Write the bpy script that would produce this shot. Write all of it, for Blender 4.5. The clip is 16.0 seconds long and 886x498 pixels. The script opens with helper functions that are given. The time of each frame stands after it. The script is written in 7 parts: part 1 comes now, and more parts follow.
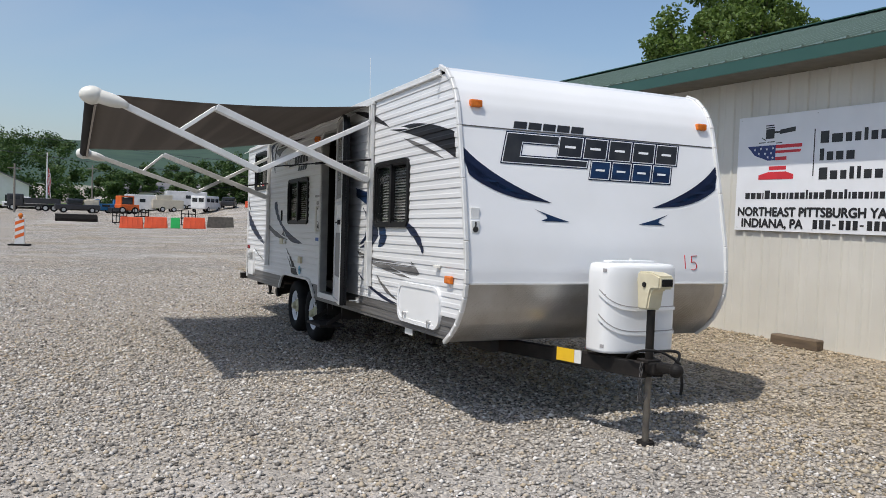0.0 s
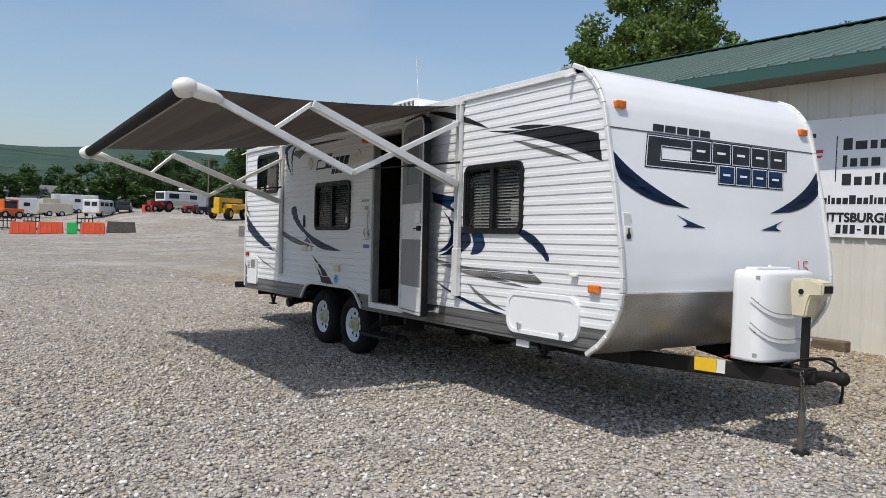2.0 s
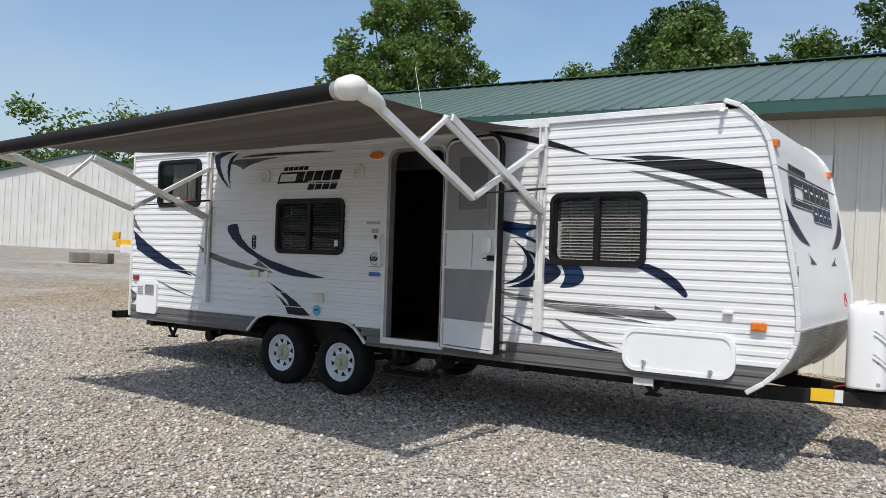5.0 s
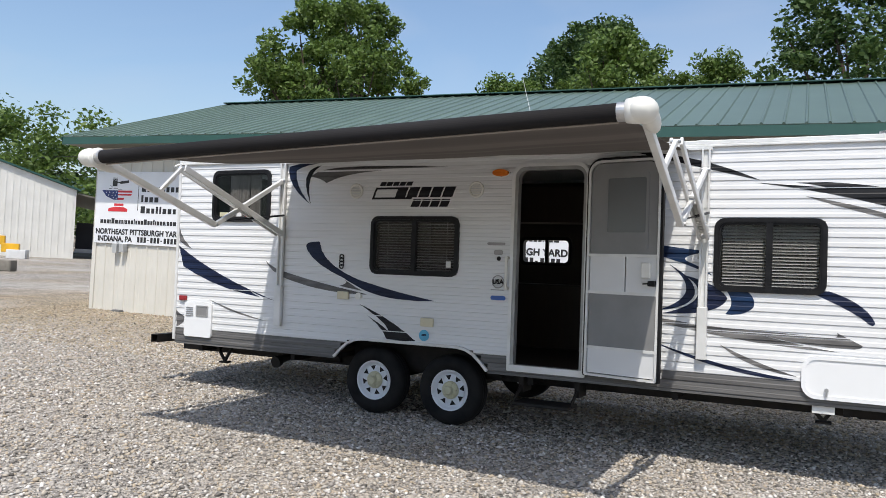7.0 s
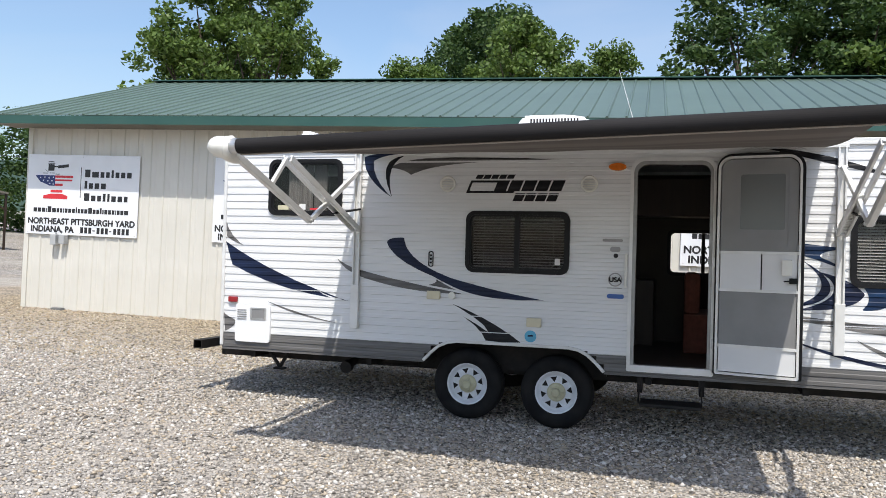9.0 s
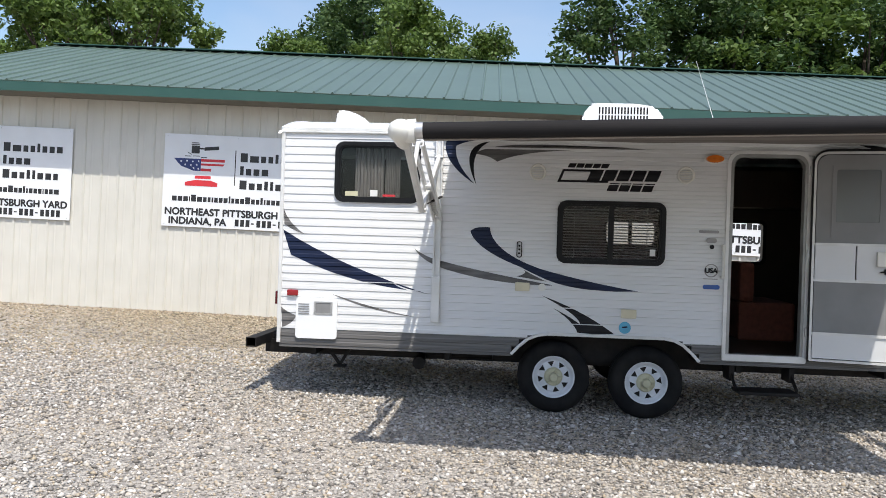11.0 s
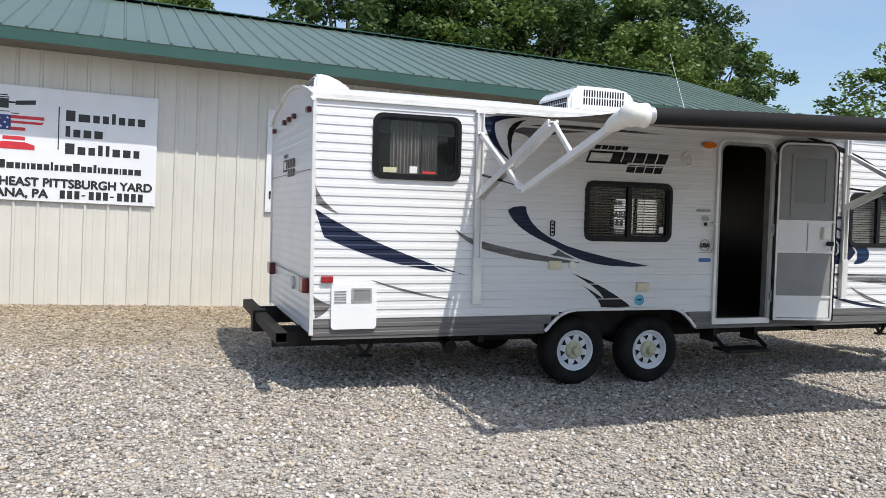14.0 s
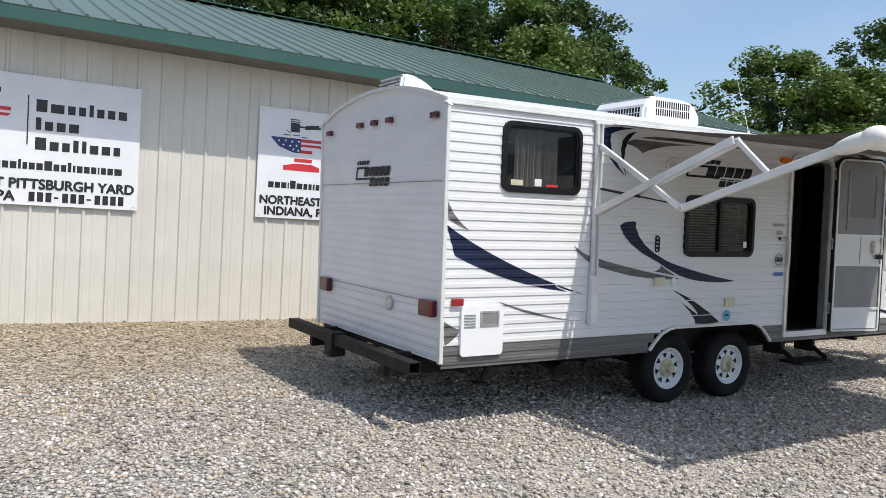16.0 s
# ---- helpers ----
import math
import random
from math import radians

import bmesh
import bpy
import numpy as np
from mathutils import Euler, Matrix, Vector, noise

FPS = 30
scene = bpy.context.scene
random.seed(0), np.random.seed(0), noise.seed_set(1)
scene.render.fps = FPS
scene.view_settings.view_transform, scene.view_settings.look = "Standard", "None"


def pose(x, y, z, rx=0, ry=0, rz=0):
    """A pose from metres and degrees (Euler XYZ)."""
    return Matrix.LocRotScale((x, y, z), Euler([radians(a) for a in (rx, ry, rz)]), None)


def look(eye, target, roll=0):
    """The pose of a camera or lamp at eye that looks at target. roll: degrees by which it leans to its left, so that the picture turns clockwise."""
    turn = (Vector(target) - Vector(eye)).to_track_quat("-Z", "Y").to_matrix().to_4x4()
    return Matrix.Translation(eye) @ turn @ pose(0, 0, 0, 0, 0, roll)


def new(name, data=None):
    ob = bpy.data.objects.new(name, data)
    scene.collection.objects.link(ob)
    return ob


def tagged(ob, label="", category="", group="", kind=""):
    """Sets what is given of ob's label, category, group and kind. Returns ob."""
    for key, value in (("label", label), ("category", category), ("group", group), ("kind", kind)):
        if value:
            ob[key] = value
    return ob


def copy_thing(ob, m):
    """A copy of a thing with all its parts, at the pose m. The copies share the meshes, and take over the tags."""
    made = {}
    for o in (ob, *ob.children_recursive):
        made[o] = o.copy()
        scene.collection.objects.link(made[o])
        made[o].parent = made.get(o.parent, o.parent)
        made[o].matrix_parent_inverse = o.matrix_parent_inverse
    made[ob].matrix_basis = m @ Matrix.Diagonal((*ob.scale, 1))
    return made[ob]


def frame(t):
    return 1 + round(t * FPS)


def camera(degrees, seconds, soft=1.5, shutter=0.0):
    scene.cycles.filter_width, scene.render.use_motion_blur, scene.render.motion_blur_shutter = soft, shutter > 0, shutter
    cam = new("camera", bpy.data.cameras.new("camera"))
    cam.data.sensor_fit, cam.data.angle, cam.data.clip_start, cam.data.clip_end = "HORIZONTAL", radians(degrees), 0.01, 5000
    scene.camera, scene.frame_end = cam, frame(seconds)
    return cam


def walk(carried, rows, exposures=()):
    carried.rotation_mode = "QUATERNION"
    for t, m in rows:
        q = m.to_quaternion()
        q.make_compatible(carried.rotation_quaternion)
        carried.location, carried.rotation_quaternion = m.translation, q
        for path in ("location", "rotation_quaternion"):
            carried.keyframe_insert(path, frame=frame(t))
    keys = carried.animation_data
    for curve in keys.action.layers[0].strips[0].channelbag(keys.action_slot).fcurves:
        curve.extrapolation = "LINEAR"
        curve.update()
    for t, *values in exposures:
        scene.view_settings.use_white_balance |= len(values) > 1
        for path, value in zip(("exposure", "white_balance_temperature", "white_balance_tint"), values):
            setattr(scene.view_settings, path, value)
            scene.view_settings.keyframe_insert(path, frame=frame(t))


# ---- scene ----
cam = camera(58.4, 16.0, soft=0.7)
PATH = [
    (0, (12.971, -2.606, 1.586), (11.162, -1.756, 1.506), 2.1),
    (0.5, (12.743, -2.848, 1.554), (10.945, -1.974, 1.477), 2.2),
    (1, (12.428, -3.16, 1.538), (10.656, -2.236, 1.465), 2.2),
    (1.5, (12.12, -3.595, 1.493), (10.389, -2.594, 1.426), 2.1),
    (2, (11.779, -4.018, 1.537), (10.099, -2.936, 1.477), 2.0),
    (2.5, (11.344, -4.365, 1.533), (9.723, -3.194, 1.485), 2.2),
    (3, (10.907, -4.783, 1.5), (9.368, -3.506, 1.474), 2.4),
    (3.2, (10.733, -4.931, 1.512), (9.235, -3.605, 1.495), 2.5),
    (5.3, (8.669, -6.148, 1.553), (7.561, -4.484, 1.559), 3.1),
    (5.5, (8.459, -6.262, 1.525), (7.373, -4.583, 1.537), 3.2),
    (6, (7.938, -6.467, 1.508), (6.903, -4.756, 1.542), 3.2),
    (6.5, (7.366, -6.624, 1.538), (6.395, -4.876, 1.578), 3.3),
    (7, (6.808, -6.829, 1.598), (5.914, -5.041, 1.626), 3.2),
    (7.5, (6.243, -6.959, 1.588), (5.435, -5.13, 1.617), 3.2),
    (8, (5.68, -7.051, 1.594), (4.962, -5.184, 1.619), 3.0),
    (8.5, (5.107, -7.191, 1.609), (4.467, -5.296, 1.628), 2.9),
    (9, (4.554, -7.275, 1.608), (3.976, -5.36, 1.613), 2.8),
    (9.5, (3.979, -7.357, 1.597), (3.466, -5.424, 1.593), 2.9),
    (10, (3.408, -7.403, 1.612), (2.982, -5.449, 1.602), 3.3),
    (10.2, (3.179, -7.405, 1.595), (2.792, -5.443, 1.581), 3.3),
    (12.3, (0.682, -7.413, 1.598), (0.899, -5.425, 1.56), 2.5),
    (12.5, (0.463, -7.373, 1.599), (0.739, -5.392, 1.562), 2.5),
    (13, (-0.135, -7.173, 1.58), (0.29, -5.22, 1.534), 2.4),
    (13.5, (-0.72, -6.974, 1.554), (-0.159, -5.055, 1.497), 2.5),
    (14, (-1.27, -6.685, 1.545), (-0.586, -4.806, 1.475), 2.7),
    (14.5, (-1.811, -6.378, 1.551), (-1.018, -4.544, 1.475), 2.9),
    (15, (-2.325, -6.022, 1.589), (-1.441, -4.229, 1.513), 3.0),
    (15.5, (-2.753, -5.597, 1.6), (-1.792, -3.844, 1.53), 3.1),
    (16, (-3.153, -5.219, 1.604), (-2.125, -3.504, 1.541), 3.1),
]
walk(cam, [(t, look(eye, target, roll)) for t, eye, target, roll in PATH], exposures=[(0, -0.05), (3, -0.02), (5.5, 0.14), (7, 0.25), (9, 0.45), (12.5, 0.40), (16, 0.29)])

# ---- world and sun ----
SUN_DIR = Vector((-0.165, 0.51, -1.0)).normalized()
world = bpy.data.worlds.new("sky")
scene.world = world
world.use_nodes = True
wn = world.node_tree
sky = wn.nodes.new("ShaderNodeTexSky")
sky.sky_type = "NISHITA"
sky.sun_disc = False
sky.sun_elevation = math.asin(-SUN_DIR.z)
sky.sun_rotation = radians(162)
sky.air_density, sky.dust_density, sky.ozone_density = 1.1, 1.9, 2.9
tcw, cloud, cr, veil = (wn.nodes.new("ShaderNode" + k) for k in ("TexCoord", "TexNoise", "MapRange", "Mix"))
stretch_w = wn.nodes.new("ShaderNodeMapping")
stretch_w.inputs["Scale"].default_value = (1.0, 1.0, 3.2)
cloud.inputs["Scale"].default_value, cloud.inputs["Detail"].default_value, cloud.inputs["Distortion"].default_value = 2.1, 6, 0.6
cr.inputs["From Min"].default_value, cr.inputs["From Max"].default_value, cr.inputs["To Max"].default_value = 0.42, 0.78, 0.34
veil.data_type = "RGBA"
veil.inputs["B"].default_value = (3.7, 4.0, 4.6, 1)
wn.links.new(tcw.outputs["Generated"], stretch_w.inputs[0])
wn.links.new(stretch_w.outputs[0], cloud.inputs["Vector"])
wn.links.new(cloud.outputs["Fac"], cr.inputs["Value"])
wn.links.new(cr.outputs[0], veil.inputs["Factor"])
wn.links.new(sky.outputs[0], veil.inputs["A"])
wn.links.new(veil.outputs["Result"], wn.nodes["Background"].inputs[0])
wn.nodes["Background"].inputs[1].default_value = 0.145
sun = new("sun", bpy.data.lights.new("sun", "SUN"))
sun.data.energy, sun.data.angle, sun.data.color = 3.6, radians(0.53), (1.0, 0.95, 0.87)
sun.rotation_euler = SUN_DIR.to_track_quat("-Z", "Y").to_euler()


# ---- materials ----
def mat(name, col, col2=None, rough=0.5, metal=0.0, scale=6.0, detail=4.0, bump=0.0, bump_scale=60.0, spec=0.5,
        per_object=0.0, stretch=(1, 1, 1), lo=0.35, hi=0.7, rough_var=0.0):
    """Principled material whose colour wanders between col and col2, with fine relief."""
    m = bpy.data.materials.new(name)
    m.use_nodes = True
    n, l = m.node_tree.nodes, m.node_tree.links
    b = n["Principled BSDF"]
    b.inputs["Roughness"].default_value = rough
    b.inputs["Metallic"].default_value = metal
    b.inputs["Specular IOR Level"].default_value = spec
    col2 = col2 or tuple(c * 0.86 for c in col)
    tc = n.new("ShaderNodeTexCoord")
    mp = n.new("ShaderNodeMapping")
    mp.inputs["Scale"].default_value = stretch
    l.new(tc.outputs["Object"], mp.inputs[0])
    t = n.new("ShaderNodeTexNoise")
    t.inputs["Scale"].default_value, t.inputs["Detail"].default_value = scale, detail
    l.new(mp.outputs[0], t.inputs["Vector"])
    r = n.new("ShaderNodeMapRange")
    r.inputs["From Min"].default_value, r.inputs["From Max"].default_value = lo, hi
    l.new(t.outputs["Fac"], r.inputs["Value"])
    mix = n.new("ShaderNodeMix")
    mix.data_type = "RGBA"
    mix.inputs["A"].default_value, mix.inputs["B"].default_value = (*col, 1), (*col2, 1)
    l.new(r.outputs[0], mix.inputs["Factor"])
    out = mix.outputs["Result"]
    if per_object:
        oi = n.new("ShaderNodeObjectInfo")
        hs = n.new("ShaderNodeHueSaturation")
        mr = n.new("ShaderNodeMapRange")
        mr.inputs["To Min"].default_value, mr.inputs["To Max"].default_value = 1 - per_object, 1 + per_object
        l.new(oi.outputs["Random"], mr.inputs["Value"])
        l.new(mr.outputs[0], hs.inputs["Value"])
        l.new(out, hs.inputs["Color"])
        out = hs.outputs[0]
    l.new(out, b.inputs["Base Color"])
    if rough_var:
        rv = n.new("ShaderNodeMapRange")
        rv.inputs["To Min"].default_value, rv.inputs["To Max"].default_value = rough - rough_var, rough + rough_var
        l.new(t.outputs["Fac"], rv.inputs["Value"])
        l.new(rv.outputs[0], b.inputs["Roughness"])
    if bump:
        t2 = n.new("ShaderNodeTexNoise")
        t2.inputs["Scale"].default_value, t2.inputs["Detail"].default_value = bump_scale, 5
        l.new(mp.outputs[0], t2.inputs["Vector"])
        bp = n.new("ShaderNodeBump")
        bp.inputs["Strength"].default_value, bp.inputs["Distance"].default_value = bump, 0.01
        l.new(t2.outputs["Fac"], bp.inputs["Height"])
        l.new(bp.outputs[0], b.inputs["Normal"])
    return m


def island_mat(name, cols, rough=0.9, spec=0.3, translucent=0.0):
    """Each loose piece of the mesh takes its own colour from the ramp."""
    m = bpy.data.materials.new(name)
    m.use_nodes = True
    n, l = m.node_tree.nodes, m.node_tree.links
    b = n["Principled BSDF"]
    b.inputs["Roughness"].default_value, b.inputs["Specular IOR Level"].default_value = rough, spec
    g = n.new("ShaderNodeNewGeometry")
    r = n.new("ShaderNodeValToRGB")
    while len(r.color_ramp.elements) < len(cols):
        r.color_ramp.elements.new(0.5)
    for i, c in enumerate(cols):
        r.color_ramp.elements[i].position = i / (len(cols) - 1)
        r.color_ramp.elements[i].color = (*c, 1)
    l.new(g.outputs["Random Per Island"], r.inputs[0])
    l.new(r.outputs[0], b.inputs["Base Color"])
    if translucent:
        tr = n.new("ShaderNodeBsdfTranslucent")
        l.new(r.outputs[0], tr.inputs[0])
        ms = n.new("ShaderNodeMixShader")
        ms.inputs[0].default_value = translucent
        l.new(b.outputs[0], ms.inputs[1])
        l.new(tr.outputs[0], ms.inputs[2])
        l.new(ms.outputs[0], n["Material Output"].inputs[0])
    return m


def glass_mat(name, tint, alpha, rough=0.03):
    """Tinted pane: part mirror, part see-through."""
    m = bpy.data.materials.new(name)
    m.use_nodes = True
    n, l = m.node_tree.nodes, m.node_tree.links
    b = n["Principled BSDF"]
    b.inputs["Base Color"].default_value = (*tint, 1)
    b.inputs["Roughness"].default_value = rough
    b.inputs["Specular IOR Level"].default_value = 0.6
    tr = n.new("ShaderNodeBsdfTransparent")
    ms = n.new("ShaderNodeMixShader")
    ms.inputs[0].default_value = alpha
    l.new(tr.outputs[0], ms.inputs[1])
    l.new(b.outputs[0], ms.inputs[2])
    l.new(ms.outputs[0], n["Material Output"].inputs[0])
    return m


def ground_mat():
    m = bpy.data.materials.new("gravel_ground")
    m.use_nodes = True
    n, l = m.node_tree.nodes, m.node_tree.links
    b = n["Principled BSDF"]
    b.inputs["Roughness"].default_value, b.inputs["Specular IOR Level"].default_value = 0.92, 0.25
    g = n.new("ShaderNodeNewGeometry")
    v = n.new("ShaderNodeTexVoronoi")
    v.inputs["Scale"].default_value = 44
    l.new(g.outputs["Position"], v.inputs["Vector"])
    ramp = n.new("ShaderNodeValToRGB")
    ramp.color_ramp.elements[0].color, ramp.color_ramp.elements[1].color = (0.06, 0.055, 0.048, 1), (0.54, 0.505, 0.46, 1)
    sep = n.new("ShaderNodeSeparateColor")
    l.new(v.outputs["Color"], sep.inputs[0])
    l.new(sep.outputs[0], ramp.inputs[0])
    big = n.new("ShaderNodeTexNoise")
    big.inputs["Scale"].default_value, big.inputs["Detail"].default_value = 0.35, 6
    l.new(g.outputs["Position"], big.inputs["Vector"])
    mr = n.new("ShaderNodeMapRange")
    mr.inputs["From Min"].default_value, mr.inputs["From Max"].default_value = 0.42, 0.68
    l.new(big.outputs["Fac"], mr.inputs["Value"])
    mix = n.new("ShaderNodeMix")
    mix.data_type, mix.blend_type = "RGBA", "MULTIPLY"
    mix.inputs["B"].default_value = (0.95, 0.87, 0.74, 1)
    l.new(mr.outputs[0], mix.inputs["Factor"])
    l.new(ramp.outputs[0], mix.inputs["A"])
    # pale fine dust worn into the drive lanes
    dn = n.new("ShaderNodeTexNoise")
    dn.inputs["Scale"].default_value, dn.inputs["Detail"].default_value = 0.16, 4
    l.new(g.outputs["Position"], dn.inputs["Vector"])
    dr = n.new("ShaderNodeMapRange")
    dr.inputs["From Min"].default_value, dr.inputs["From Max"].default_value, dr.inputs["To Max"].default_value = 0.5, 0.72, 0.7
    l.new(dn.outputs["Fac"], dr.inputs["Value"])
    mix2 = n.new("ShaderNodeMix")
    mix2.data_type = "RGBA"
    mix2.inputs["B"].default_value = (0.45, 0.42, 0.388, 1)
    l.new(dr.outputs[0], mix2.inputs["Factor"])
    sx = n.new("ShaderNodeSeparateXYZ")
    l.new(g.outputs["Position"], sx.inputs[0])
    near = n.new("ShaderNodeMapRange")
    near.inputs["From Min"].default_value, near.inputs["From Max"].default_value, near.inputs["To Max"].default_value = 2.0, 5.0, 0.75
    l.new(sx.outputs[1], near.inputs["Value"])
    tan = n.new("ShaderNodeMix")
    tan.data_type, tan.blend_type = "RGBA", "MULTIPLY"
    tan.inputs["B"].default_value = (1.0, 0.84, 0.58, 1)
    nx = n.new("ShaderNodeMapRange")
    nx.inputs["From Min"].default_value, nx.inputs["From Max"].default_value = -16.0, -9.0
    l.new(sx.outputs[0], nx.inputs["Value"])
    both = n.new("ShaderNodeMath")
    both.operation = "MULTIPLY"
    l.new(near.outputs[0], both.inputs[0])
    l.new(nx.outputs[0], both.inputs[1])
    l.new(both.outputs[0], tan.inputs["Factor"])
    l.new(mix.outputs["Result"], tan.inputs["A"])
    l.new(tan.outputs["Result"], mix2.inputs["A"])
    pn_ = n.new("ShaderNodeTexNoise")
    pn_.inputs["Scale"].default_value, pn_.inputs["Detail"].default_value, pn_.inputs["Roughness"].default_value = 1.7, 12, 0.78
    l.new(g.outputs["Position"], pn_.inputs["Vector"])
    pr = n.new("ShaderNodeMapRange")
    pr.inputs["From Min"].default_value, pr.inputs["From Max"].default_value = 0.3, 0.7
    pr.inputs["To Min"].default_value, pr.inputs["To Max"].default_value = 0.62, 1.34
    l.new(pn_.outputs["Fac"], pr.inputs["Value"])
    hv = n.new("ShaderNodeHueSaturation")
    l.new(pr.outputs[0], hv.inputs["Value"])
    l.new(mix2.outputs["Result"], hv.inputs["Color"])
    l.new(hv.outputs[0], b.inputs["Base Color"])
    bp = n.new("ShaderNodeBump")
    bp.inputs["Strength"].default_value, bp.inputs["Distance"].default_value = 0.8, 0.02
    inv = n.new("ShaderNodeMath")
    inv.operation, inv.inputs[0].default_value = "SUBTRACT", 1
    l.new(v.outputs["Distance"], inv.inputs[1])
    l.new(inv.outputs[0], bp.inputs["Height"])
    l.new(bp.outputs[0], b.inputs["Normal"])
    return m


M_GROUND = ground_mat()
M_TAN = island_mat("tan_stones", [(0.14, 0.12, 0.09), (0.31, 0.26, 0.19), (0.46, 0.395, 0.30), (0.34, 0.265, 0.165), (0.58, 0.515, 0.415)], 0.88)
M_STONE = island_mat("gravel_stones", [(0.12, 0.109, 0.097), (0.33, 0.303, 0.272), (0.51, 0.474, 0.427), (0.42, 0.345, 0.25), (0.37, 0.345, 0.315), (0.74, 0.705, 0.66)], 0.88)
M_WHITE = mat("white_siding", (0.715, 0.72, 0.725), (0.645, 0.65, 0.65), 0.32, 0, 1.6, 6, 0.03, 25, stretch=(0.5, 1, 2))
M_CAP = mat("white_gelcoat", (0.80, 0.81, 0.82), (0.75, 0.76, 0.76), 0.22, 0, 1.2, 5, 0.02, 8)
M_GREYBAND = mat("grey_skirt", (0.075, 0.072, 0.07), (0.15, 0.145, 0.14), 0.4, 0, 3, 5, stretch=(0.3, 1, 14))
M_NAVY = mat("navy_vinyl", (0.006, 0.009, 0.028), (0.009, 0.018, 0.052), 0.4, 0, 2.2, 4, spec=0.25, stretch=(1, 1, 3))
M_BLUE = mat("blue_vinyl", (0.010, 0.035, 0.095), (0.006, 0.010, 0.03), 0.4, 0, 3, 4, spec=0.25, stretch=(1, 1, 3))
M_BLACK = mat("black_vinyl", (0.008, 0.008, 0.010), (0.022, 0.022, 0.024), 0.45, 0, 3, 4, spec=0.2)
M_GREYV = mat("grey_vinyl", (0.085, 0.082, 0.082), (0.17, 0.165, 0.16), 0.45, 0, 4, 4, spec=0.25, stretch=(1, 1, 4))
M_ALU = mat("white_aluminium", (0.74, 0.74, 0.73), (0.62, 0.62, 0.60), 0.35, 0.15, 5, 5, 0.02, 40)
M_MILL = mat("bare_aluminium", (0.62, 0.62, 0.62), (0.45, 0.45, 0.45), 0.38, 0.85, 9, 5, 0.03, 60)
M_PLASTIC = mat("ivory_plastic", (0.80, 0.79, 0.74), (0.70, 0.69, 0.63), 0.4, 0, 4, 5, 0.02, 60)
M_CREAM = mat("cream_plastic", (0.66, 0.61, 0.44), (0.55, 0.50, 0.36), 0.45, 0, 7, 5)
M_STEEL = mat("black_steel", (0.009, 0.009, 0.009), (0.024, 0.02, 0.018), 0.6, 0.0, 7, 6, 0.08, 50, spec=0.2)
M_RUBBER = mat("tyre_rubber", (0.010, 0.010, 0.011), (0.022, 0.021, 0.02), 0.8, 0, 6, 5, 0.05, 60, spec=0.15)
M_RIM = mat("white_wheel_paint", (0.74, 0.76, 0.80), (0.6, 0.62, 0.65), 0.35, 0, 8, 5)
M_HUB = mat("yellowed_hub_plastic", (0.58, 0.55, 0.38), (0.45, 0.42, 0.28), 0.45, 0, 14, 5)
M_FABRIC = mat("awning_fabric", (0.115, 0.104, 0.095), (0.040, 0.036, 0.034), 0.85, 0, 1.5, 2, 0.05, 90, stretch=(0.03, 2.4, 0.3), lo=0.42, hi=0.58, spec=0.2)
_n, _l = M_FABRIC.node_tree.nodes, M_FABRIC.node_tree.links
_t, _ms = _n.new("ShaderNodeBsdfTranslucent"), _n.new("ShaderNodeMixShader")
_t.inputs[0].default_value = (0.42, 0.38, 0.34, 1)
_ms.inputs[0].default_value = 0.32
_l.new(_n["Principled BSDF"].outputs[0], _ms.inputs[1])
_l.new(_t.outputs[0], _ms.inputs[2])
_l.new(_ms.outputs[0], _n["Material Output"].inputs[0])
M_FRAME = mat("black_window_frame", (0.007, 0.007, 0.008), (0.014, 0.014, 0.015), 0.45, 0, 12, spec=0.2)
M_GLASS = glass_mat("tinted_glass", (0.010, 0.012, 0.013), 0.34)
M_DOORGLASS = glass_mat("frosted_glass", (0.16, 0.17, 0.17), 0.9, 0.25)
M_BLIND = mat("white_blind", (0.62, 0.62, 0.61), (0.52, 0.52, 0.51), 0.5)
M_CURTAIN = mat("pale_curtain", (0.40, 0.385, 0.37), (0.26, 0.25, 0.24), 0.85, 0, 9, 3, stretch=(3, 3, 0.3))
# inner panel and floor browns darkened: the cabin's shade is in their colour
M_INNER = mat("shade_dark_inner_panel", (0.036, 0.027, 0.02), (0.026, 0.019, 0.014), 0.6)
M_INFLOOR = mat("shade_dark_vinyl_floor", (0.05, 0.03, 0.02), (0.03, 0.018, 0.012), 0.5)
M_SEAT = mat("rust_upholstery", (0.22, 0.075, 0.05), (0.15, 0.05, 0.035), 0.85, 0, 20)
# brown taken near black for the cabin's shade; shed posts share it
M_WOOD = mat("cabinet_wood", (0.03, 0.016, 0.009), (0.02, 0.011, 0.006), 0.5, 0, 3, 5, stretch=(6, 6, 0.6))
M_DGREY = mat("door_grey_panel", (0.24, 0.24, 0.24), (0.20, 0.20, 0.20), 0.5, 0, 3)
M_AMBER = mat("amber_lens", (0.75, 0.20, 0.02), (0.55, 0.12, 0.01), 0.2, 0, 30)
M_RED = mat("red_lens", (0.32, 0.02, 0.025), (0.2, 0.012, 0.015), 0.2, 0, 30)
M_MAROON = mat("dark_red_lens", (0.11, 0.012, 0.016), (0.07, 0.008, 0.01), 0.2, 0, 20)
M_PLATE = mat("diamond_plate", (0.58, 0.57, 0.55), (0.36, 0.33, 0.29), 0.34, 0.9, 2.2, 6, 0.06, 30, rough_var=0.12)
M_YELLOW = mat("yellow_sticker", (0.80, 0.50, 0.02), (0.7, 0.42, 0.02), 0.4)
M_PAPER = mat("white_label", (0.75, 0.75, 0.73), (0.62, 0.62, 0.6), 0.5)
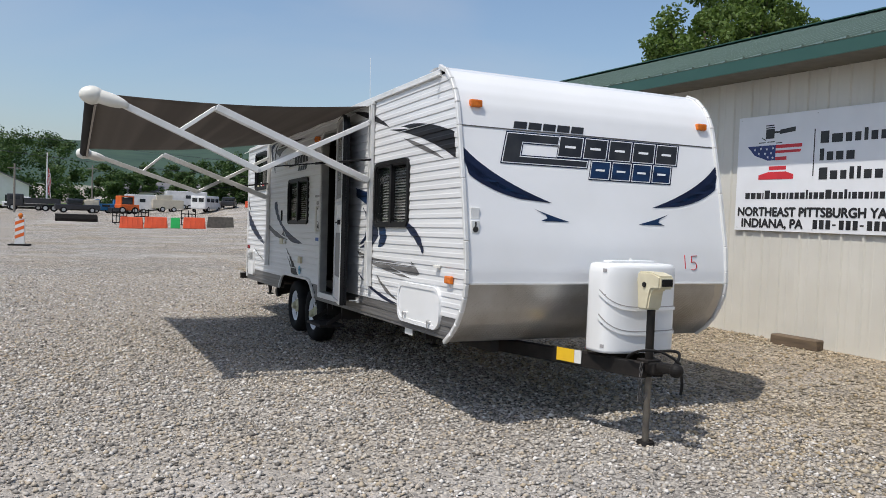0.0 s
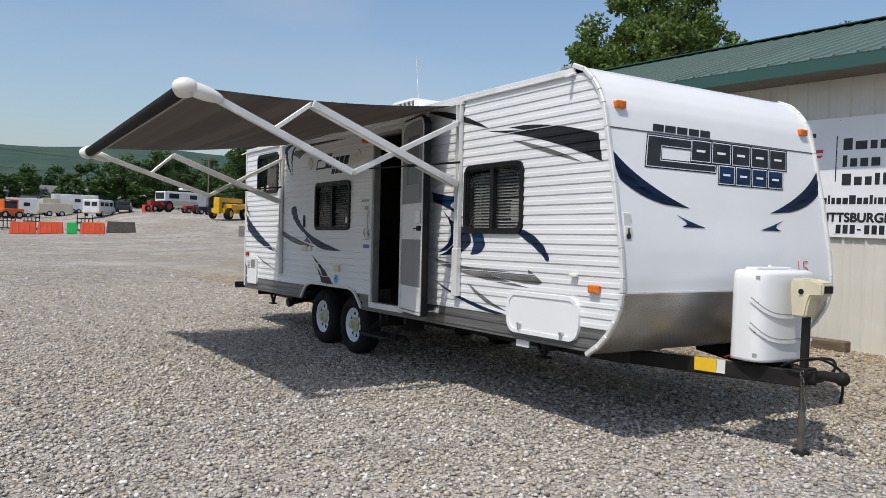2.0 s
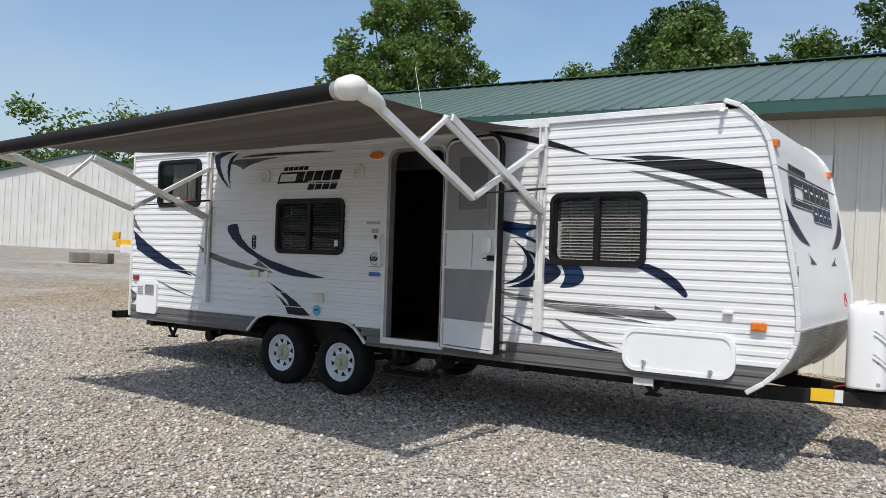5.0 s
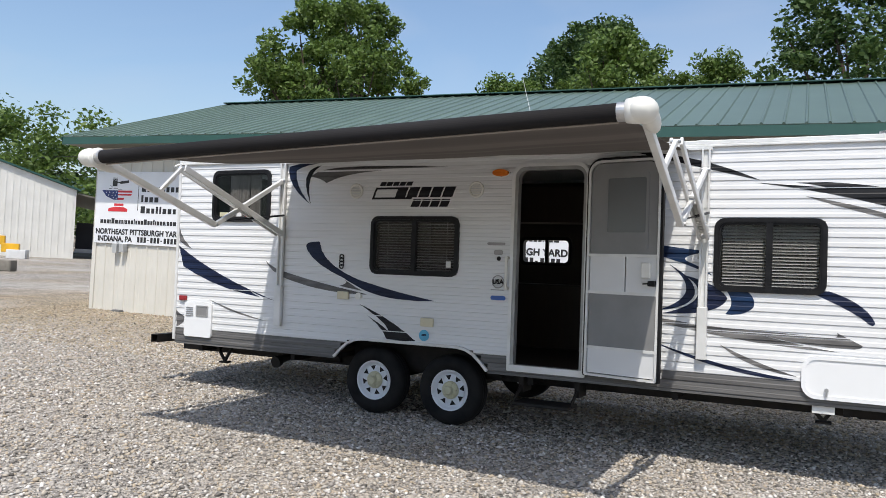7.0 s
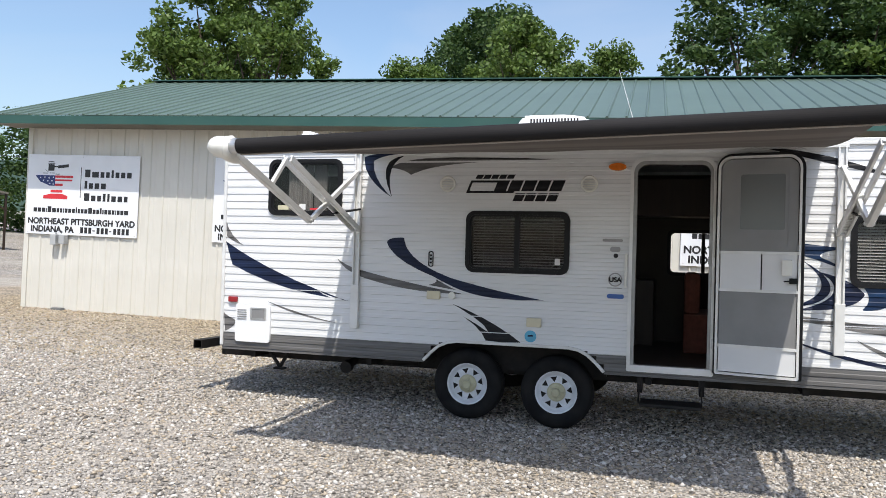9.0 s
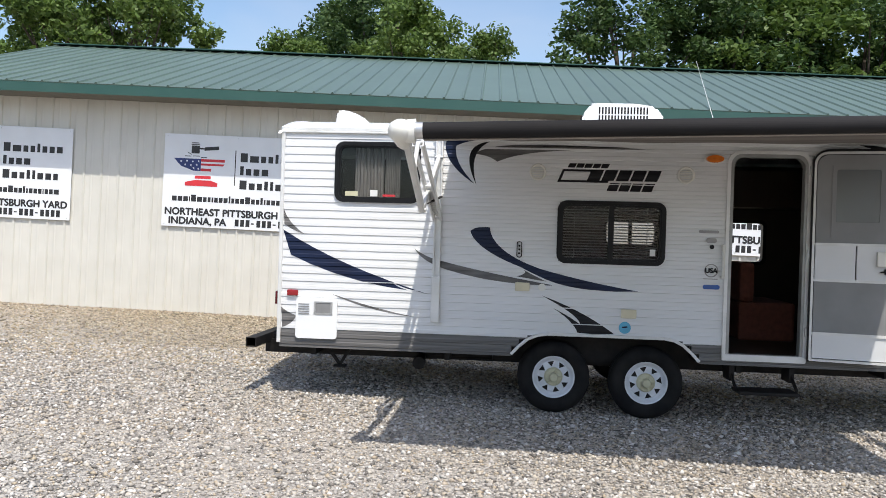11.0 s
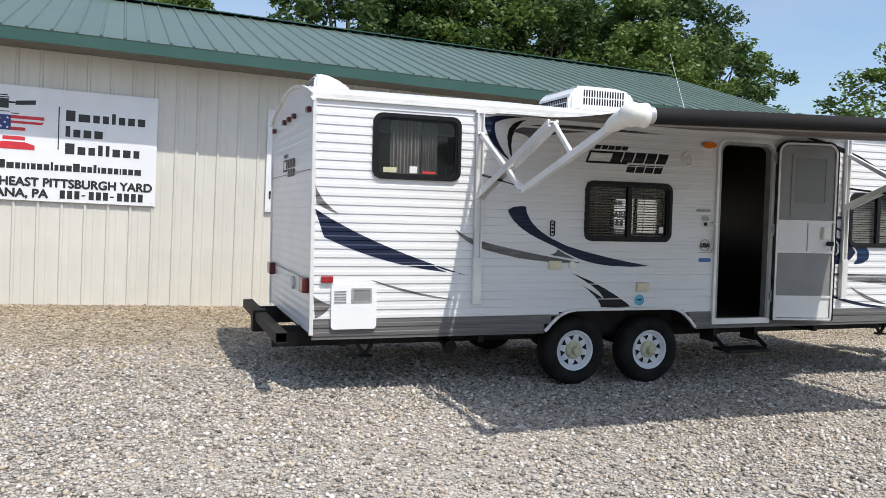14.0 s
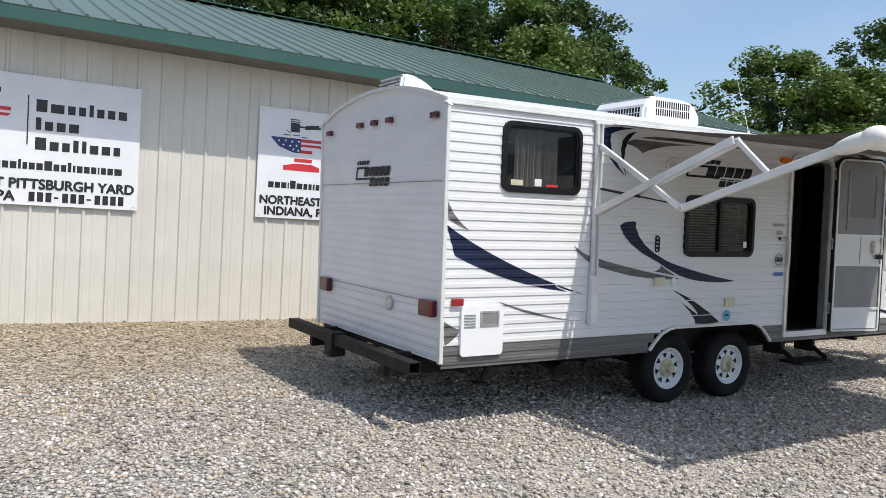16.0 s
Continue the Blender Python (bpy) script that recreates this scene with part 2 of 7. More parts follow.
M_LBLUE = mat("light_blue_sticker", (0.10, 0.42, 0.62), (0.08, 0.33, 0.5), 0.4)
M_SBLUE = mat("blue_sticker", (0.03, 0.11, 0.38), (0.03, 0.09, 0.3), 0.4)
M_SGREY = mat("grey_print", (0.25, 0.24, 0.24), (0.35, 0.34, 0.34), 0.5)
M_SRED = mat("red_print", (0.62, 0.03, 0.04), (0.5, 0.03, 0.04), 0.45)
M_SIGN = mat("sign_board_white", (0.80, 0.81, 0.83), (0.74, 0.75, 0.77), 0.35, 0, 2)
M_INK = mat("sign_black_print", (0.012, 0.012, 0.014), (0.03, 0.03, 0.03), 0.4)
M_FLAGBLUE = mat("sign_blue_print", (0.02, 0.04, 0.17), (0.02, 0.035, 0.13), 0.4)
M_METALWALL = mat("cream_steel_siding", (0.65, 0.63, 0.57), (0.59, 0.57, 0.51), 0.42, 0, 1.3, 6, 0.03, 12, per_object=0.02)
M_GREENROOF = mat("green_steel_roof", (0.085, 0.125, 0.098), (0.105, 0.15, 0.12), 0.34, 0.0, 0.8, 6, 0.03, 10, per_object=0.05)
M_GREENTRIM = mat("green_steel_trim", (0.022, 0.075, 0.062), (0.03, 0.085, 0.07), 0.4, 0, 2)
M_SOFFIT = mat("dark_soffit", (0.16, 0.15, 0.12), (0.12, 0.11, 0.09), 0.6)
M_BARK = mat("bark", (0.10, 0.075, 0.055), (0.055, 0.042, 0.032), 0.9, 0, 6, 6, 0.5, 20, stretch=(1, 1, 0.3))
M_LEAF = island_mat("leaves", [(0.055, 0.10, 0.018), (0.095, 0.16, 0.03), (0.14, 0.215, 0.045), (0.072, 0.125, 0.022), (0.175, 0.245, 0.075)], 0.55, 0.4, 0.35)
M_LEAFDARK = island_mat("dark_leaves", [(0.03, 0.065, 0.018), (0.05, 0.10, 0.027), (0.075, 0.13, 0.033), (0.04, 0.08, 0.022), (0.10, 0.155, 0.045)], 0.6, 0.35, 0.3)


# ---- mesh helpers ----
def link_mesh(name, bm, material, smooth=False):
    me = bpy.data.meshes.new(name)
    bm.normal_update()
    bm.to_mesh(me)
    bm.free()
    for mm in (material if isinstance(material, (list, tuple)) else [material]):
        me.materials.append(mm)
    if smooth:
        for p in me.polygons:
            p.use_smooth = True
    return new(name, me)


def part(name, bm, material, parent, label="", smooth=False):
    """One mesh object under a thing or a part, in the parent's own space."""
    ob = link_mesh(name, bm, material, smooth)
    ob.parent = parent
    if label:
        tagged(ob, label)
    return ob


def thing(name, m, label, category, group="", kind=""):
    ob = new(name)
    ob.empty_display_size = 0.1
    ob.matrix_world = m
    return tagged(ob, label, category, group, kind)


def box(bm, a, b, bevel=0.0, seg=2):
    c = [(a[i] + b[i]) / 2 for i in range(3)]
    d = [abs(b[i] - a[i]) for i in range(3)]
    r = bmesh.ops.create_cube(bm, size=1, matrix=Matrix.LocRotScale(c, None, d))
    if bevel:
        es = {e for v in r["verts"] for e in v.link_edges}
        bmesh.ops.bevel(bm, geom=list(es), offset=bevel, segments=seg, affect="EDGES", profile=0.6)
    return bm


def beam(bm, p, q, w, h, bevel=0.004):
    """A rectangular bar from p to q: w across, h in height."""
    p, q = Vector(p), Vector(q)
    rot = (q - p).to_track_quat("Y", "Z").to_matrix().to_4x4()
    r = bmesh.ops.create_cube(bm, size=1, matrix=Matrix.Translation((p + q) / 2) @ rot @ Matrix.Diagonal((w, (q - p).length, h, 1)))
    if bevel:
        es = {e for v in r["verts"] for e in v.link_edges}
        bmesh.ops.bevel(bm, geom=list(es), offset=bevel, segments=1, affect="EDGES")
    return bm


def rod(bm, p, q, r, r2=None, seg=14):
    p, q = Vector(p), Vector(q)
    rot = (q - p).to_track_quat("Z", "Y").to_matrix().to_4x4()
    bmesh.ops.create_cone(bm, cap_ends=True, segments=seg, radius1=r, radius2=r if r2 is None else r2, depth=(q - p).length,
                          matrix=Matrix.Translation((p + q) / 2) @ rot)
    return bm


def lathe(bm, prof, origin, axis="y", seg=36, closed=False):
    """Turn a profile of (radius, along) about an axis through origin."""
    rings = []
    o = Vector(origin)
    for r, h in prof:
        ring = []
        for i in range(seg):
            a = 2 * math.pi * i / seg
            c, s_ = r * math.cos(a), r * math.sin(a)
            ring.append(bm.verts.new(o + Vector({"y": (c, h, s_), "z": (c, s_, h), "x": (h, c, s_)}[axis])))
        rings.append(ring)
    pairs = list(zip(rings, rings[1:])) + ([(rings[-1], rings[0])] if closed else [])
    for a, b in pairs:
        for i in range(seg):
            bm.faces.new((a[i], a[(i + 1) % seg], b[(i + 1) % seg], b[i]))
    return bm


def rrect(x0, z0, x1, z1, r, n=6, foot=None):
    """Rounded rectangle; foot is the radius of the two lower corners."""
    pts = []
    q = r if foot is None else foot
    for cx, cz, a0, k in ((x1 - r, z1 - r, 0, r), (x0 + r, z1 - r, 90, r), (x0 + q, z0 + q, 180, q), (x1 - q, z0 + q, 270, q)):
        for i in range(n + 1):
            a = radians(a0 + 90 * i / n)
            pts.append((cx + k * math.cos(a), cz + k * math.sin(a)))
    return pts


def ring_xz(bm, outer, inner, y0, y1):
    """A frame in the x-z plane between two outlines of equal length, from y0 (outside) to y1."""
    n = len(outer)
    vs = [[bm.verts.new((p[0], y, p[1])) for p in pts] for pts, y in ((outer, y1), (outer, y0), (inner, y0), (inner, y1))]
    for a, b in zip(vs, vs[1:] + vs[:1]):
        for i in range(n):
            bm.faces.new((a[i], a[(i + 1) % n], b[(i + 1) % n], b[i]))
    return bm


def slab_xz(bm, pts, y0, y1):
    """A filled outline in the x-z plane, y0 outside to y1 inside."""
    a = [bm.verts.new((p[0], y0, p[1])) for p in pts]
    b = [bm.verts.new((p[0], y1, p[1])) for p in pts]
    bm.faces.new(a)
    bm.faces.new(b[::-1])
    for i in range(len(pts)):
        j = (i + 1) % len(pts)
        bm.faces.new((a[j], a[i], b[i], b[j]))
    return bm


def inside(poly, x, z):
    hit = False
    for (x0, z0), (x1, z1) in zip(poly, poly[1:] + poly[:1]):
        if (z0 > z) != (z1 > z) and x < (x1 - x0) * (z - z0) / (z1 - z0) + x0:
            hit = not hit
    return hit


def curve(*segs, n=14):
    """An outline of quadratic bends: (start, control, end) one after the other."""
    pts = []
    for a, c, b in segs:
        for i in range(n):
            t = i / n
            pts.append(tuple((1 - t) ** 2 * a[k] + 2 * t * (1 - t) * c[k] + t * t * b[k] for k in (0, 1)))
    return pts


def film_on(bm, poly, surface, step=0.006, levels=()):
    """Vinyl laid on a surface: the outline is cut into thin rows, and each row follows the relief below it."""
    lo, hi = min(p[1] for p in poly), max(p[1] for p in poly)
    zs = sorted({lo + 1e-5, hi - 1e-5, *[z for z in levels if lo < z < hi], *[lo + (hi - lo) * i / max(2, int((hi - lo) / step)) for i in range(1, max(2, int((hi - lo) / step)))]})

    def cuts(z):
        xs = []
        for (x0, z0), (x1, z1) in zip(poly, poly[1:] + poly[:1]):
            if (z0 > z) != (z1 > z):
                xs.append((x1 - x0) * (z - z0) / (z1 - z0) + x0)
        return sorted(xs)
    for za, zb in zip(zs, zs[1:]):
        ca, cb = cuts(za + 1e-6), cuts(zb - 1e-6)
        if len(ca) != len(cb) or len(ca) % 2:
            continue
        for i in range(0, len(ca), 2):
            q = [(ca[i], za), (ca[i + 1], za), (cb[i + 1], zb), (cb[i], zb)]
            bm.faces.new([bm.verts.new(surface(*p)) for p in q])
    return bm


def lettering(body, size, material, m, name="lettering", bold=0.0, align="CENTER", width=None):
    """Flat letters in the built-in font as a mesh, lying in the x-y plane of m."""
    cu = bpy.data.curves.new(name, "FONT")
    cu.body, cu.size, cu.align_x, cu.extrude = body, size, align, 0.001
    ob = bpy.data.objects.new(name, cu)
    scene.collection.objects.link(ob)
    bpy.context.view_layer.update()
    me = bpy.data.meshes.new_from_object(ob.evaluated_get(bpy.context.evaluated_depsgraph_get()))
    bpy.data.objects.remove(ob)
    me.materials.clear()
    me.materials.append(material)
    if bold:
        b2 = bmesh.new()
        b2.from_mesh(me)
        for k, (dx, dy) in enumerate(((bold, 0), (-bold, 0), (0, bold), (0, -bold))):
            dup = bmesh.ops.duplicate(b2, geom=b2.faces[:len(me.polygons)])
            for v in dup["geom"]:
                if isinstance(v, bmesh.types.BMVert):
                    v.co += Vector((dx, dy, 0.0003 * (k + 1)))
        b2.to_mesh(me)
        b2.free()
    if width:
        xs = [v.co.x for v in me.vertices]
        k = width / (max(xs) - min(xs))
        for v in me.vertices:
            v.co.x *= k
    out = new(name, me)
    out.matrix_basis = m
    return out


# ---- ground ----
def ground_z(x, y):
    """Flat yard that lifts a little towards the hall and climbs in the distance."""
    def ease(a, b, v):
        t = np.clip((v - a) / (b - a), 0, 1)
        return t * t * (3 - 2 * t)
    far = ease(55, 115, -x) * 1.25 + ease(48, 85, -x) * ease(8, 22, y) * 1.0 + ease(115, 420, -x) * 9
    dip = -0.0075 * np.clip(-x - 8, 0, 110) * (1 - ease(6, 18, y))
    return 0.10 * ease(2.6, 5.4, y) + dip + far + 0.012 * np.sin(x * 0.9 + 1.3) * np.sin(y * 0.7) * (np.abs(x) < 30)


def build_ground():
    def axis(lo, hi):
        near = np.arange(lo, hi, 0.25)
        out = 1.22 ** np.arange(1, 36) * 0.5
        out = out[out < 1500]
        return np.concatenate([(lo - out)[::-1], near, hi + out])
    xs, ys = axis(-12, 18), axis(-12, 10)
    gx, gy = np.meshgrid(xs, ys, indexing="ij")
    co = np.stack([gx, gy, ground_z(gx, gy)], -1).reshape(-1, 3)
    nx, ny = len(xs), len(ys)
    i, j = np.meshgrid(np.arange(nx - 1), np.arange(ny - 1), indexing="ij")
    a = (i * ny + j).ravel()
    faces = np.stack([a, a + ny, a + ny + 1, a + 1], 1)
    me = bpy.data.meshes.new("ground")
    me.from_pydata(co.tolist(), [], faces.tolist())
    me.materials.append(M_GROUND)
    for p in me.polygons:
        p.use_smooth = True
    tagged(new("ground", me), "grey crushed limestone gravel yard, tan near the hall", "ground", kind="structure")


def build_stones(name, label, area, count, lo, hi, seed, material=None):
    """Loose stones lying on the ground: squashed eight-sided lumps, all in one mesh."""
    rng = np.random.default_rng(seed)
    base = np.array([(1, 0, 0), (0, 1, 0), (-1, 0, 0), (0, -1, 0), (0, 0, 1), (0, 0, -1)], float)
    tri = np.array([(0, 1, 4), (1, 2, 4), (2, 3, 4), (3, 0, 4), (1, 0, 5), (2, 1, 5), (3, 2, 5), (0, 3, 5)])
    x0, x1, y0, y1 = area
    px, py = rng.uniform(x0, x1, count), rng.uniform(y0, y1, count)
    drift = rng.random(count) < 0.16
    px = np.where(drift, px - rng.random(count) ** 2 * 9.0, px)
    size = lo + (hi - lo) * rng.random(count) ** 2.2
    v = base[None] * (1 + rng.uniform(-0.35, 0.35, (count, 6, 3)))
    v *= (size[:, None] * np.stack([np.ones(count), rng.uniform(0.55, 0.95, count), rng.uniform(0.38, 0.7, count)], 1))[:, None, :]
    a, tilt = rng.uniform(0, 6.28, count), rng.normal(0, 0.3, count)
    ct, st = np.cos(tilt)[:, None], np.sin(tilt)[:, None]
    yy, zz = v[..., 1] * ct - v[..., 2] * st, v[..., 1] * st + v[..., 2] * ct
    ca, sa = np.cos(a)[:, None], np.sin(a)[:, None]
    w = np.stack([v[..., 0] * ca - yy * sa + px[:, None], v[..., 0] * sa + yy * ca + py[:, None],
                  zz + (ground_z(px, py) + size * rng.uniform(0.05, 0.40, count))[:, None]], -1)
    me = bpy.data.meshes.new(name)
    faces = (tri[None] + 6 * np.arange(count)[:, None, None]).reshape(-1, 3)
    me.vertices.add(count * 6)
    me.vertices.foreach_set("co", w.reshape(-1))
    me.loops.add(faces.size)
    me.loops.foreach_set("vertex_index", faces.reshape(-1).astype(np.int32))
    me.polygons.add(len(faces))
    me.polygons.foreach_set("loop_start", np.arange(0, faces.size, 3, dtype=np.int32))
    me.update(calc_edges=True)
    me.materials.append(material or M_STONE)
    tagged(new(name, me), label, "gravel", kind="stuff")


build_ground()
YARD_TURN = -1.5


def yard(x, y):
    """The far yard is laid out from the start of the drive: its bearing is turned about that point."""
    if x > -60:
        return x, y
    c, s_ = math.cos(radians(YARD_TURN)), math.sin(radians(YARD_TURN))
    return 12.3 + (x - 12.3) * c - (y + 3.4) * s_, -3.4 + (x - 12.3) * s_ + (y + 3.4) * c


def gz(x, y):
    return float(ground_z(np.array(x, dtype=float), np.array(y, dtype=float)))


# ---- hall behind the trailer ----
HALL = Matrix.Translation((-7.97, 5.425, 0)) @ Matrix.Rotation(radians(2.43), 4, "Z")
HALL_L, EAVE_V, RIDGE_V, EAVE_Z, RIDGE_Z = 18.9, -0.65, 4.67, 3.81, 5.58


def build_hall():
    hall = thing("hall", HALL, "long cream steel hall with green ribbed metal roof", "building")
    # wall core
    bm = bmesh.new()
    box(bm, (0.02, 0.02, -0.2), (HALL_L - 0.02, 0.14, 3.66))
    part("wall", bm, M_METALWALL, hall)
    bm = bmesh.new()
    box(bm, (0.02, 9.2, -0.2), (HALL_L - 0.02, 9.34, 3.66))
    part("wall", bm, M_METALWALL, hall)
    for u in (0.02, HALL_L - 0.14):
        bm = bmesh.new()
        pts = [(0.14, -0.2), (9.2, -0.2), (9.2, 3.66), (RIDGE_V, 5.45), (0.14, 3.66)]
        a = [bm.verts.new((u, *p)) for p in pts]
        b = [bm.verts.new((u + 0.12, *p)) for p in pts]
        bm.faces.new(a)
        bm.faces.new(b[::-1])
        for i in range(5):
            bm.faces.new((a[i - 1], a[i], b[i], b[i - 1]))
        part("gable_wall", bm, M_METALWALL, hall)
    # ribbed wall sheets, 0.9 m wide with four ribs
    w = HALL_L / 21

    def sheet(length, depth):
        prof = [(0.0, 0.0)]
        for k in range(3):
            x = w / 3 * k
            prof += [(x + 0.03, 0.0), (x + 0.045, -depth), (x + 0.07, -depth), (x + 0.085, 0.0)]
            prof += [(x + 0.16, 0.0), (x + 0.17, -depth * 0.2), (x + 0.19, -depth * 0.2), (x + 0.20, 0.0)]
        prof.append((w, 0.0))
        bm = bmesh.new()
        lo = [bm.verts.new((x, y, 0)) for x, y in prof]
        hi = [bm.verts.new((x, y, length)) for x, y in prof]
        for i in range(len(prof) - 1):
            bm.faces.new((lo[i], lo[i + 1], hi[i + 1], hi[i]))
        me = bpy.data.meshes.new("wall_sheet")
        bm.to_mesh(me)
        bm.free()
        return me
    me = sheet(3.80, 0.022)
    me.materials.append(M_METALWALL)
    for i in range(21):
        ob = new("wall_sheet", me)
        ob.parent = hall
        ob.matrix_basis = pose(w * i, 0.012, -0.14)
    # roof sheets with standing ribs, from eave to ridge on both slopes
    slope = math.atan2(RIDGE_Z - EAVE_Z, RIDGE_V - EAVE_V)
    run = math.hypot(RIDGE_Z - EAVE_Z, RIDGE_V - EAVE_V)
    rw = (HALL_L + 0.8) / 22
    prof = [(0.0, 0.0)]
    for k in range(3):
        x = rw / 3 * k
        prof += [(x + 0.02, 0.0), (x + 0.035, 0.024), (x + 0.055, 0.024), (x + 0.07, 0.0)]
    prof.append((rw, 0.0))
    bm = bmesh.new()
    lo = [bm.verts.new((x, 0, z)) for x, z in prof]
    hi = [bm.verts.new((x, run, z)) for x, z in prof]
    lo2 = [bm.verts.new((x, 0, -0.012)) for x, z in prof]
    for i in range(len(prof) - 1):
        bm.faces.new((lo[i], lo[i + 1], hi[i + 1], hi[i]))
        bm.faces.new((lo2[i], lo2[i + 1], lo[i + 1], lo[i]))
    rme = bpy.data.meshes.new("roof_sheet")
    bm.to_mesh(rme)
    bm.free()
    rme.materials.append(M_GREENROOF)
    for i in range(22):
        ob = new("roof_sheet", rme)
        ob.parent = hall
        ob.matrix_basis = Matrix.Translation((-0.4 + rw * i, EAVE_V, EAVE_Z)) @ Matrix.Rotation(slope, 4, "X")
        ob = new("roof_sheet", rme)
        ob.parent = hall
        ob.matrix_basis = Matrix.Translation((-0.4 + rw * (i + 1), 2 * RIDGE_V - EAVE_V, EAVE_Z)) @ Matrix.Rotation(math.pi, 4, "Z") @ Matrix.Rotation(slope, 4, "X")
    bm = bmesh.new()
    for sgn in (-1, 1):
        beam(bm, (-0.42, RIDGE_V + sgn * 0.09, RIDGE_Z + 0.012), (HALL_L + 0.42, RIDGE_V + sgn * 0.09, RIDGE_Z + 0.012), 0.2, 0.02, 0)
    part("ridge_cap", bm, M_GREENTRIM, hall)
    bm = bmesh.new()
    box(bm, (-0.38, EAVE_V, EAVE_Z - 0.17), (HALL_L + 0.38, EAVE_V + 0.03, EAVE_Z - 0.016))
    part("fascia", bm, M_GREENTRIM, hall, "dark green eave fascia")
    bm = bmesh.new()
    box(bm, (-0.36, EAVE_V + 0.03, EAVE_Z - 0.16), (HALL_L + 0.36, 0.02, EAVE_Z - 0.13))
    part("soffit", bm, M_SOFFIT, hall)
    for u in (-0.4, HALL_L + 0.37):
        bm = bmesh.new()
        beam(bm, (u, EAVE_V, EAVE_Z - 0.09), (u, RIDGE_V, RIDGE_Z - 0.09), 0.03, 0.17, 0)
        beam(bm, (u, 2 * RIDGE_V - EAVE_V, EAVE_Z - 0.09), (u, RIDGE_V, RIDGE_Z - 0.09), 0.03, 0.17, 0)
        part("rake_board", bm, M_GREENTRIM, hall)
    bm = bmesh.new()
    box(bm, (-0.01, -0.02, -0.1), (0.09, 0.03, 3.66))
    part("corner_trim", bm, M_METALWALL, hall)
    # grey meter boxes under the first sign
    bm = bmesh.new()
    box(bm, (0.70, -0.14, 1.36), (0.83, -0.01, 1.56), 0.01)
    box(bm, (0.90, -0.14, 1.38), (1.02, -0.01, 1.56), 0.01)
    rod(bm, (0.77, -0.06, 1.56), (0.77, -0.06, 1.60), 0.02)
    part("meter_box", bm, mat("grey_box", (0.42, 0.43, 0.43)), hall, "grey metal electrical boxes")
    bm = bmesh.new()
    box(bm, (0.80, -0.16, 0.02), (1.04, -0.02, 0.14), 0.03)
    part("drain_box", bm, mat("dark_box", (0.12, 0.12, 0.12)), hall)
    return hall


build_hall()


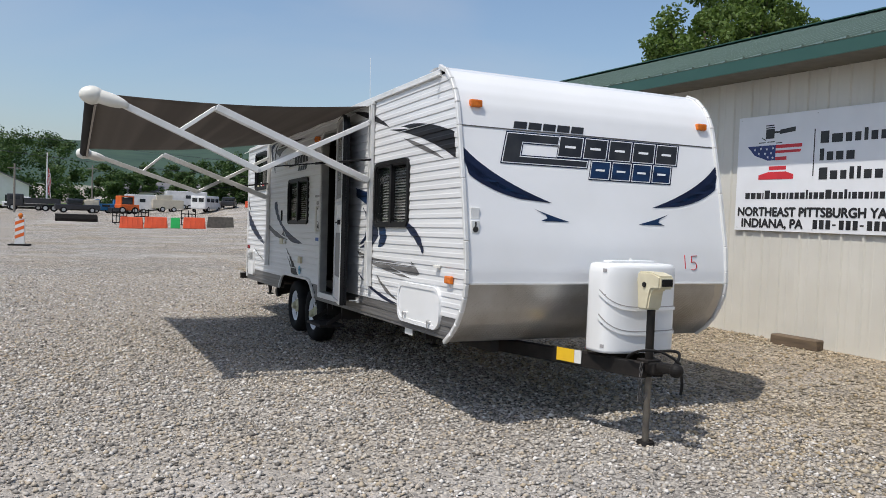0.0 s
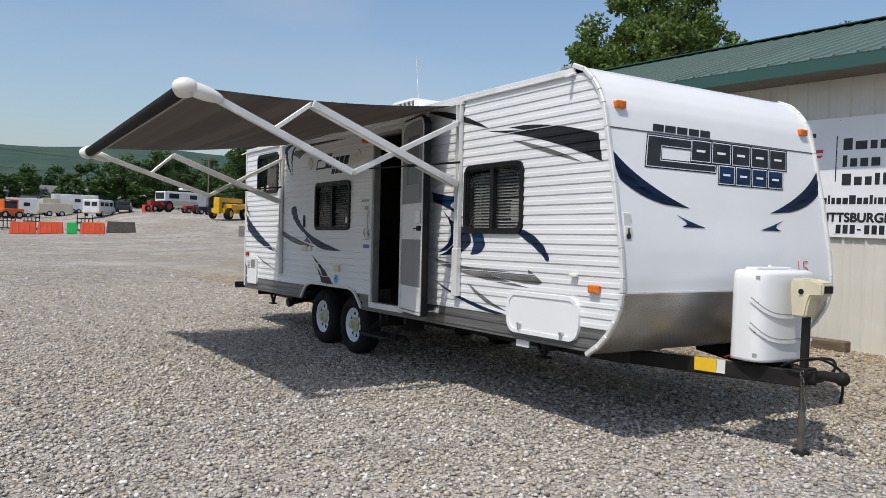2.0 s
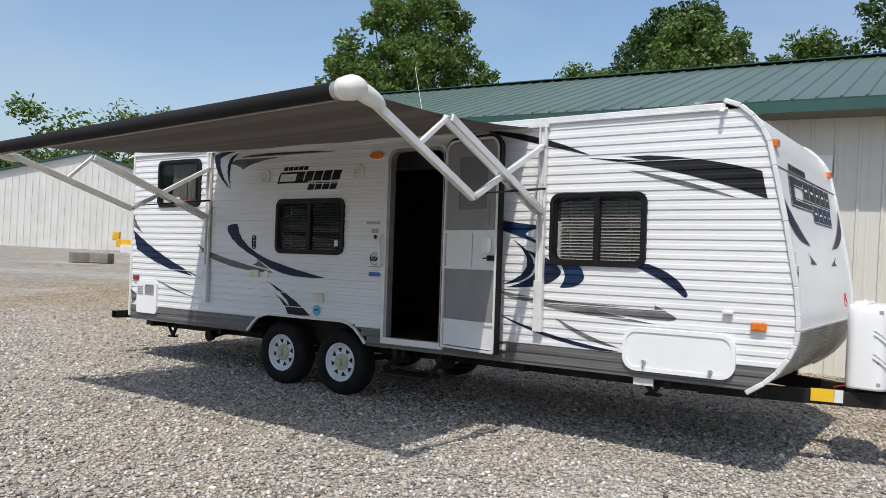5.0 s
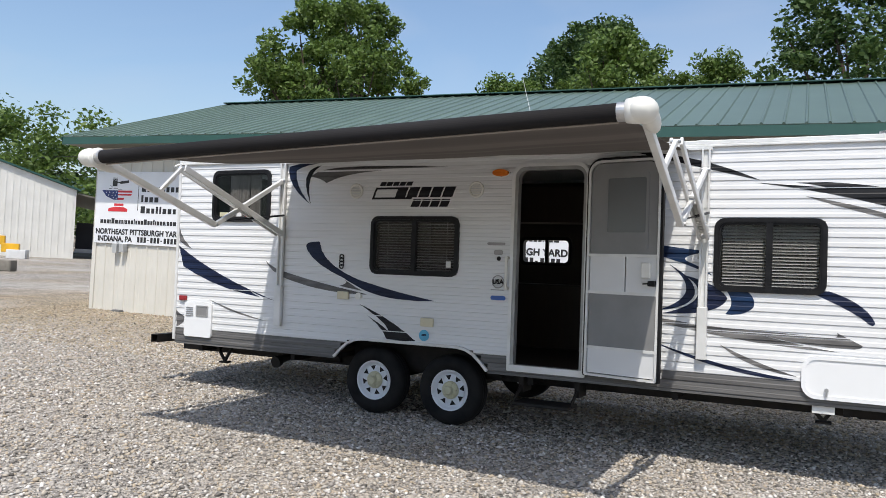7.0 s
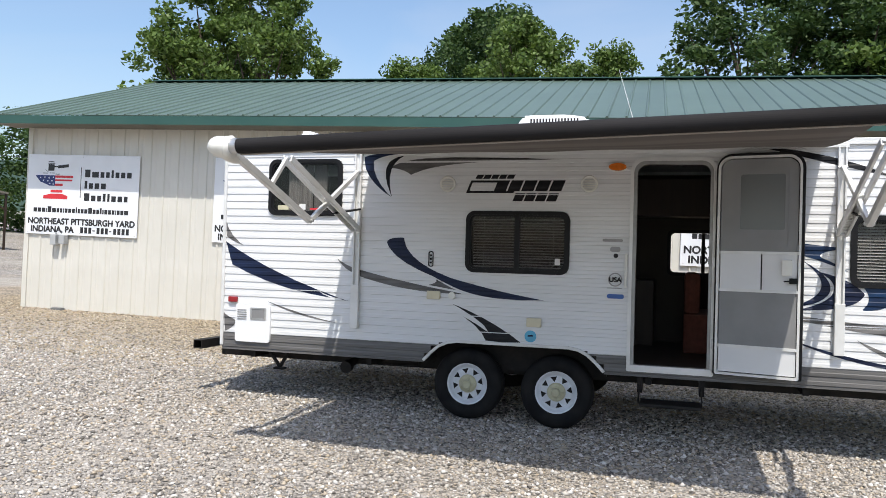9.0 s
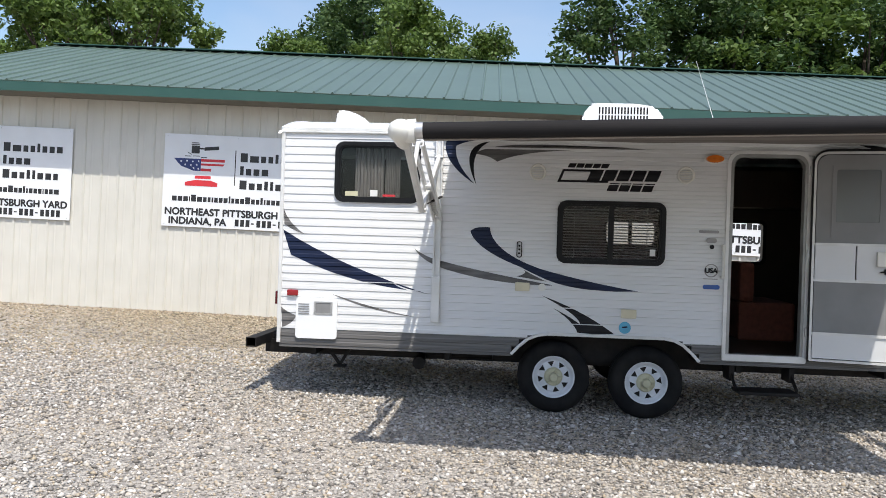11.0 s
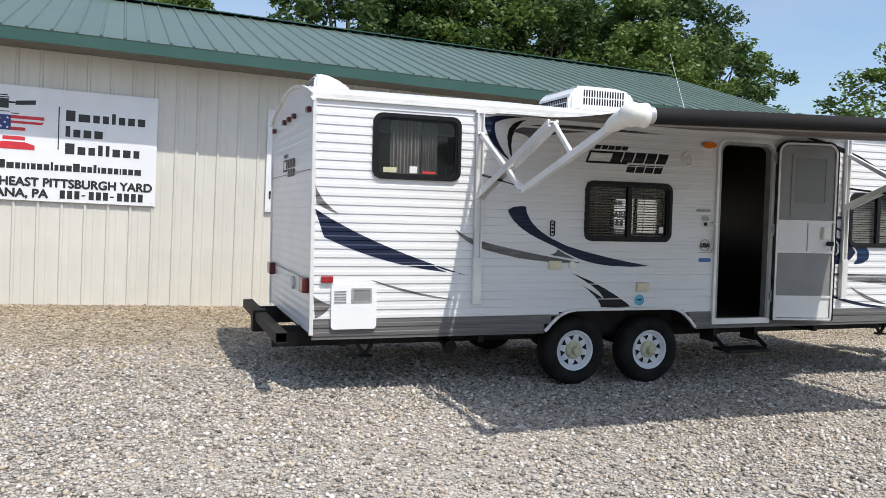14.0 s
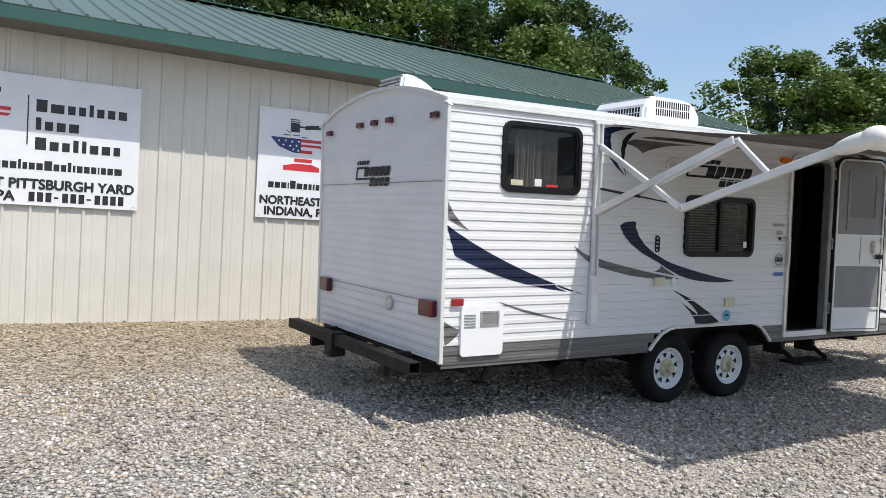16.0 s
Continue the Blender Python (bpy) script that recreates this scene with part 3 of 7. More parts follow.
def build_sign(u):
    """White company board: emblem of a gavel over an anvil in flag colours, name, web line, yard line."""
    W, H = 2.53, 1.57
    sign = thing("sign_board", HALL @ pose(u, -0.024, 1.56), "white printed sign board with anvil emblem on the hall wall", "sign", "signs on the hall")
    bm = bmesh.new()
    box(bm, (0, -0.008, 0), (W, 0.0, H), 0.003, 1)
    part("board", bm, M_SIGN, sign)

    def ink(name, polys, material, y=-0.011):
        bm = bmesh.new()
        for pts in polys:
            bm.faces.new([bm.verts.new((x, y, z)) for x, z in pts])
        bmesh.ops.recalc_face_normals(bm, faces=bm.faces)
        ob = part(name, bm, material, sign)
        return ob

    def rect(x0, z0, x1, z1, lean=0.0):
        return [(x0, z0), (x1, z0), (x1 + lean, z1), (x0 + lean, z1)]
    # emblem
    ink("gavel", [rect(0.47, 1.25, 0.61, 1.38), rect(0.465, 1.39, 0.615, 1.405), rect(0.465, 1.42, 0.60, 1.435), rect(0.61, 1.32, 0.70, 1.345),
                  [(0.69, 1.30), (0.94, 1.325), (0.94, 1.385), (0.70, 1.36)], rect(0.36, 1.195, 0.47, 1.207), rect(0.50, 1.20, 0.62, 1.212),
                  rect(0.64, 1.18, 0.74, 1.192), [(0.40, 1.265), (0.47, 1.225), (0.475, 1.235), (0.405, 1.275)]], M_INK)
    ink("anvil_horn", [[(0.17, 1.16), (0.30, 1.03), (0.52, 0.955), (0.64, 0.955), (0.64, 1.16)]], M_FLAGBLUE)
    ink("anvil_stripe", [rect(0.64, 1.115, 1.05, 1.16), [(0.64, 1.05), (1.02, 1.05), (1.05, 1.085), (0.64, 1.085)]], M_SRED)
    ink("anvil_stripe", [rect(0.64, 0.955, 0.82, 1.0), rect(0.545, 0.825, 0.82, 0.875)], M_SRED)
    ink("anvil_foot", [[(0.38, 0.70), (0.94, 0.70), (0.94, 0.76), (0.82, 0.80), (0.55, 0.80), (0.38, 0.76)]], M_SRED, -0.012)
    for sx, sz in (((0.30, 1.11), (0.40, 1.12), (0.50, 1.11), (0.60, 1.12), (0.37, 1.055), (0.47, 1.05), (0.57, 1.055), (0.52, 1.0), (0.60, 0.99))):
        ink("star_print", [[(sx + (0.022 if k % 2 == 0 else 0.009) * math.sin(k * math.pi / 5), sz + (0.022 if k % 2 == 0 else 0.009) * math.cos(k * math.pi / 5)) for k in range(10)]], M_SIGN, -0.014)
    ink("divider_line", [rect(1.225, 0.73, 1.24, 1.33)], M_INK)

    def bars(x0, z0, height, widths, gap, tall):
        """One plain bar for each character."""
        out, x = [], x0
        for i, wd in enumerate(widths):
            h = height if i in tall else height * 0.72
            out.append(rect(x, z0, x + wd, z0 + h))
            x += wd + gap
        return out
    ink("name_print", bars(1.32, 1.14, 0.15, [0.12, 0.15, 0.085, 0.08, 0.05, 0.085, 0.09, 0.10], 0.04, (0, 4)), M_INK)
    ink("name_print", bars(1.32, 0.92, 0.15, [0.06, 0.09, 0.10, 0.11], 0.04, (0,)), M_INK)
    ink("name_print", bars(1.32, 0.68, 0.15, [0.12, 0.10, 0.085, 0.06, 0.05, 0.10, 0.10, 0.08], 0.04, (0, 3, 4)), M_INK)
    ink("web_print", bars(0.17, 0.435, 0.115, [0.08, 0.08, 0.08, 0.02, 0.085, 0.09, 0.06, 0.05, 0.03, 0.06, 0.065, 0.07, 0.03, 0.05, 0.065, 0.07, 0.085, 0.065, 0.06, 0.04, 0.03, 0.065, 0.065, 0.06, 0.02, 0.06, 0.065, 0.09], 0.0172, (4, 12, 16, 19)), M_INK)
    ob = lettering("NORTHEAST PITTSBURGH YARD", 0.165, M_INK, pose(W / 2, -0.011, 0.205, 90, 0, 0), bold=0.007, width=2.43)
    ob.parent = sign
    ob = lettering("INDIANA, PA", 0.165, M_INK, pose(0.62, -0.011, 0.05, 90, 0, 0), bold=0.007, width=1.0)
    ob.parent = sign
    ink("number_print", [rect(1.27 + 0.093 * i, 0.05, 1.27 + 0.093 * i + (0.066 if i not in (3, 7) else 0.045), 0.165 if i not in (3, 7) else 0.12) if i not in (3, 7)
                         else rect(1.27 + 0.093 * i, 0.095, 1.27 + 0.093 * i + 0.05, 0.115) for i in range(12)], M_INK)
    for x in (0.05, W / 2, W - 0.05):
        for z in (0.04, H - 0.04):
            bm = bmesh.new()
            rod(bm, (x, -0.013, z), (x, -0.006, z), 0.008, seg=8)
            part("screw", bm, M_MILL, sign)
    return sign


for u in (0.03, 4.16, 8.28, 12.50):
    build_sign(u)

# ---- travel trailer, built level, then pitched nose-up ----
PITCH = 1.3
TR = Matrix.Rotation(radians(-PITCH), 4, "Y")
TRI = TR.inverted()


def loc(x, y, z):
    """A place in the yard, in the trailer's own axes."""
    return TRI @ Vector((x, y, z))


trailer = thing("travel_trailer", TR, "white travel trailer with navy swoosh graphics, awning out, door open", "travel trailer")
WIDTH, ROOF, BELLY, BAND = 2.48, 2.53, 0.53, 0.655
PITCH_Z, RIDGE_Y = 0.0755, 0.0075
Z0 = BAND


def side_y(z):
    """Outward relief of the lapped siding at height z."""
    k = ((z - Z0) / PITCH_Z) % 1.0
    for (a, ya), (b, yb) in zip(((0, 0), (0.07, 1), (0.45, 0.9), (0.55, 0.45), (0.97, 0.15), (1, 0)), ((0.07, 1), (0.45, 0.9), (0.55, 0.45), (0.97, 0.15), (1, 0))):
        if k <= b:
            return -RIDGE_Y * (ya + (yb - ya) * (k - a) / (b - a))
    return 0.0


def side_levels(lo, hi):
    out = [lo, hi]
    i = math.floor((lo - Z0) / PITCH_Z) - 1
    while Z0 + i * PITCH_Z < hi:
        out += [z for f in (0, 0.07, 0.45, 0.55, 0.97) if lo < (z := Z0 + (i + f) * PITCH_Z) < hi]
        i += 1
    return sorted(set(out))


FRONT = [(7.33, 2.60), (7.45, 2.55), (7.545, 2.465), (7.61, 2.375), (7.655, 2.275), (7.695, 2.1), (7.78, 1.70), (7.86, 1.24), (7.88, 1.03), (7.88, 0.93),
         (7.865, 0.83), (7.82, 0.73), (7.745, 0.62), (7.66, 0.54), (7.54, 0.46)]


def front_x(z):
    for (xa, za), (xb, zb) in zip(FRONT, FRONT[1:]):
        if za >= z >= zb:
            return xa + (xb - xa) * (z - za) / (zb - za)
    return FRONT[0][0] if z > FRONT[0][1] else FRONT[-1][0]


WINDOWS = ((0.52, 1.875, 1.335, 2.447), (2.622, 1.36, 3.605, 1.942), (5.925, 1.335, 6.765, 1.935))
DOORWAY = (4.19, 0.56, 4.82, 2.38)
HOLES = [(a + 0.02, b + 0.02, c - 0.02, d - 0.02) for a, b, c, d in WINDOWS] + [DOORWAY]
FAR_HOLES = [(3.33, 1.55, 3.93, 1.84), (4.45, 1.38, 5.20, 1.86)]
ARCH = [(2.23, 0.50), (2.30, 0.575), (2.38, 0.645), (2.47, 0.685), (2.56, 0.70), (3.62, 0.70), (3.71, 0.685), (3.79, 0.645), (3.87, 0.575), (3.94, 0.50)]


def wall_sheet(bm, lo, hi, surf, holes, levels, x0=0.02, ends=True):
    cuts = sorted({x0, 7.90, *[h[0] for h in holes], *[h[2] for h in holes]})
    for xa, xb in zip(cuts, cuts[1:]):
        zs = sorted({*levels, *[z for h in holes for z in (h[1], h[3]) if lo < z < hi]})
        for za, zb in zip(zs, zs[1:]):
            mid = (za + zb) / 2
            if any(h[0] < (xa + xb) / 2 < h[2] and h[1] < mid < h[3] for h in holes):
                continue
            ea, eb = min(xb, front_x(za) - 0.004), min(xb, front_x(zb) - 0.004)
            if min(ea, eb) <= xa:
                continue
            bm.faces.new([bm.verts.new((x, surf(z), z)) for x, z in ((xa, za), (ea, za), (eb, zb), (xb if eb == xb else eb, zb), )[:3] + ((xa, zb),)])


arch_holes = [(a[0], 0.3, b[0], max(a[1], b[1]) - 0.005) for a, b in zip(ARCH, ARCH[1:])]
bm = bmesh.new()
wall_sheet(bm, BAND, ROOF, side_y, HOLES + arch_holes, side_levels(BAND, ROOF))
part("side_wall", bm, M_WHITE, trailer, "white lapped aluminium siding")
for cut in ((3.1, 0.0, 9.0, 3.0), (-1.0, 0.0, 3.1, 3.0)):
    bm = bmesh.new()
    wall_sheet(bm, BELLY, BAND, side_y, [DOORWAY, cut] + arch_holes, side_levels(BELLY - 0.05, BAND))
    part("skirt", bm, M_GREYBAND, trailer, "grey streaked lower skirt band")
bm = bmesh.new()
wall_sheet(bm, BELLY, ROOF, lambda z: WIDTH - side_y(z), FAR_HOLES, side_levels(BELLY, ROOF))
part("side_wall", bm, M_WHITE, trailer)
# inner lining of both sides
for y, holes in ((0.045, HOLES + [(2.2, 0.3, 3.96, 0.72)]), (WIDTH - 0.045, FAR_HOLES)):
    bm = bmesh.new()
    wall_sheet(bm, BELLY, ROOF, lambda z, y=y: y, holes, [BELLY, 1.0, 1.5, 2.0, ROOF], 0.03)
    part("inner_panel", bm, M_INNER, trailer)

# rear wall: shallow ridges below, smooth above, with an arched head
bm = bmesh.new()


def crown(y, x=0.0):
    """Roof height: well arched at the rear, nearly flat at the nose."""
    k = min(1, max(0, (x - 2.0) / 4.8))
    return ROOF + 0.02 + (0.20 - 0.185 * k * k * (3 - 2 * k)) * (1 - (2 * y / WIDTH - 1) ** 2)


ys = [WIDTH * i / 24 for i in range(25)]
zl = [BELLY]
for i in range(25):
    zl += [BELLY + 0.02 + i * 0.0755 + f for f in (0, 0.006, 0.034, 0.05)]
zl = [z for z in zl if z < ROOF - 0.02] + [ROOF]
for za, zb in zip(zl, zl[1:]):
    bm.faces.new([bm.verts.new((0.012 + side_y(z - BELLY - 0.02 + BAND) * (0.7 if z < 1.0 else 0.28), y, z)) for y, z in ((0, za), (0, zb), (WIDTH, zb), (WIDTH, za))])
for ya, yb in zip(ys, ys[1:]):
    bm.faces.new([bm.verts.new((0.012, y, z)) for y, z in ((ya, ROOF), (ya, crown(ya)), (yb, crown(yb)), (yb, ROOF))])
part("rear_wall", bm, M_WHITE, trailer, "white rear wall with arched top")
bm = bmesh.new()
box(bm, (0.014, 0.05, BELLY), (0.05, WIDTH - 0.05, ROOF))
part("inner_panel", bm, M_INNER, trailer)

# front cap follows the side profile; lower part is tread plate
def front_strip(bm, pts, inset=0.0):
    fine = []
    for a, b in zip(pts, pts[1:]):
        fine += [tuple(a[k] + (b[k] - a[k]) * i / 4 for k in (0, 1)) for i in range(4)]
    fine.append(pts[-1])
    rows = [[bm.verts.new((x - inset, y, z)) for y in (0.0, WIDTH * 0.25, WIDTH * 0.5, WIDTH * 0.75, WIDTH)] for x, z in fine]
    for a, b in zip(rows, rows[1:]):
        for i in range(4):
            bm.faces.new((a[i], b[i], b[i + 1], a[i + 1]))
    return bm


cap = [p for p in FRONT if p[1] >= 0.93]
bm = front_strip(bmesh.new(), [(7.1, 2.60), (7.2, 2.61)] + cap)
part("front_cap", bm, M_CAP, trailer, "smooth white curved front cap", smooth=True)
bm = front_strip(bmesh.new(), [p for p in FRONT if p[1] <= 0.93], 0.003)
plate = part("tread_plate", bm, M_PLATE, trailer, "weathered aluminium tread plate on the lower front", smooth=True)
bm = bmesh.new()
for i in range(104):
    for j in range(24):
        z = 0.49 + j * 0.018
        y = 0.03 + i * 0.0227
        x = front_x(z)
        s_ = 0.005 if (i + j) % 2 else -0.005
        nx = 0.004
        beam(bm, (x + nx - 0.004, y - 0.0065, z - s_), (x + nx - 0.004, y + 0.0065, z + s_), 0.004, 0.0035, 0)
tr_ = part("tread_bar", bm, M_PLATE, plate)
tr_["kind"] = "stuff"
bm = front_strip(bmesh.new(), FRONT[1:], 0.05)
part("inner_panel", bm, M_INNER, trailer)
bm = bmesh.new()
box(bm, (front_x(2.105) - 0.006, 0.02, 2.10), (front_x(2.105) + 0.005, WIDTH - 0.02, 2.109))
part("seam_trim", bm, M_GREYV, trailer)
bm = bmesh.new()
box(bm, (front_x(0.93) - 0.006, 0.02, 0.925), (front_x(0.93) + 0.005, WIDTH - 0.02, 0.937))
part("seam_trim", bm, M_ALU, trailer)

# roof, floor, corner mouldings, gutter
bm = bmesh.new()
rows = []
for x in (0.0, 2.0, 3.0, 4.0, 4.8, 5.6, 6.3, 7.05):
    rows.append([bm.verts.new((x, y, crown(y, x) + 0.02)) for y in ys])
for a, b in zip(rows, rows[1:]):
    for i in range(24):
        bm.faces.new((a[i], b[i], b[i + 1], a[i + 1]))
front_row = [bm.verts.new((7.35, y, 2.585)) for y in ys]
for i in range(24):
    bm.faces.new((rows[-1][i], front_row[i], front_row[i + 1], rows[-1][i + 1]))
part("roof", bm, M_CAP, trailer, smooth=True)
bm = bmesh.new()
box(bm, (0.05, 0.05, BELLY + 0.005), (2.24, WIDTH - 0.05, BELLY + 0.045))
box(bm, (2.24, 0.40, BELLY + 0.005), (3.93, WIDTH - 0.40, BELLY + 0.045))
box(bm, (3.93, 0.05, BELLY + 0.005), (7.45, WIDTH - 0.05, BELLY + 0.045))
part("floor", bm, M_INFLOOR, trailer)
bm = bmesh.new()
box(bm, (0.05, 0.05, BELLY - 0.05), (2.24, WIDTH - 0.05, BELLY))
box(bm, (2.24, 0.40, BELLY - 0.05), (3.93, WIDTH - 0.40, BELLY))
box(bm, (3.93, 0.05, BELLY - 0.05), (7.45, WIDTH - 0.05, BELLY))
part("underbody", bm, M_STEEL, trailer, "black painted underbody")
for y in (0.0, WIDTH):
    bm = bmesh.new()
    s_ = -1 if y == 0 else 1
    for a, b in zip(FRONT, FRONT[1:]):
        beam(bm, (a[0], y + s_ * 0.008, a[1]), (b[0], y + s_ * 0.008, b[1]), 0.034, 0.036, 0.006)
    part("corner_moulding", bm, M_ALU, trailer, "white aluminium corner moulding")
    bm = bmesh.new()
    box(bm, (-0.005, y - 0.02, BELLY - 0.01), (0.03, y + 0.02, ROOF + 0.02), 0.004, 1)
    part("corner_moulding", bm, M_ALU, trailer)
    bm = bmesh.new()
    box(bm, (-0.03, y - 0.028 if y == 0 else y - 0.01, ROOF - 0.008), (7.36, y + 0.01 if y == 0 else y + 0.028, ROOF + 0.012), 0.004, 1)
    box(bm, (-0.01, y - 0.014 if y == 0 else y - 0.01, ROOF + 0.012), (7.34, y + 0.012 if y == 0 else y + 0.014, ROOF + 0.05), 0.006, 1)
    part("gutter", bm, M_ALU, trailer, "white roof-edge gutter rail")
bm = bmesh.new()
for ya, yb in zip(ys, ys[1:]):
    beam(bm, (0.0, ya, crown(ya) + 0.012), (0.0, yb, crown(yb) + 0.012), 0.03, 0.03, 0)
part("corner_moulding", bm, M_ALU, trailer)
# gutter spouts
for x in (-0.01, 7.33):
    bm = bmesh.new()
    beam(bm, (x, -0.02, ROOF + 0.004), (x, -0.085, ROOF - 0.03), 0.03, 0.012, 0.002)
    part("spout", bm, M_PLASTIC, trailer)

# wheel arch trim and dark wheel well
bm = bmesh.new()
for a, b in zip(ARCH, ARCH[1:]):
    beam(bm, (a[0], -0.016, a[1]), (b[0], -0.016, b[1]), 0.03, 0.028, 0.004)
part("wheel_arch_trim", bm, M_ALU, trailer, "white wheel arch moulding")
bm = bmesh.new()
box(bm, (2.24, 0.02, 0.70), (3.93, 0.40, 0.72))
box(bm, (2.24, 0.36, 0.40), (3.93, 0.40, 0.70))
part("wheel_well", bm, M_STEEL, trailer)
bm = bmesh.new()
for y in (0.42, WIDTH - 0.50):
    box(bm, (-0.25, y, 0.36), (7.5, y + 0.07, 0.49), 0.004, 1)
for x in (0.3, 1.6, 4.3, 5.6, 6.9):
    box(bm, (x, 0.1, 0.40), (x + 0.05, WIDTH - 0.1, 0.48))
part("chassis", bm, M_STEEL, trailer, "black steel chassis rails")


def build_wheel(x, y, z, out):
    """Tandem wheel with white eight-spoke rim; out is -1 on the door side."""
    R = 0.335
    bm = bmesh.new()
    lathe(bm, [(0.0, out * 0.02), (0.07, out * 0.02), (0.075, 0.0), (0.135, 0.0), (0.15, -out * 0.006), (0.165, out * 0.004), (0.185, out * 0.03), (0.198, out * 0.035), (0.2, out * 0.02), (0.2, -out * 0.12), (0.0, -out * 0.12)],
          (x, y, z), "y", 48)
    wheel = part("wheel", bm, M_RIM, trailer, "white spoked steel trailer wheel", smooth=False)
    bm = bmesh.new()
    lathe(bm, [(0.197, out * 0.03), (0.215, out * 0.05), (0.26, out * 0.065), (0.30, out * 0.055), (0.322, out * 0.035), (R, out * 0.01), (R, -out * 0.13), (0.32, -out * 0.155), (0.26, -out * 0.17), (0.2, -out * 0.14)],
          (x, y, z), "y", 56)
    for k in range(3):
        lathe(bm, [(R + 0.001, out * (0.005 - 0.045 * k)), (R + 0.004, out * (0.0 - 0.045 * k)), (R + 0.004, -out * (0.03 + 0.045 * k)), (R + 0.001, -out * (0.035 + 0.045 * k))], (x, y, z), "y", 56)
    part("tyre", bm, M_RUBBER, wheel, "black trailer tyre", smooth=True)
    for k in range(8):
        a = 2 * math.pi * k / 8 + 0.2
        bm = bmesh.new()
        pts = [(0.095, a), (0.148, a - 0.22), (0.148, a + 0.22)]
        vs = [bm.verts.new((x + r * math.cos(t), y + out * 0.0035, z + r * math.sin(t))) for r, t in pts]
        bm.faces.new(vs)
        part("vent_hole", bm, M_STEEL, wheel)
    bm = bmesh.new()
    lathe(bm, [(0.088, out * 0.003), (0.086, out * 0.02), (0.075, out * 0.03), (0.045, out * 0.035), (0.04, out * 0.075), (0.033, out * 0.082), (0.0, out * 0.083)], (x, y, z), "y", 24)
    for k in range(5):
        a = 2 * math.pi * k / 5
        beam(bm, (x + 0.02 * math.cos(a), y + out * 0.035, z + 0.02 * math.sin(a)), (x + 0.078 * math.cos(a), y + out * 0.032, z + 0.078 * math.sin(a)), 0.022, 0.022, 0.005)
    part("hub_cap", bm, M_HUB, wheel, "yellowed plastic hub cap")


for wx, wz in ((2.630, 0.342), (3.488, 0.342)):
    c = loc(wx, 0, wz)
    build_wheel(c.x, 0.15, c.z, -1)
    build_wheel(c.x, WIDTH - 0.15, c.z, 1)
bm = bmesh.new()
for wx in (2.630, 3.488):
    c = loc(wx, 0, 0.342)
    rod(bm, (c.x, 0.2, c.z), (c.x, WIDTH - 0.2, c.z), 0.035)
part("axle", bm, M_STEEL, trailer)


def slat(bm, xa, xb, y, z, sag, rise):
    """One open blind slat, tipped a little towards the room."""
    for dz, k in ((0.0, 1), (-0.0012, -1)):
        q = [(xa, y - 0.012, z - rise + dz), (xb, y - 0.012, z - rise + dz + sag), (xb, y + 0.012, z + rise + dz + sag), (xa, y + 0.012, z + rise + dz)]
        bm.faces.new([bm.verts.new(p) for p in q[::k]])


# windows: rounded black frames, tinted panes, blinds behind
def build_window(x0, z0, x1, z1, divided, blind):
    """blind: the tip of its slats, or 0 for a curtain."""
    bm = bmesh.new()
    ring_xz(bm, rrect(x0, z0, x1, z1, 0.085), rrect(x0 + 0.035, z0 + 0.035, x1 - 0.035, z1 - 0.035, 0.06), -0.026, 0.05)
    if divided:
        xm = (x0 + x1) / 2
        box(bm, (xm - 0.024, -0.022, z0 + 0.03), (xm + 0.024, 0.02, z1 - 0.03))
    ring_xz(bm, rrect(x0 + 0.035, z0 + 0.035, x1 - 0.035, z1 - 0.035, 0.06), rrect(x0 + 0.052, z0 + 0.052, x1 - 0.052, z1 - 0.052, 0.05), -0.012, 0.03)
    win = part("window", bm, M_FRAME, trailer, "rounded black-framed tinted window")
    spans = [(x0 + 0.04, x1 - 0.04)] if not divided else [(x0 + 0.04, (x0 + x1) / 2), ((x0 + x1) / 2, x1 - 0.04)]
    for k, (a, b) in enumerate(spans):
        bm = bmesh.new()
        box(bm, (a, 0.0 + 0.006 * k, z0 + 0.04), (b, 0.004 + 0.006 * k, z1 - 0.04))
        ob = part("pane", bm, M_GLASS, win)
        ob.visible_shadow = False
    if blind:
        n = int((z1 - z0 - 0.1) / 0.026)
        bm = bmesh.new()
        for i in range(n):
            z = z0 + 0.06 + i * 0.026
            slat(bm, x0 + 0.06, x1 - 0.06, 0.060, z, 0.006 if i % 7 == 3 else 0.0, blind)
        for x in (x0 + 0.16, x1 - 0.16):
            box(bm, (x, 0.050, z0 + 0.05), (x + 0.003, 0.053, z1 - 0.05))
        part("blind", bm, M_BLIND, win, "white slatted blind")
    else:
        bm = bmesh.new()
        n = 60
        for s0, s1 in ((x0 + 0.18, x0 + 0.46), (x0 + 0.47, x1 - 0.20)):
            lo = [bm.verts.new((s0 + (s1 - s0) * i / n, 0.066 + 0.012 * math.sin(i * 0.9) + 0.006 * math.sin(i * 0.37), z0 + 0.02)) for i in range(n + 1)]
            hi = [bm.verts.new((v.co.x, v.co.y, z1 - 0.03)) for v in lo]
            for i in range(n):
                bm.faces.new((lo[i], lo[i + 1], hi[i + 1], hi[i]))
        part("curtain", bm, M_CURTAIN, win, "pale gathered curtain")
    return win


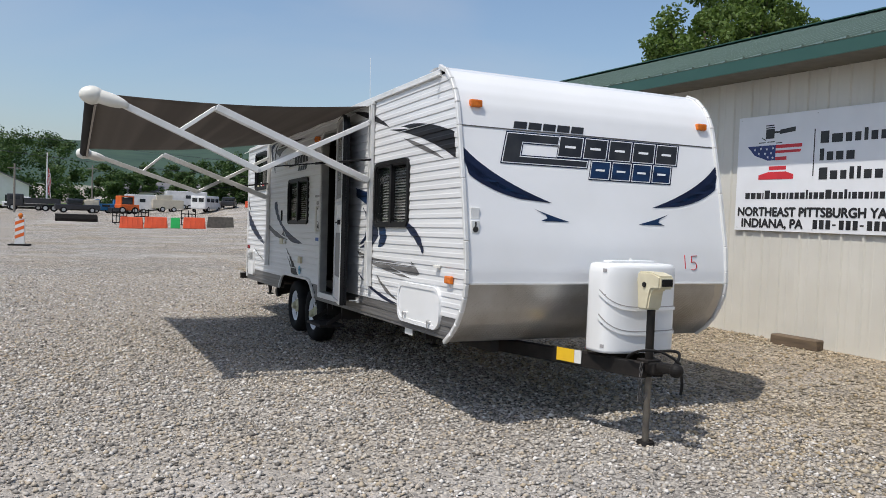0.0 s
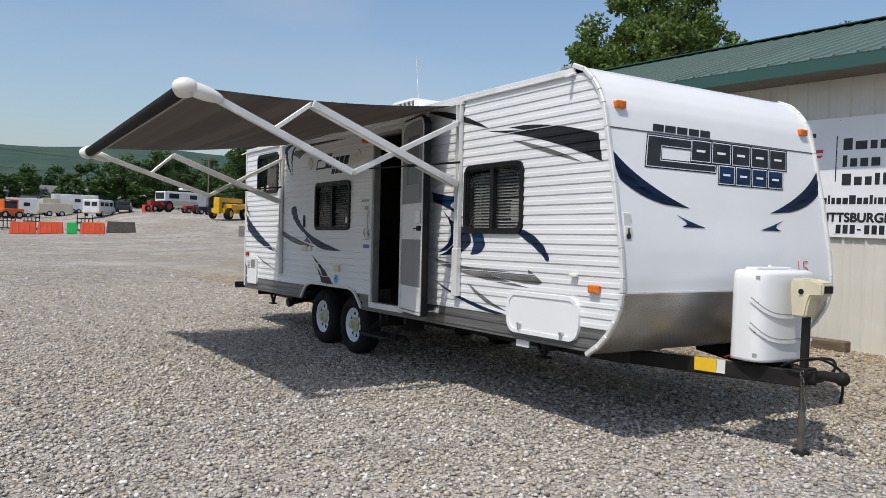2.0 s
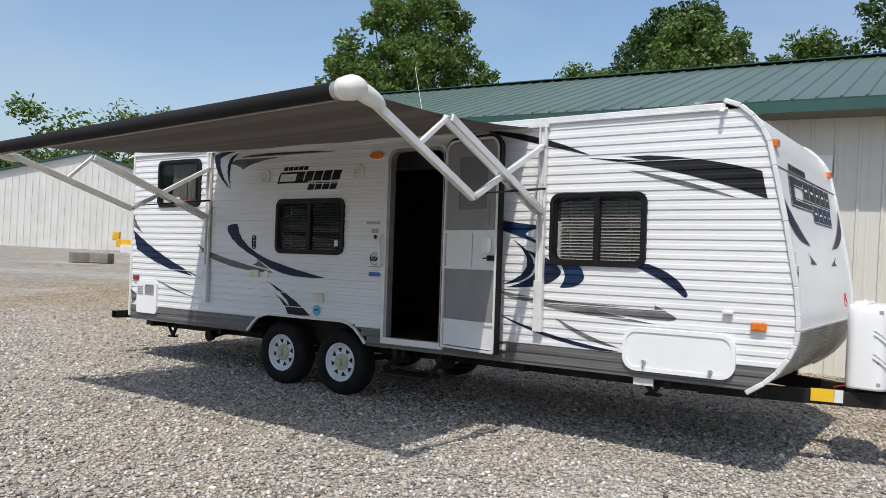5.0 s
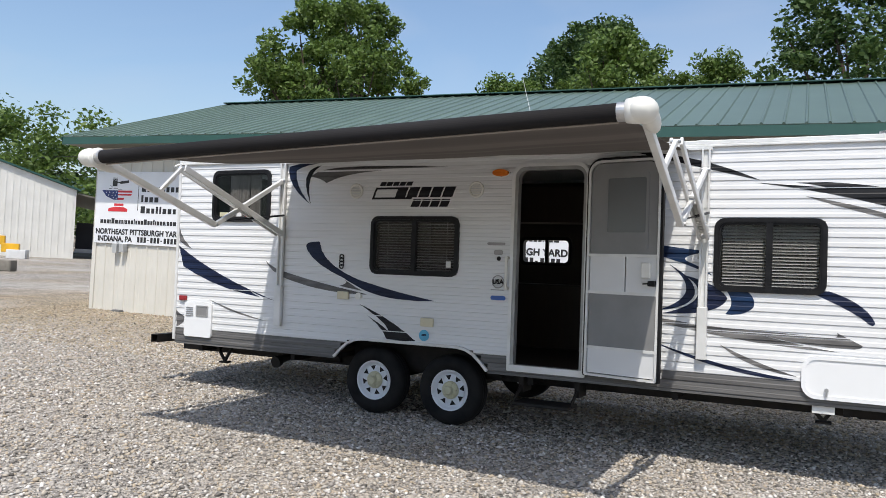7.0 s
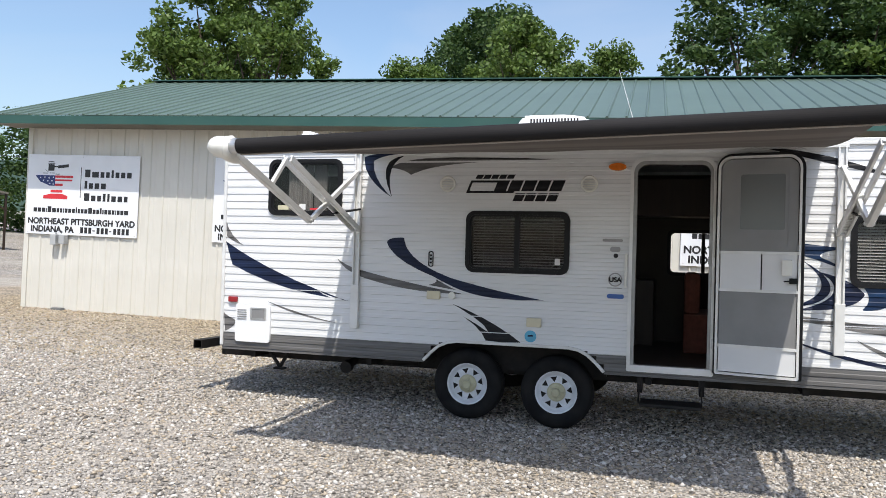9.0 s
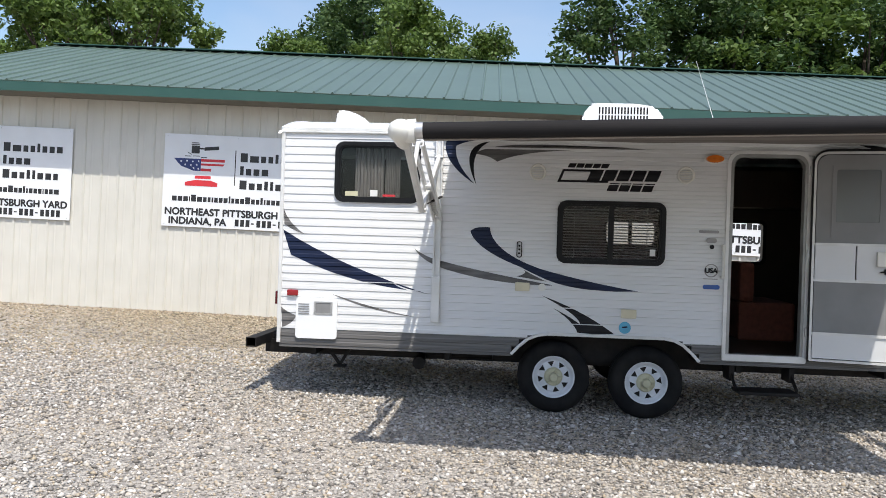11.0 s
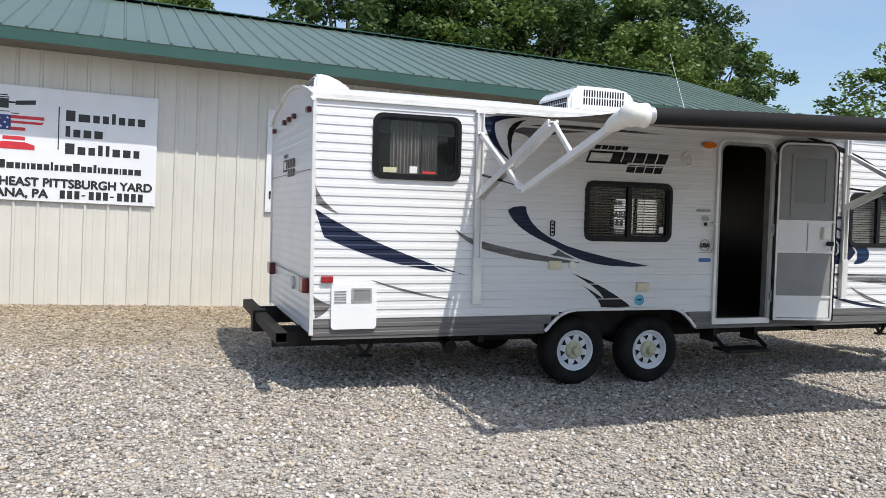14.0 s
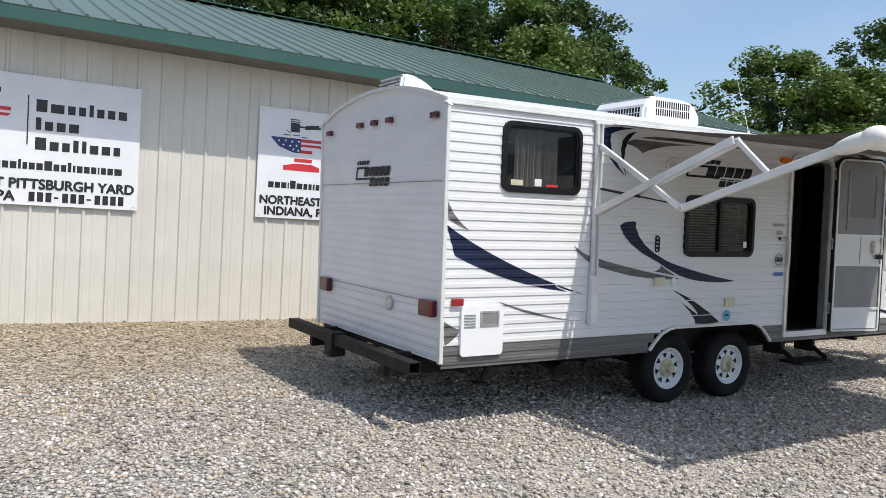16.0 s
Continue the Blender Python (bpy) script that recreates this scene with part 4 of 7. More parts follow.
w1 = build_window(*WINDOWS[0], False, 0.0)
w2 = build_window(*WINDOWS[1], True, 0.0045)
w3 = build_window(*WINDOWS[2], True, 0.0085)
for k, (a, b, c, m) in enumerate(((0.62, 0.74, 0.045, M_HUB), (0.86, 0.93, 0.06, M_PAPER), (0.98, 1.10, 0.02, M_SRED))):
    bm = bmesh.new()
    box(bm, (a, -0.003, 1.935), (b, -0.001, 1.935 + c))
    part("sticker", bm, m, w1)
bm = bmesh.new()
box(bm, (3.47, -0.003, 1.45), (3.52, -0.001, 1.51))
part("sticker", bm, M_PAPER, w2)
for a, b, c, d in FAR_HOLES:
    bm = bmesh.new()
    ring_xz(bm, rrect(a - 0.03, b - 0.03, c + 0.03, d + 0.03, 0.07), rrect(a + 0.01, b + 0.01, c - 0.01, d - 0.01, 0.05), WIDTH - 0.07, WIDTH + 0.02)
    box(bm, ((a + c) / 2 - 0.02, WIDTH - 0.03, b), ((a + c) / 2 + 0.02, WIDTH + 0.01, d))
    part("window", bm, M_FRAME, trailer)

# door frame and open leaf
bm = bmesh.new()
ring_xz(bm, rrect(4.135, 0.525, 4.87, 2.43, 0.12, foot=0.015), rrect(4.165, 0.555, 4.84, 2.40, 0.10, foot=0.015), -0.028, 0.01)
frame_ = part("door_frame", bm, M_ALU, trailer, "white aluminium entry door frame")
bm = bmesh.new()
ring_xz(bm, rrect(4.165, 0.555, 4.84, 2.40, 0.10, foot=0.015), rrect(4.195, 0.585, 4.815, 2.37, 0.085, foot=0.015), -0.018, 0.06)
part("jamb", bm, mat("dull_aluminium", (0.34, 0.34, 0.33), (0.26, 0.26, 0.25), 0.45, 0.4, 9), frame_, "dull bare aluminium door jamb")
for z in (0.75, 1.45, 2.2):
    bm = bmesh.new()
    rod(bm, (4.872, -0.04, z), (4.872, -0.04, z + 0.12), 0.014, seg=10)
    box(bm, (4.845, -0.05, z + 0.02), (4.90, -0.03, z + 0.10))
    part("hinge", bm, M_MILL, frame_)
bm = bmesh.new()
box(bm, (4.16, -0.03, 0.525), (4.86, 0.02, 0.585), 0.004, 1)
part("sill", bm, M_ALU, frame_)
bm = bmesh.new()
rod(bm, (4.115, -0.06, 1.28), (4.115, -0.06, 1.56), 0.014, seg=10)
rod(bm, (4.115, -0.06, 1.28), (4.115, -0.01, 1.28), 0.014, seg=10)
rod(bm, (4.115, -0.06, 1.56), (4.115, -0.01, 1.56), 0.014, seg=10)
part("grab_handle", bm, M_PLASTIC, trailer)

leaf_ang = -12.0
LW, LZ0, LZ1 = 0.665, 0.56, 2.425
leaf_m = pose(4.878, -0.052, 0, 0, 0, leaf_ang)
bm = bmesh.new()
ring_xz(bm, rrect(0, LZ0, LW, LZ1, 0.11, foot=0.015), rrect(0.02, LZ0 + 0.02, LW - 0.02, LZ1 - 0.02, 0.095, foot=0.015), -0.022, 0.022)
leaf = part("entry_door", bm, M_ALU, trailer, "open entry door, grey and white inside with frosted window")
leaf.matrix_basis = leaf_m
bm = bmesh.new()
ring_xz(bm, rrect(-0.014, LZ0 - 0.004, LW + 0.022, LZ1 + 0.022, 0.13, foot=0.015), rrect(0.001, LZ0 + 0.001, LW - 0.001, LZ1 - 0.001, 0.108, foot=0.015), -0.016, 0.020)
part("gasket", bm, M_FRAME, leaf, "black rubber gasket round the door")
H_ = LZ1 - LZ0


def lz(f):
    return LZ1 - f * H_


bm = bmesh.new()
slab_xz(bm, rrect(-0.004, LZ0 - 0.004, LW + 0.006, LZ1 + 0.006, 0.115, foot=0.015), 0.024, 0.05)
part("door_skin", bm, M_FRAME, leaf)
bm = bmesh.new()
slab_xz(bm, [p for p in rrect(0.028, lz(0.435), LW - 0.028, LZ1 - 0.028, 0.09, foot=0.015) if True], -0.008, 0.018)
part("upper_panel", bm, M_DGREY, leaf, "grey upper panel")
bm = bmesh.new()
ring_xz(bm, rrect(0.15, lz(0.41), 0.56, lz(0.06), 0.03, foot=0.015), rrect(0.185, lz(0.335), 0.535, lz(0.085), 0.02, foot=0.015), -0.016, -0.006)
part("window_frame", bm, M_DGREY, leaf)
bm = bmesh.new()
slab_xz(bm, rrect(0.185, lz(0.335), 0.535, lz(0.085), 0.02, foot=0.015), -0.011, -0.009)
part("pane", bm, M_DOORGLASS, leaf)
bm = bmesh.new()
box(bm, (0.028, -0.010, lz(0.61)), (0.355, 0.018, lz(0.445)), 0.004, 1)
part("slide_panel", bm, M_WHITE, leaf)
bm = bmesh.new()
box(bm, (0.365, -0.008, lz(0.61)), (LW - 0.028, 0.018, lz(0.445)), 0.004, 1)
part("latch_panel", bm, M_WHITE, leaf)
bm = bmesh.new()
box(bm, (0.028, -0.008, lz(0.865)), (LW - 0.028, 0.018, lz(0.615)))
part("screen_panel", bm, M_DGREY, leaf)
bm = bmesh.new()
box(bm, (0.028, -0.008, LZ0 + 0.028), (LW - 0.028, 0.018, lz(0.87)))
part("kick_panel", bm, M_WHITE, leaf)
for f in (0.44, 0.612, 0.867):
    bm = bmesh.new()
    box(bm, (0.02, -0.020, lz(f) - 0.012), (LW - 0.02, -0.004, lz(f) + 0.012))
    part("cross_bar", bm, M_ALU, leaf)
bm = bmesh.new()
box(bm, (0.52, -0.05, lz(0.54)), (0.60, -0.012, lz(0.47)), 0.008)
part("lock_box", bm, M_PLASTIC, leaf)
bm = bmesh.new()
box(bm, (0.58, -0.05, lz(0.575)), (0.64, -0.012, lz(0.55)), 0.005)
beam(bm, (0.61, -0.05, lz(0.562)), (0.54, -0.06, lz(0.565)), 0.016, 0.012)
part("door_lever", bm, M_FRAME, leaf)
bm = bmesh.new()
box(bm, (5.46, -0.02, 0.58), (5.53, -0.006, 0.63))
rod(bm, (5.50, -0.02, 0.60), (5.50, -0.10, 0.60), 0.007, seg=8)
part("door_catch", bm, M_ALU, trailer)

# inside: bench, cabinets
bm = bmesh.new()
box(bm, (4.62, 1.25, 0.575), (5.2, 2.3, 0.98), 0.03)
box(bm, (4.62, 1.25, 0.98), (4.78, 2.3, 1.40), 0.05)
part("bench_seat", bm, M_SEAT, trailer, "rust coloured upholstered bench inside")
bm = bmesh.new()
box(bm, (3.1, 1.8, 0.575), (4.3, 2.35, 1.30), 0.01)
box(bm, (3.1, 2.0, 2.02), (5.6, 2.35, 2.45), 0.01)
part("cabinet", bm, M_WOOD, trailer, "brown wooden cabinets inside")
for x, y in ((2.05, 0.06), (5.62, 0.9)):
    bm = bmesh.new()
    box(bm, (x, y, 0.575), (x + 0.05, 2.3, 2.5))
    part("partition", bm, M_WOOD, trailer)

# ---- graphics on the door side ----
LEVELS = side_levels(BELLY, ROOF)


def on_side(x, z):
    return (x, side_y(z) - 0.0025, z)


def swoosh(name, polys, material, label=""):
    bm = bmesh.new()
    for poly in polys:
        film_on(bm, poly, on_side, 0.008, LEVELS)
    bmesh.ops.remove_doubles(bm, verts=bm.verts[:], dist=0.0006)
    return part(name, bm, material, trailer, label)


swoosh("swoosh", [curve(((0.03, 1.60), (0.55, 1.28), (1.44, 1.03)), ((1.44, 1.03), (1.18, 1.08), (1.12, 1.12)), ((1.12, 1.12), (1.1, 1.10), (1.25, 1.06)), ((1.25, 1.06), (0.6, 1.12), (0.03, 1.40)))], M_NAVY, "navy swoosh graphic")
swoosh("swoosh", [curve(((0.03, 1.80), (0.08, 1.66), (0.24, 1.56)), ((0.24, 1.56), (0.1, 1.60), (0.03, 1.66)))], M_GREYV)
swoosh("swoosh", [curve(((0.52, 1.0), (0.9, 0.88), (1.32, 0.81)), ((1.32, 0.81), (0.85, 0.85), (0.52, 1.0)))], M_GREYV)
swoosh("swoosh", [curve(((0.03, 0.86), (0.07, 0.82), (0.18, 0.78)), ((0.18, 0.78), (0.15, 0.70), (0.03, 0.66)))], M_GREYV)
swoosh("swoosh", [curve(((1.30, 1.455), (1.40, 1.375), (1.56, 1.345)), ((1.56, 1.345), (1.95, 1.25), (2.62, 1.15)), ((2.62, 1.15), (2.1, 1.135), (1.62, 1.262)), ((1.62, 1.262), (1.37, 1.33), (1.30, 1.455)))], M_GREYV, "grey streaked swoosh graphic")
swoosh("swoosh", [curve(((1.82, 1.63), (1.85, 1.68), (2.0, 1.675)), ((2.0, 1.675), (2.02, 1.45), (2.48, 1.30)), ((2.48, 1.30), (2.9, 1.19), (3.39, 1.12)), ((3.39, 1.12), (2.85, 1.09), (2.56, 1.195)),
                        ((2.56, 1.195), (2.44, 1.24), (2.30, 1.31)), ((2.30, 1.31), (1.88, 1.46), (1.82, 1.63)))], M_NAVY)
swoosh("swoosh", [curve(((2.33, 1.285), (2.37, 1.25), (2.26, 1.225)), ((2.26, 1.225), (2.42, 1.20), (2.54, 1.185)), ((2.54, 1.185), (2.44, 1.225), (2.33, 1.285)))], M_GREYV)
swoosh("swoosh", [curve(((2.50, 1.055), (2.90, 0.92), (3.18, 0.715)), ((3.18, 0.715), (3.0, 0.712), (2.84, 0.715)), ((2.84, 0.715), (2.80, 0.83), (2.60, 0.945)), ((2.60, 0.945), (2.76, 0.87), (2.86, 0.80)), ((2.86, 0.80), (2.85, 0.88), (2.50, 1.055)))], M_BLACK)
swoosh("swoosh", [curve(((1.565, 2.465), (1.545, 2.26), (1.85, 2.07)), ((1.85, 2.07), (1.64, 2.27), (1.665, 2.425)), ((1.665, 2.425), (1.75, 2.48), (1.97, 2.493)), ((1.97, 2.493), (1.72, 2.515), (1.565, 2.465)))], M_NAVY)
swoosh("swoosh", [curve(((1.98, 2.472), (1.67, 2.44), (1.865, 2.06)), ((1.865, 2.06), (1.765, 2.37), (1.98, 2.472)))], M_BLACK)
swoosh("swoosh", [curve(((1.83, 2.355), (1.98, 2.45), (2.4, 2.452)), ((2.4, 2.452), (3.0, 2.455), (3.68, 2.403)), ((3.68, 2.403), (2.9, 2.425), (2.48, 2.385)), ((2.48, 2.385), (2.2, 2.355), (2.05, 2.285)), ((2.05, 2.285), (1.98, 2.345), (1.83, 2.355)))], M_GREYV)
swoosh("swoosh", [curve(((1.98, 2.418), (2.5, 2.475), (3.5, 2.425)), ((3.5, 2.425), (2.6, 2.44), (1.98, 2.418)))], M_BLACK)
swoosh("swoosh", [curve(((5.22, 2.51), (5.75, 2.48), (6.27, 2.24)), ((6.27, 2.24), (5.7, 2.38), (5.22, 2.51)))], M_BLACK)
swoosh("swoosh", [curve(((6.20, 2.225), (6.5, 2.20), (6.75, 2.175)), ((6.75, 2.175), (6.6, 2.22), (6.42, 2.225)), ((6.42, 2.225), (7.0, 2.24), (7.61, 2.065)), ((7.61, 2.065), (7.63, 1.96), (7.655, 1.86)), ((7.655, 1.86), (7.0, 2.12), (6.20, 2.225)))], M_BLACK)
swoosh("swoosh", [curve(((6.60, 2.11), (7.05, 2.03), (7.45, 1.87)), ((7.45, 1.87), (6.95, 1.98), (6.60, 2.11)))], M_GREYV)
swoosh("swoosh", [curve(((5.36, 1.73), (5.6, 1.68), (5.92, 1.66)), ((5.92, 1.66), (5.62, 1.62), (5.72, 1.57)), ((5.72, 1.57), (5.83, 1.53), (5.92, 1.46)), ((5.92, 1.46), (5.6, 1.60), (5.36, 1.64)))], M_BLUE)
swoosh("swoosh", [curve(((5.56, 1.55), (5.90, 1.30), (5.48, 1.155)), ((5.48, 1.155), (5.74, 1.18), (5.78, 1.30)), ((5.78, 1.30), (5.80, 1.42), (5.56, 1.55)))], M_NAVY)
swoosh("swoosh", [curve(((5.68, 1.46), (5.96, 1.40), (6.04, 1.28)), ((6.04, 1.28), (5.98, 1.13), (5.52, 1.13)), ((5.52, 1.13), (5.86, 1.22), (5.80, 1.36)), ((5.80, 1.36), (5.78, 1.41), (5.68, 1.46)))], M_NAVY)
swoosh("swoosh", [curve(((6.02, 1.35), (6.10, 1.35), (6.18, 1.35)), ((6.18, 1.35), (6.26, 1.29), (6.24, 1.22)), ((6.24, 1.22), (6.18, 1.14), (6.02, 1.15)), ((6.02, 1.15), (6.12, 1.24), (6.02, 1.35)))], M_BLUE)
swoosh("swoosh", [curve(((6.66, 1.35), (6.70, 1.37), (6.78, 1.37)), ((6.78, 1.37), (7.04, 1.29), (7.10, 1.14)), ((7.10, 1.14), (7.09, 1.11), (7.06, 1.13)), ((7.06, 1.13), (6.95, 1.23), (6.66, 1.35)))], M_NAVY)
swoosh("swoosh", [curve(((5.42, 1.10), (5.95, 1.03), (6.3, 1.03)), ((6.3, 1.03), (6.6, 1.02), (6.83, 1.015)), ((6.83, 1.015), (6.86, 1.03), (6.84, 1.055)), ((6.84, 1.055), (6.95, 1.0), (7.02, 0.965)), ((7.02, 0.965), (7.02, 0.93), (6.86, 0.935)),
                        ((6.86, 0.935), (6.6, 0.94), (6.3, 1.0)), ((6.3, 1.0), (6.6, 0.93), (6.87, 0.905)), ((6.87, 0.905), (6.2, 0.91), (5.42, 1.07)))], M_GREYV)
swoosh("swoosh", [curve(((5.42, 0.90), (5.95, 0.72), (6.58, 0.665)), ((6.58, 0.665), (6.5, 0.66), (6.42, 0.658)), ((6.42, 0.658), (5.9, 0.69), (5.42, 0.90)))], M_NAVY)
swoosh("swoosh", [curve(((5.99, 0.90), (6.3, 0.76), (6.58, 0.69)), ((6.58, 0.69), (6.2, 0.72), (5.99, 0.90)))], M_GREYV)


def block_word(bm, x, z, h, n, w, lean, surf, gap=0.12, frame_w=0.3):
    """A row of slanted hollow blocks: the maker's mark as plain shapes."""
    for i in range(n):
        x0 = x + i * w
        x1 = x0 + w * (1 - gap)
        t = w * frame_w * 0.8
        th = h * 0.24

        def q(a, b, c, d):
            film_on(bm, [(a + lean * (b - z), b), (c + lean * (b - z), b), (c + lean * (d - z), d), (a + lean * (d - z), d)], surf, 0.02)
        q(x0, z, x1, z + h)


def big_c(bm, x, z, w, h, lean, surf, t=0.035):
    for a, b, c, d in ((x, z, x + t * 1.2, z + h), (x + t * 1.2, z, x + w, z + t), (x + t * 1.2, z + h - t, x + w * 0.62, z + h)):
        film_on(bm, [(a + lean * (b - z), b), (c + lean * (b - z), b), (c + lean * (d - z), d), (a + lean * (d - z), d)], surf, 0.02)


bm = bmesh.new()
block_word(bm, 2.70, 2.245, 0.04, 5, 0.075, 0.5, on_side)
big_c(bm, 2.61, 2.11, 0.46, 0.12, 0.4, on_side, 0.02)
block_word(bm, 2.88, 2.13, 0.10, 5, 0.13, 0.4, on_side)
block_word(bm, 3.06, 2.035, 0.075, 4, 0.105, 0.4, on_side)
part("maker_mark", bm, M_BLACK, trailer, "black slanted block lettering shapes")

# stickers by the door
for x0, z0, x1, z1, m in ((3.90, 1.675, 4.08, 1.70, M_SGREY), (3.97, 1.585, 4.06, 1.63, M_SGREY), (4.0, 1.53, 4.04, 1.57, M_BLACK), (3.95, 1.255, 4.08, 1.262, M_SGREY), (3.95, 1.165, 4.10, 1.205, M_SBLUE)):
    bm = bmesh.new()
    slab_xz(bm, rrect(x0, z0, x1, z1, min(0.018, (z1 - z0) / 2.1)), -0.0145, -0.0125)
    part("sticker", bm, m, trailer)
bm = bmesh.new()
ring_xz(bm, [(4.02 + 0.062 * math.cos(i * 0.2618), 1.335 + 0.062 * math.sin(i * 0.2618)) for i in range(24)], [(4.02 + 0.052 * math.cos(i * 0.2618), 1.335 + 0.052 * math.sin(i * 0.2618)) for i in range(24)], -0.0145, -0.0125)
st = part("sticker", bm, M_SGREY, trailer)
ob = lettering("USA", 0.06, M_BLACK, pose(4.02, -0.0150, 1.315, 90, 0, 0), bold=0.003)
ob.parent = st
bm = bmesh.new()
slab_xz(bm, [(3.265 + 0.055 * math.cos(i * 0.2618), 0.785 + 0.055 * math.sin(i * 0.2618)) for i in range(24)], -0.0145, -0.0125)
st = part("sticker", bm, M_LBLUE, trailer, "round light blue sticker")
bm = bmesh.new()
slab_xz(bm, [(3.24, 0.78), (3.29, 0.785), (3.285, 0.80), (3.24, 0.795)], -0.0165, -0.0146)
part("print", bm, M_NAVY, st)

# outlets, speakers, lamp, reach sensor, hatch, water-heater door
for x0, z0, x1, z1 in ((2.25, 1.09, 2.385, 1.17), (3.225, 0.872, 3.365, 0.955)):
    bm = bmesh.new()
    box(bm, (x0, -0.03, z0), (x1, -0.008, z1), 0.008)
    rod(bm, ((x0 + x1) / 2 - 0.015, -0.034, (z0 + z1) / 2), ((x0 + x1) / 2 - 0.015, -0.026, (z0 + z1) / 2), 0.006, seg=8)
    part("outlet_cover", bm, M_CREAM, trailer, "cream plastic outlet cover")
bm = bmesh.new()
rod(bm, (2.50, -0.028, 1.13), (2.50, -0.008, 1.13), 0.035, seg=20)
part("cable_inlet", bm, M_PLASTIC, trailer)
for x in (2.43, 3.77):
    bm = bmesh.new()
    lathe(bm, [(0.078, -0.008), (0.078, -0.022), (0.07, -0.028), (0.058, -0.024), (0.056, -0.018)], (x, 0, 2.197), "y", 28)
    for k in range(-3, 4):
        hw = math.sqrt(max(0.0, 0.056 ** 2 - (k * 0.016) ** 2))
        box(bm, (x - hw, -0.024, 2.197 + k * 0.016 - 0.004), (x + hw, -0.012, 2.197 + k * 0.016 + 0.004))
    part("speaker", bm, M_PLASTIC, trailer, "round ivory outdoor speaker")
bm = bmesh.new()
slab_xz(bm, [(4.018 + 0.078 * math.cos(i * 0.2618), 2.347 + 0.033 * math.sin(i * 0.2618)) for i in range(24)], -0.05, -0.018)
pl = part("porch_lamp", bm, M_AMBER, trailer, "oval amber porch lamp")
bm = bmesh.new()
slab_xz(bm, [(4.018 + 0.09 * math.cos(i * 0.2618), 2.347 + 0.043 * math.sin(i * 0.2618)) for i in range(24)], -0.018, -0.004)
part("lamp_base", bm, M_PLASTIC, pl)
bm = bmesh.new()
ring_xz(bm, rrect(2.255, 1.40, 2.305, 1.55, 0.02), rrect(2.263, 1.408, 2.297, 1.542, 0.014), -0.018, -0.008)
for z in (1.44, 1.475, 1.51):
    rod(bm, (2.28, -0.02, z), (2.28, -0.008, z), 0.01, seg=10)
part("cable_clip", bm, M_FRAME, trailer)
bm = bmesh.new()
slab_xz(bm, rrect(6.62, 0.555, 7.445, 0.85, 0.09), -0.022, 0.0)
ring_xz(bm, rrect(6.60, 0.535, 7.465, 0.87, 0.11), rrect(6.632, 0.567, 7.433, 0.838, 0.08), -0.030, 0.0)
hatch = part("storage_hatch", bm, M_CAP, trailer, "white rounded storage hatch")
for x, z in ((6.78, 0.61), (7.29, 0.585)):
    bm = bmesh.new()
    rod(bm, (x, -0.05, z), (x, -0.02, z), 0.016, seg=12)
    box(bm, (x - 0.006, -0.052, z - 0.05), (x + 0.006, -0.046, z))
    part("cam_lock", bm, M_MILL, hatch)
bm = bmesh.new()
slab_xz(bm, rrect(0.18, 0.57, 0.58, 0.96, 0.03), -0.03, 0.0)
heater = part("heater_door", bm, M_CAP, trailer, "white water heater access door")
bm = bmesh.new()
ring_xz(bm, rrect(0.355, 0.80, 0.535, 0.925, 0.006, 2), rrect(0.372, 0.815, 0.518, 0.91, 0.004, 2), -0.036, -0.028)
part("vent_frame", bm, M_MILL, heater)
bm = bmesh.new()
slab_xz(bm, rrect(0.372, 0.815, 0.518, 0.91, 0.004, 2), -0.0325, -0.030)
part("vent_mesh", bm, M_DGREY, heater)
for k in range(5):
    bm = bmesh.new()
    box(bm, (0.205, -0.036, 0.80 + k * 0.023), (0.31, -0.0305, 0.808 + k * 0.023))
    part("louvre", bm, M_DGREY, heater)
bm = bmesh.new()
box(bm, (0.09, -0.035, 0.972), (0.195, -0.008, 1.028), 0.01)
part("marker_light", bm, M_RED, trailer, "red side marker light")
bm = bmesh.new()
box(bm, (7.565, -0.04, 0.913), (7.675, -0.008, 0.973), 0.012)
part("marker_light", bm, M_AMBER, trailer, "amber side marker light")
bm = bmesh.new()
box(bm, (7.365, -0.04, 1.02), (7.44, -0.008, 1.045), 0.006)
part("inlet_cap", bm, M_PLASTIC, trailer)
bm = bmesh.new()
box(bm, (6.68, 0.02, 0.42), (6.84, 0.03, 0.50))
part("data_plate", bm, M_PAPER, trailer)


# ---- front cap graphics and lights ----
def on_front(y, z):
    return (front_x(z) + 0.004, y, z)


def nose(name, polys, material, label=""):
    bm = bmesh.new()
    for poly in polys:
        film_on(bm, poly, on_front, 0.02)
    bmesh.ops.remove_doubles(bm, verts=bm.verts[:], dist=0.0006)
    return part(name, bm, material, trailer, label)


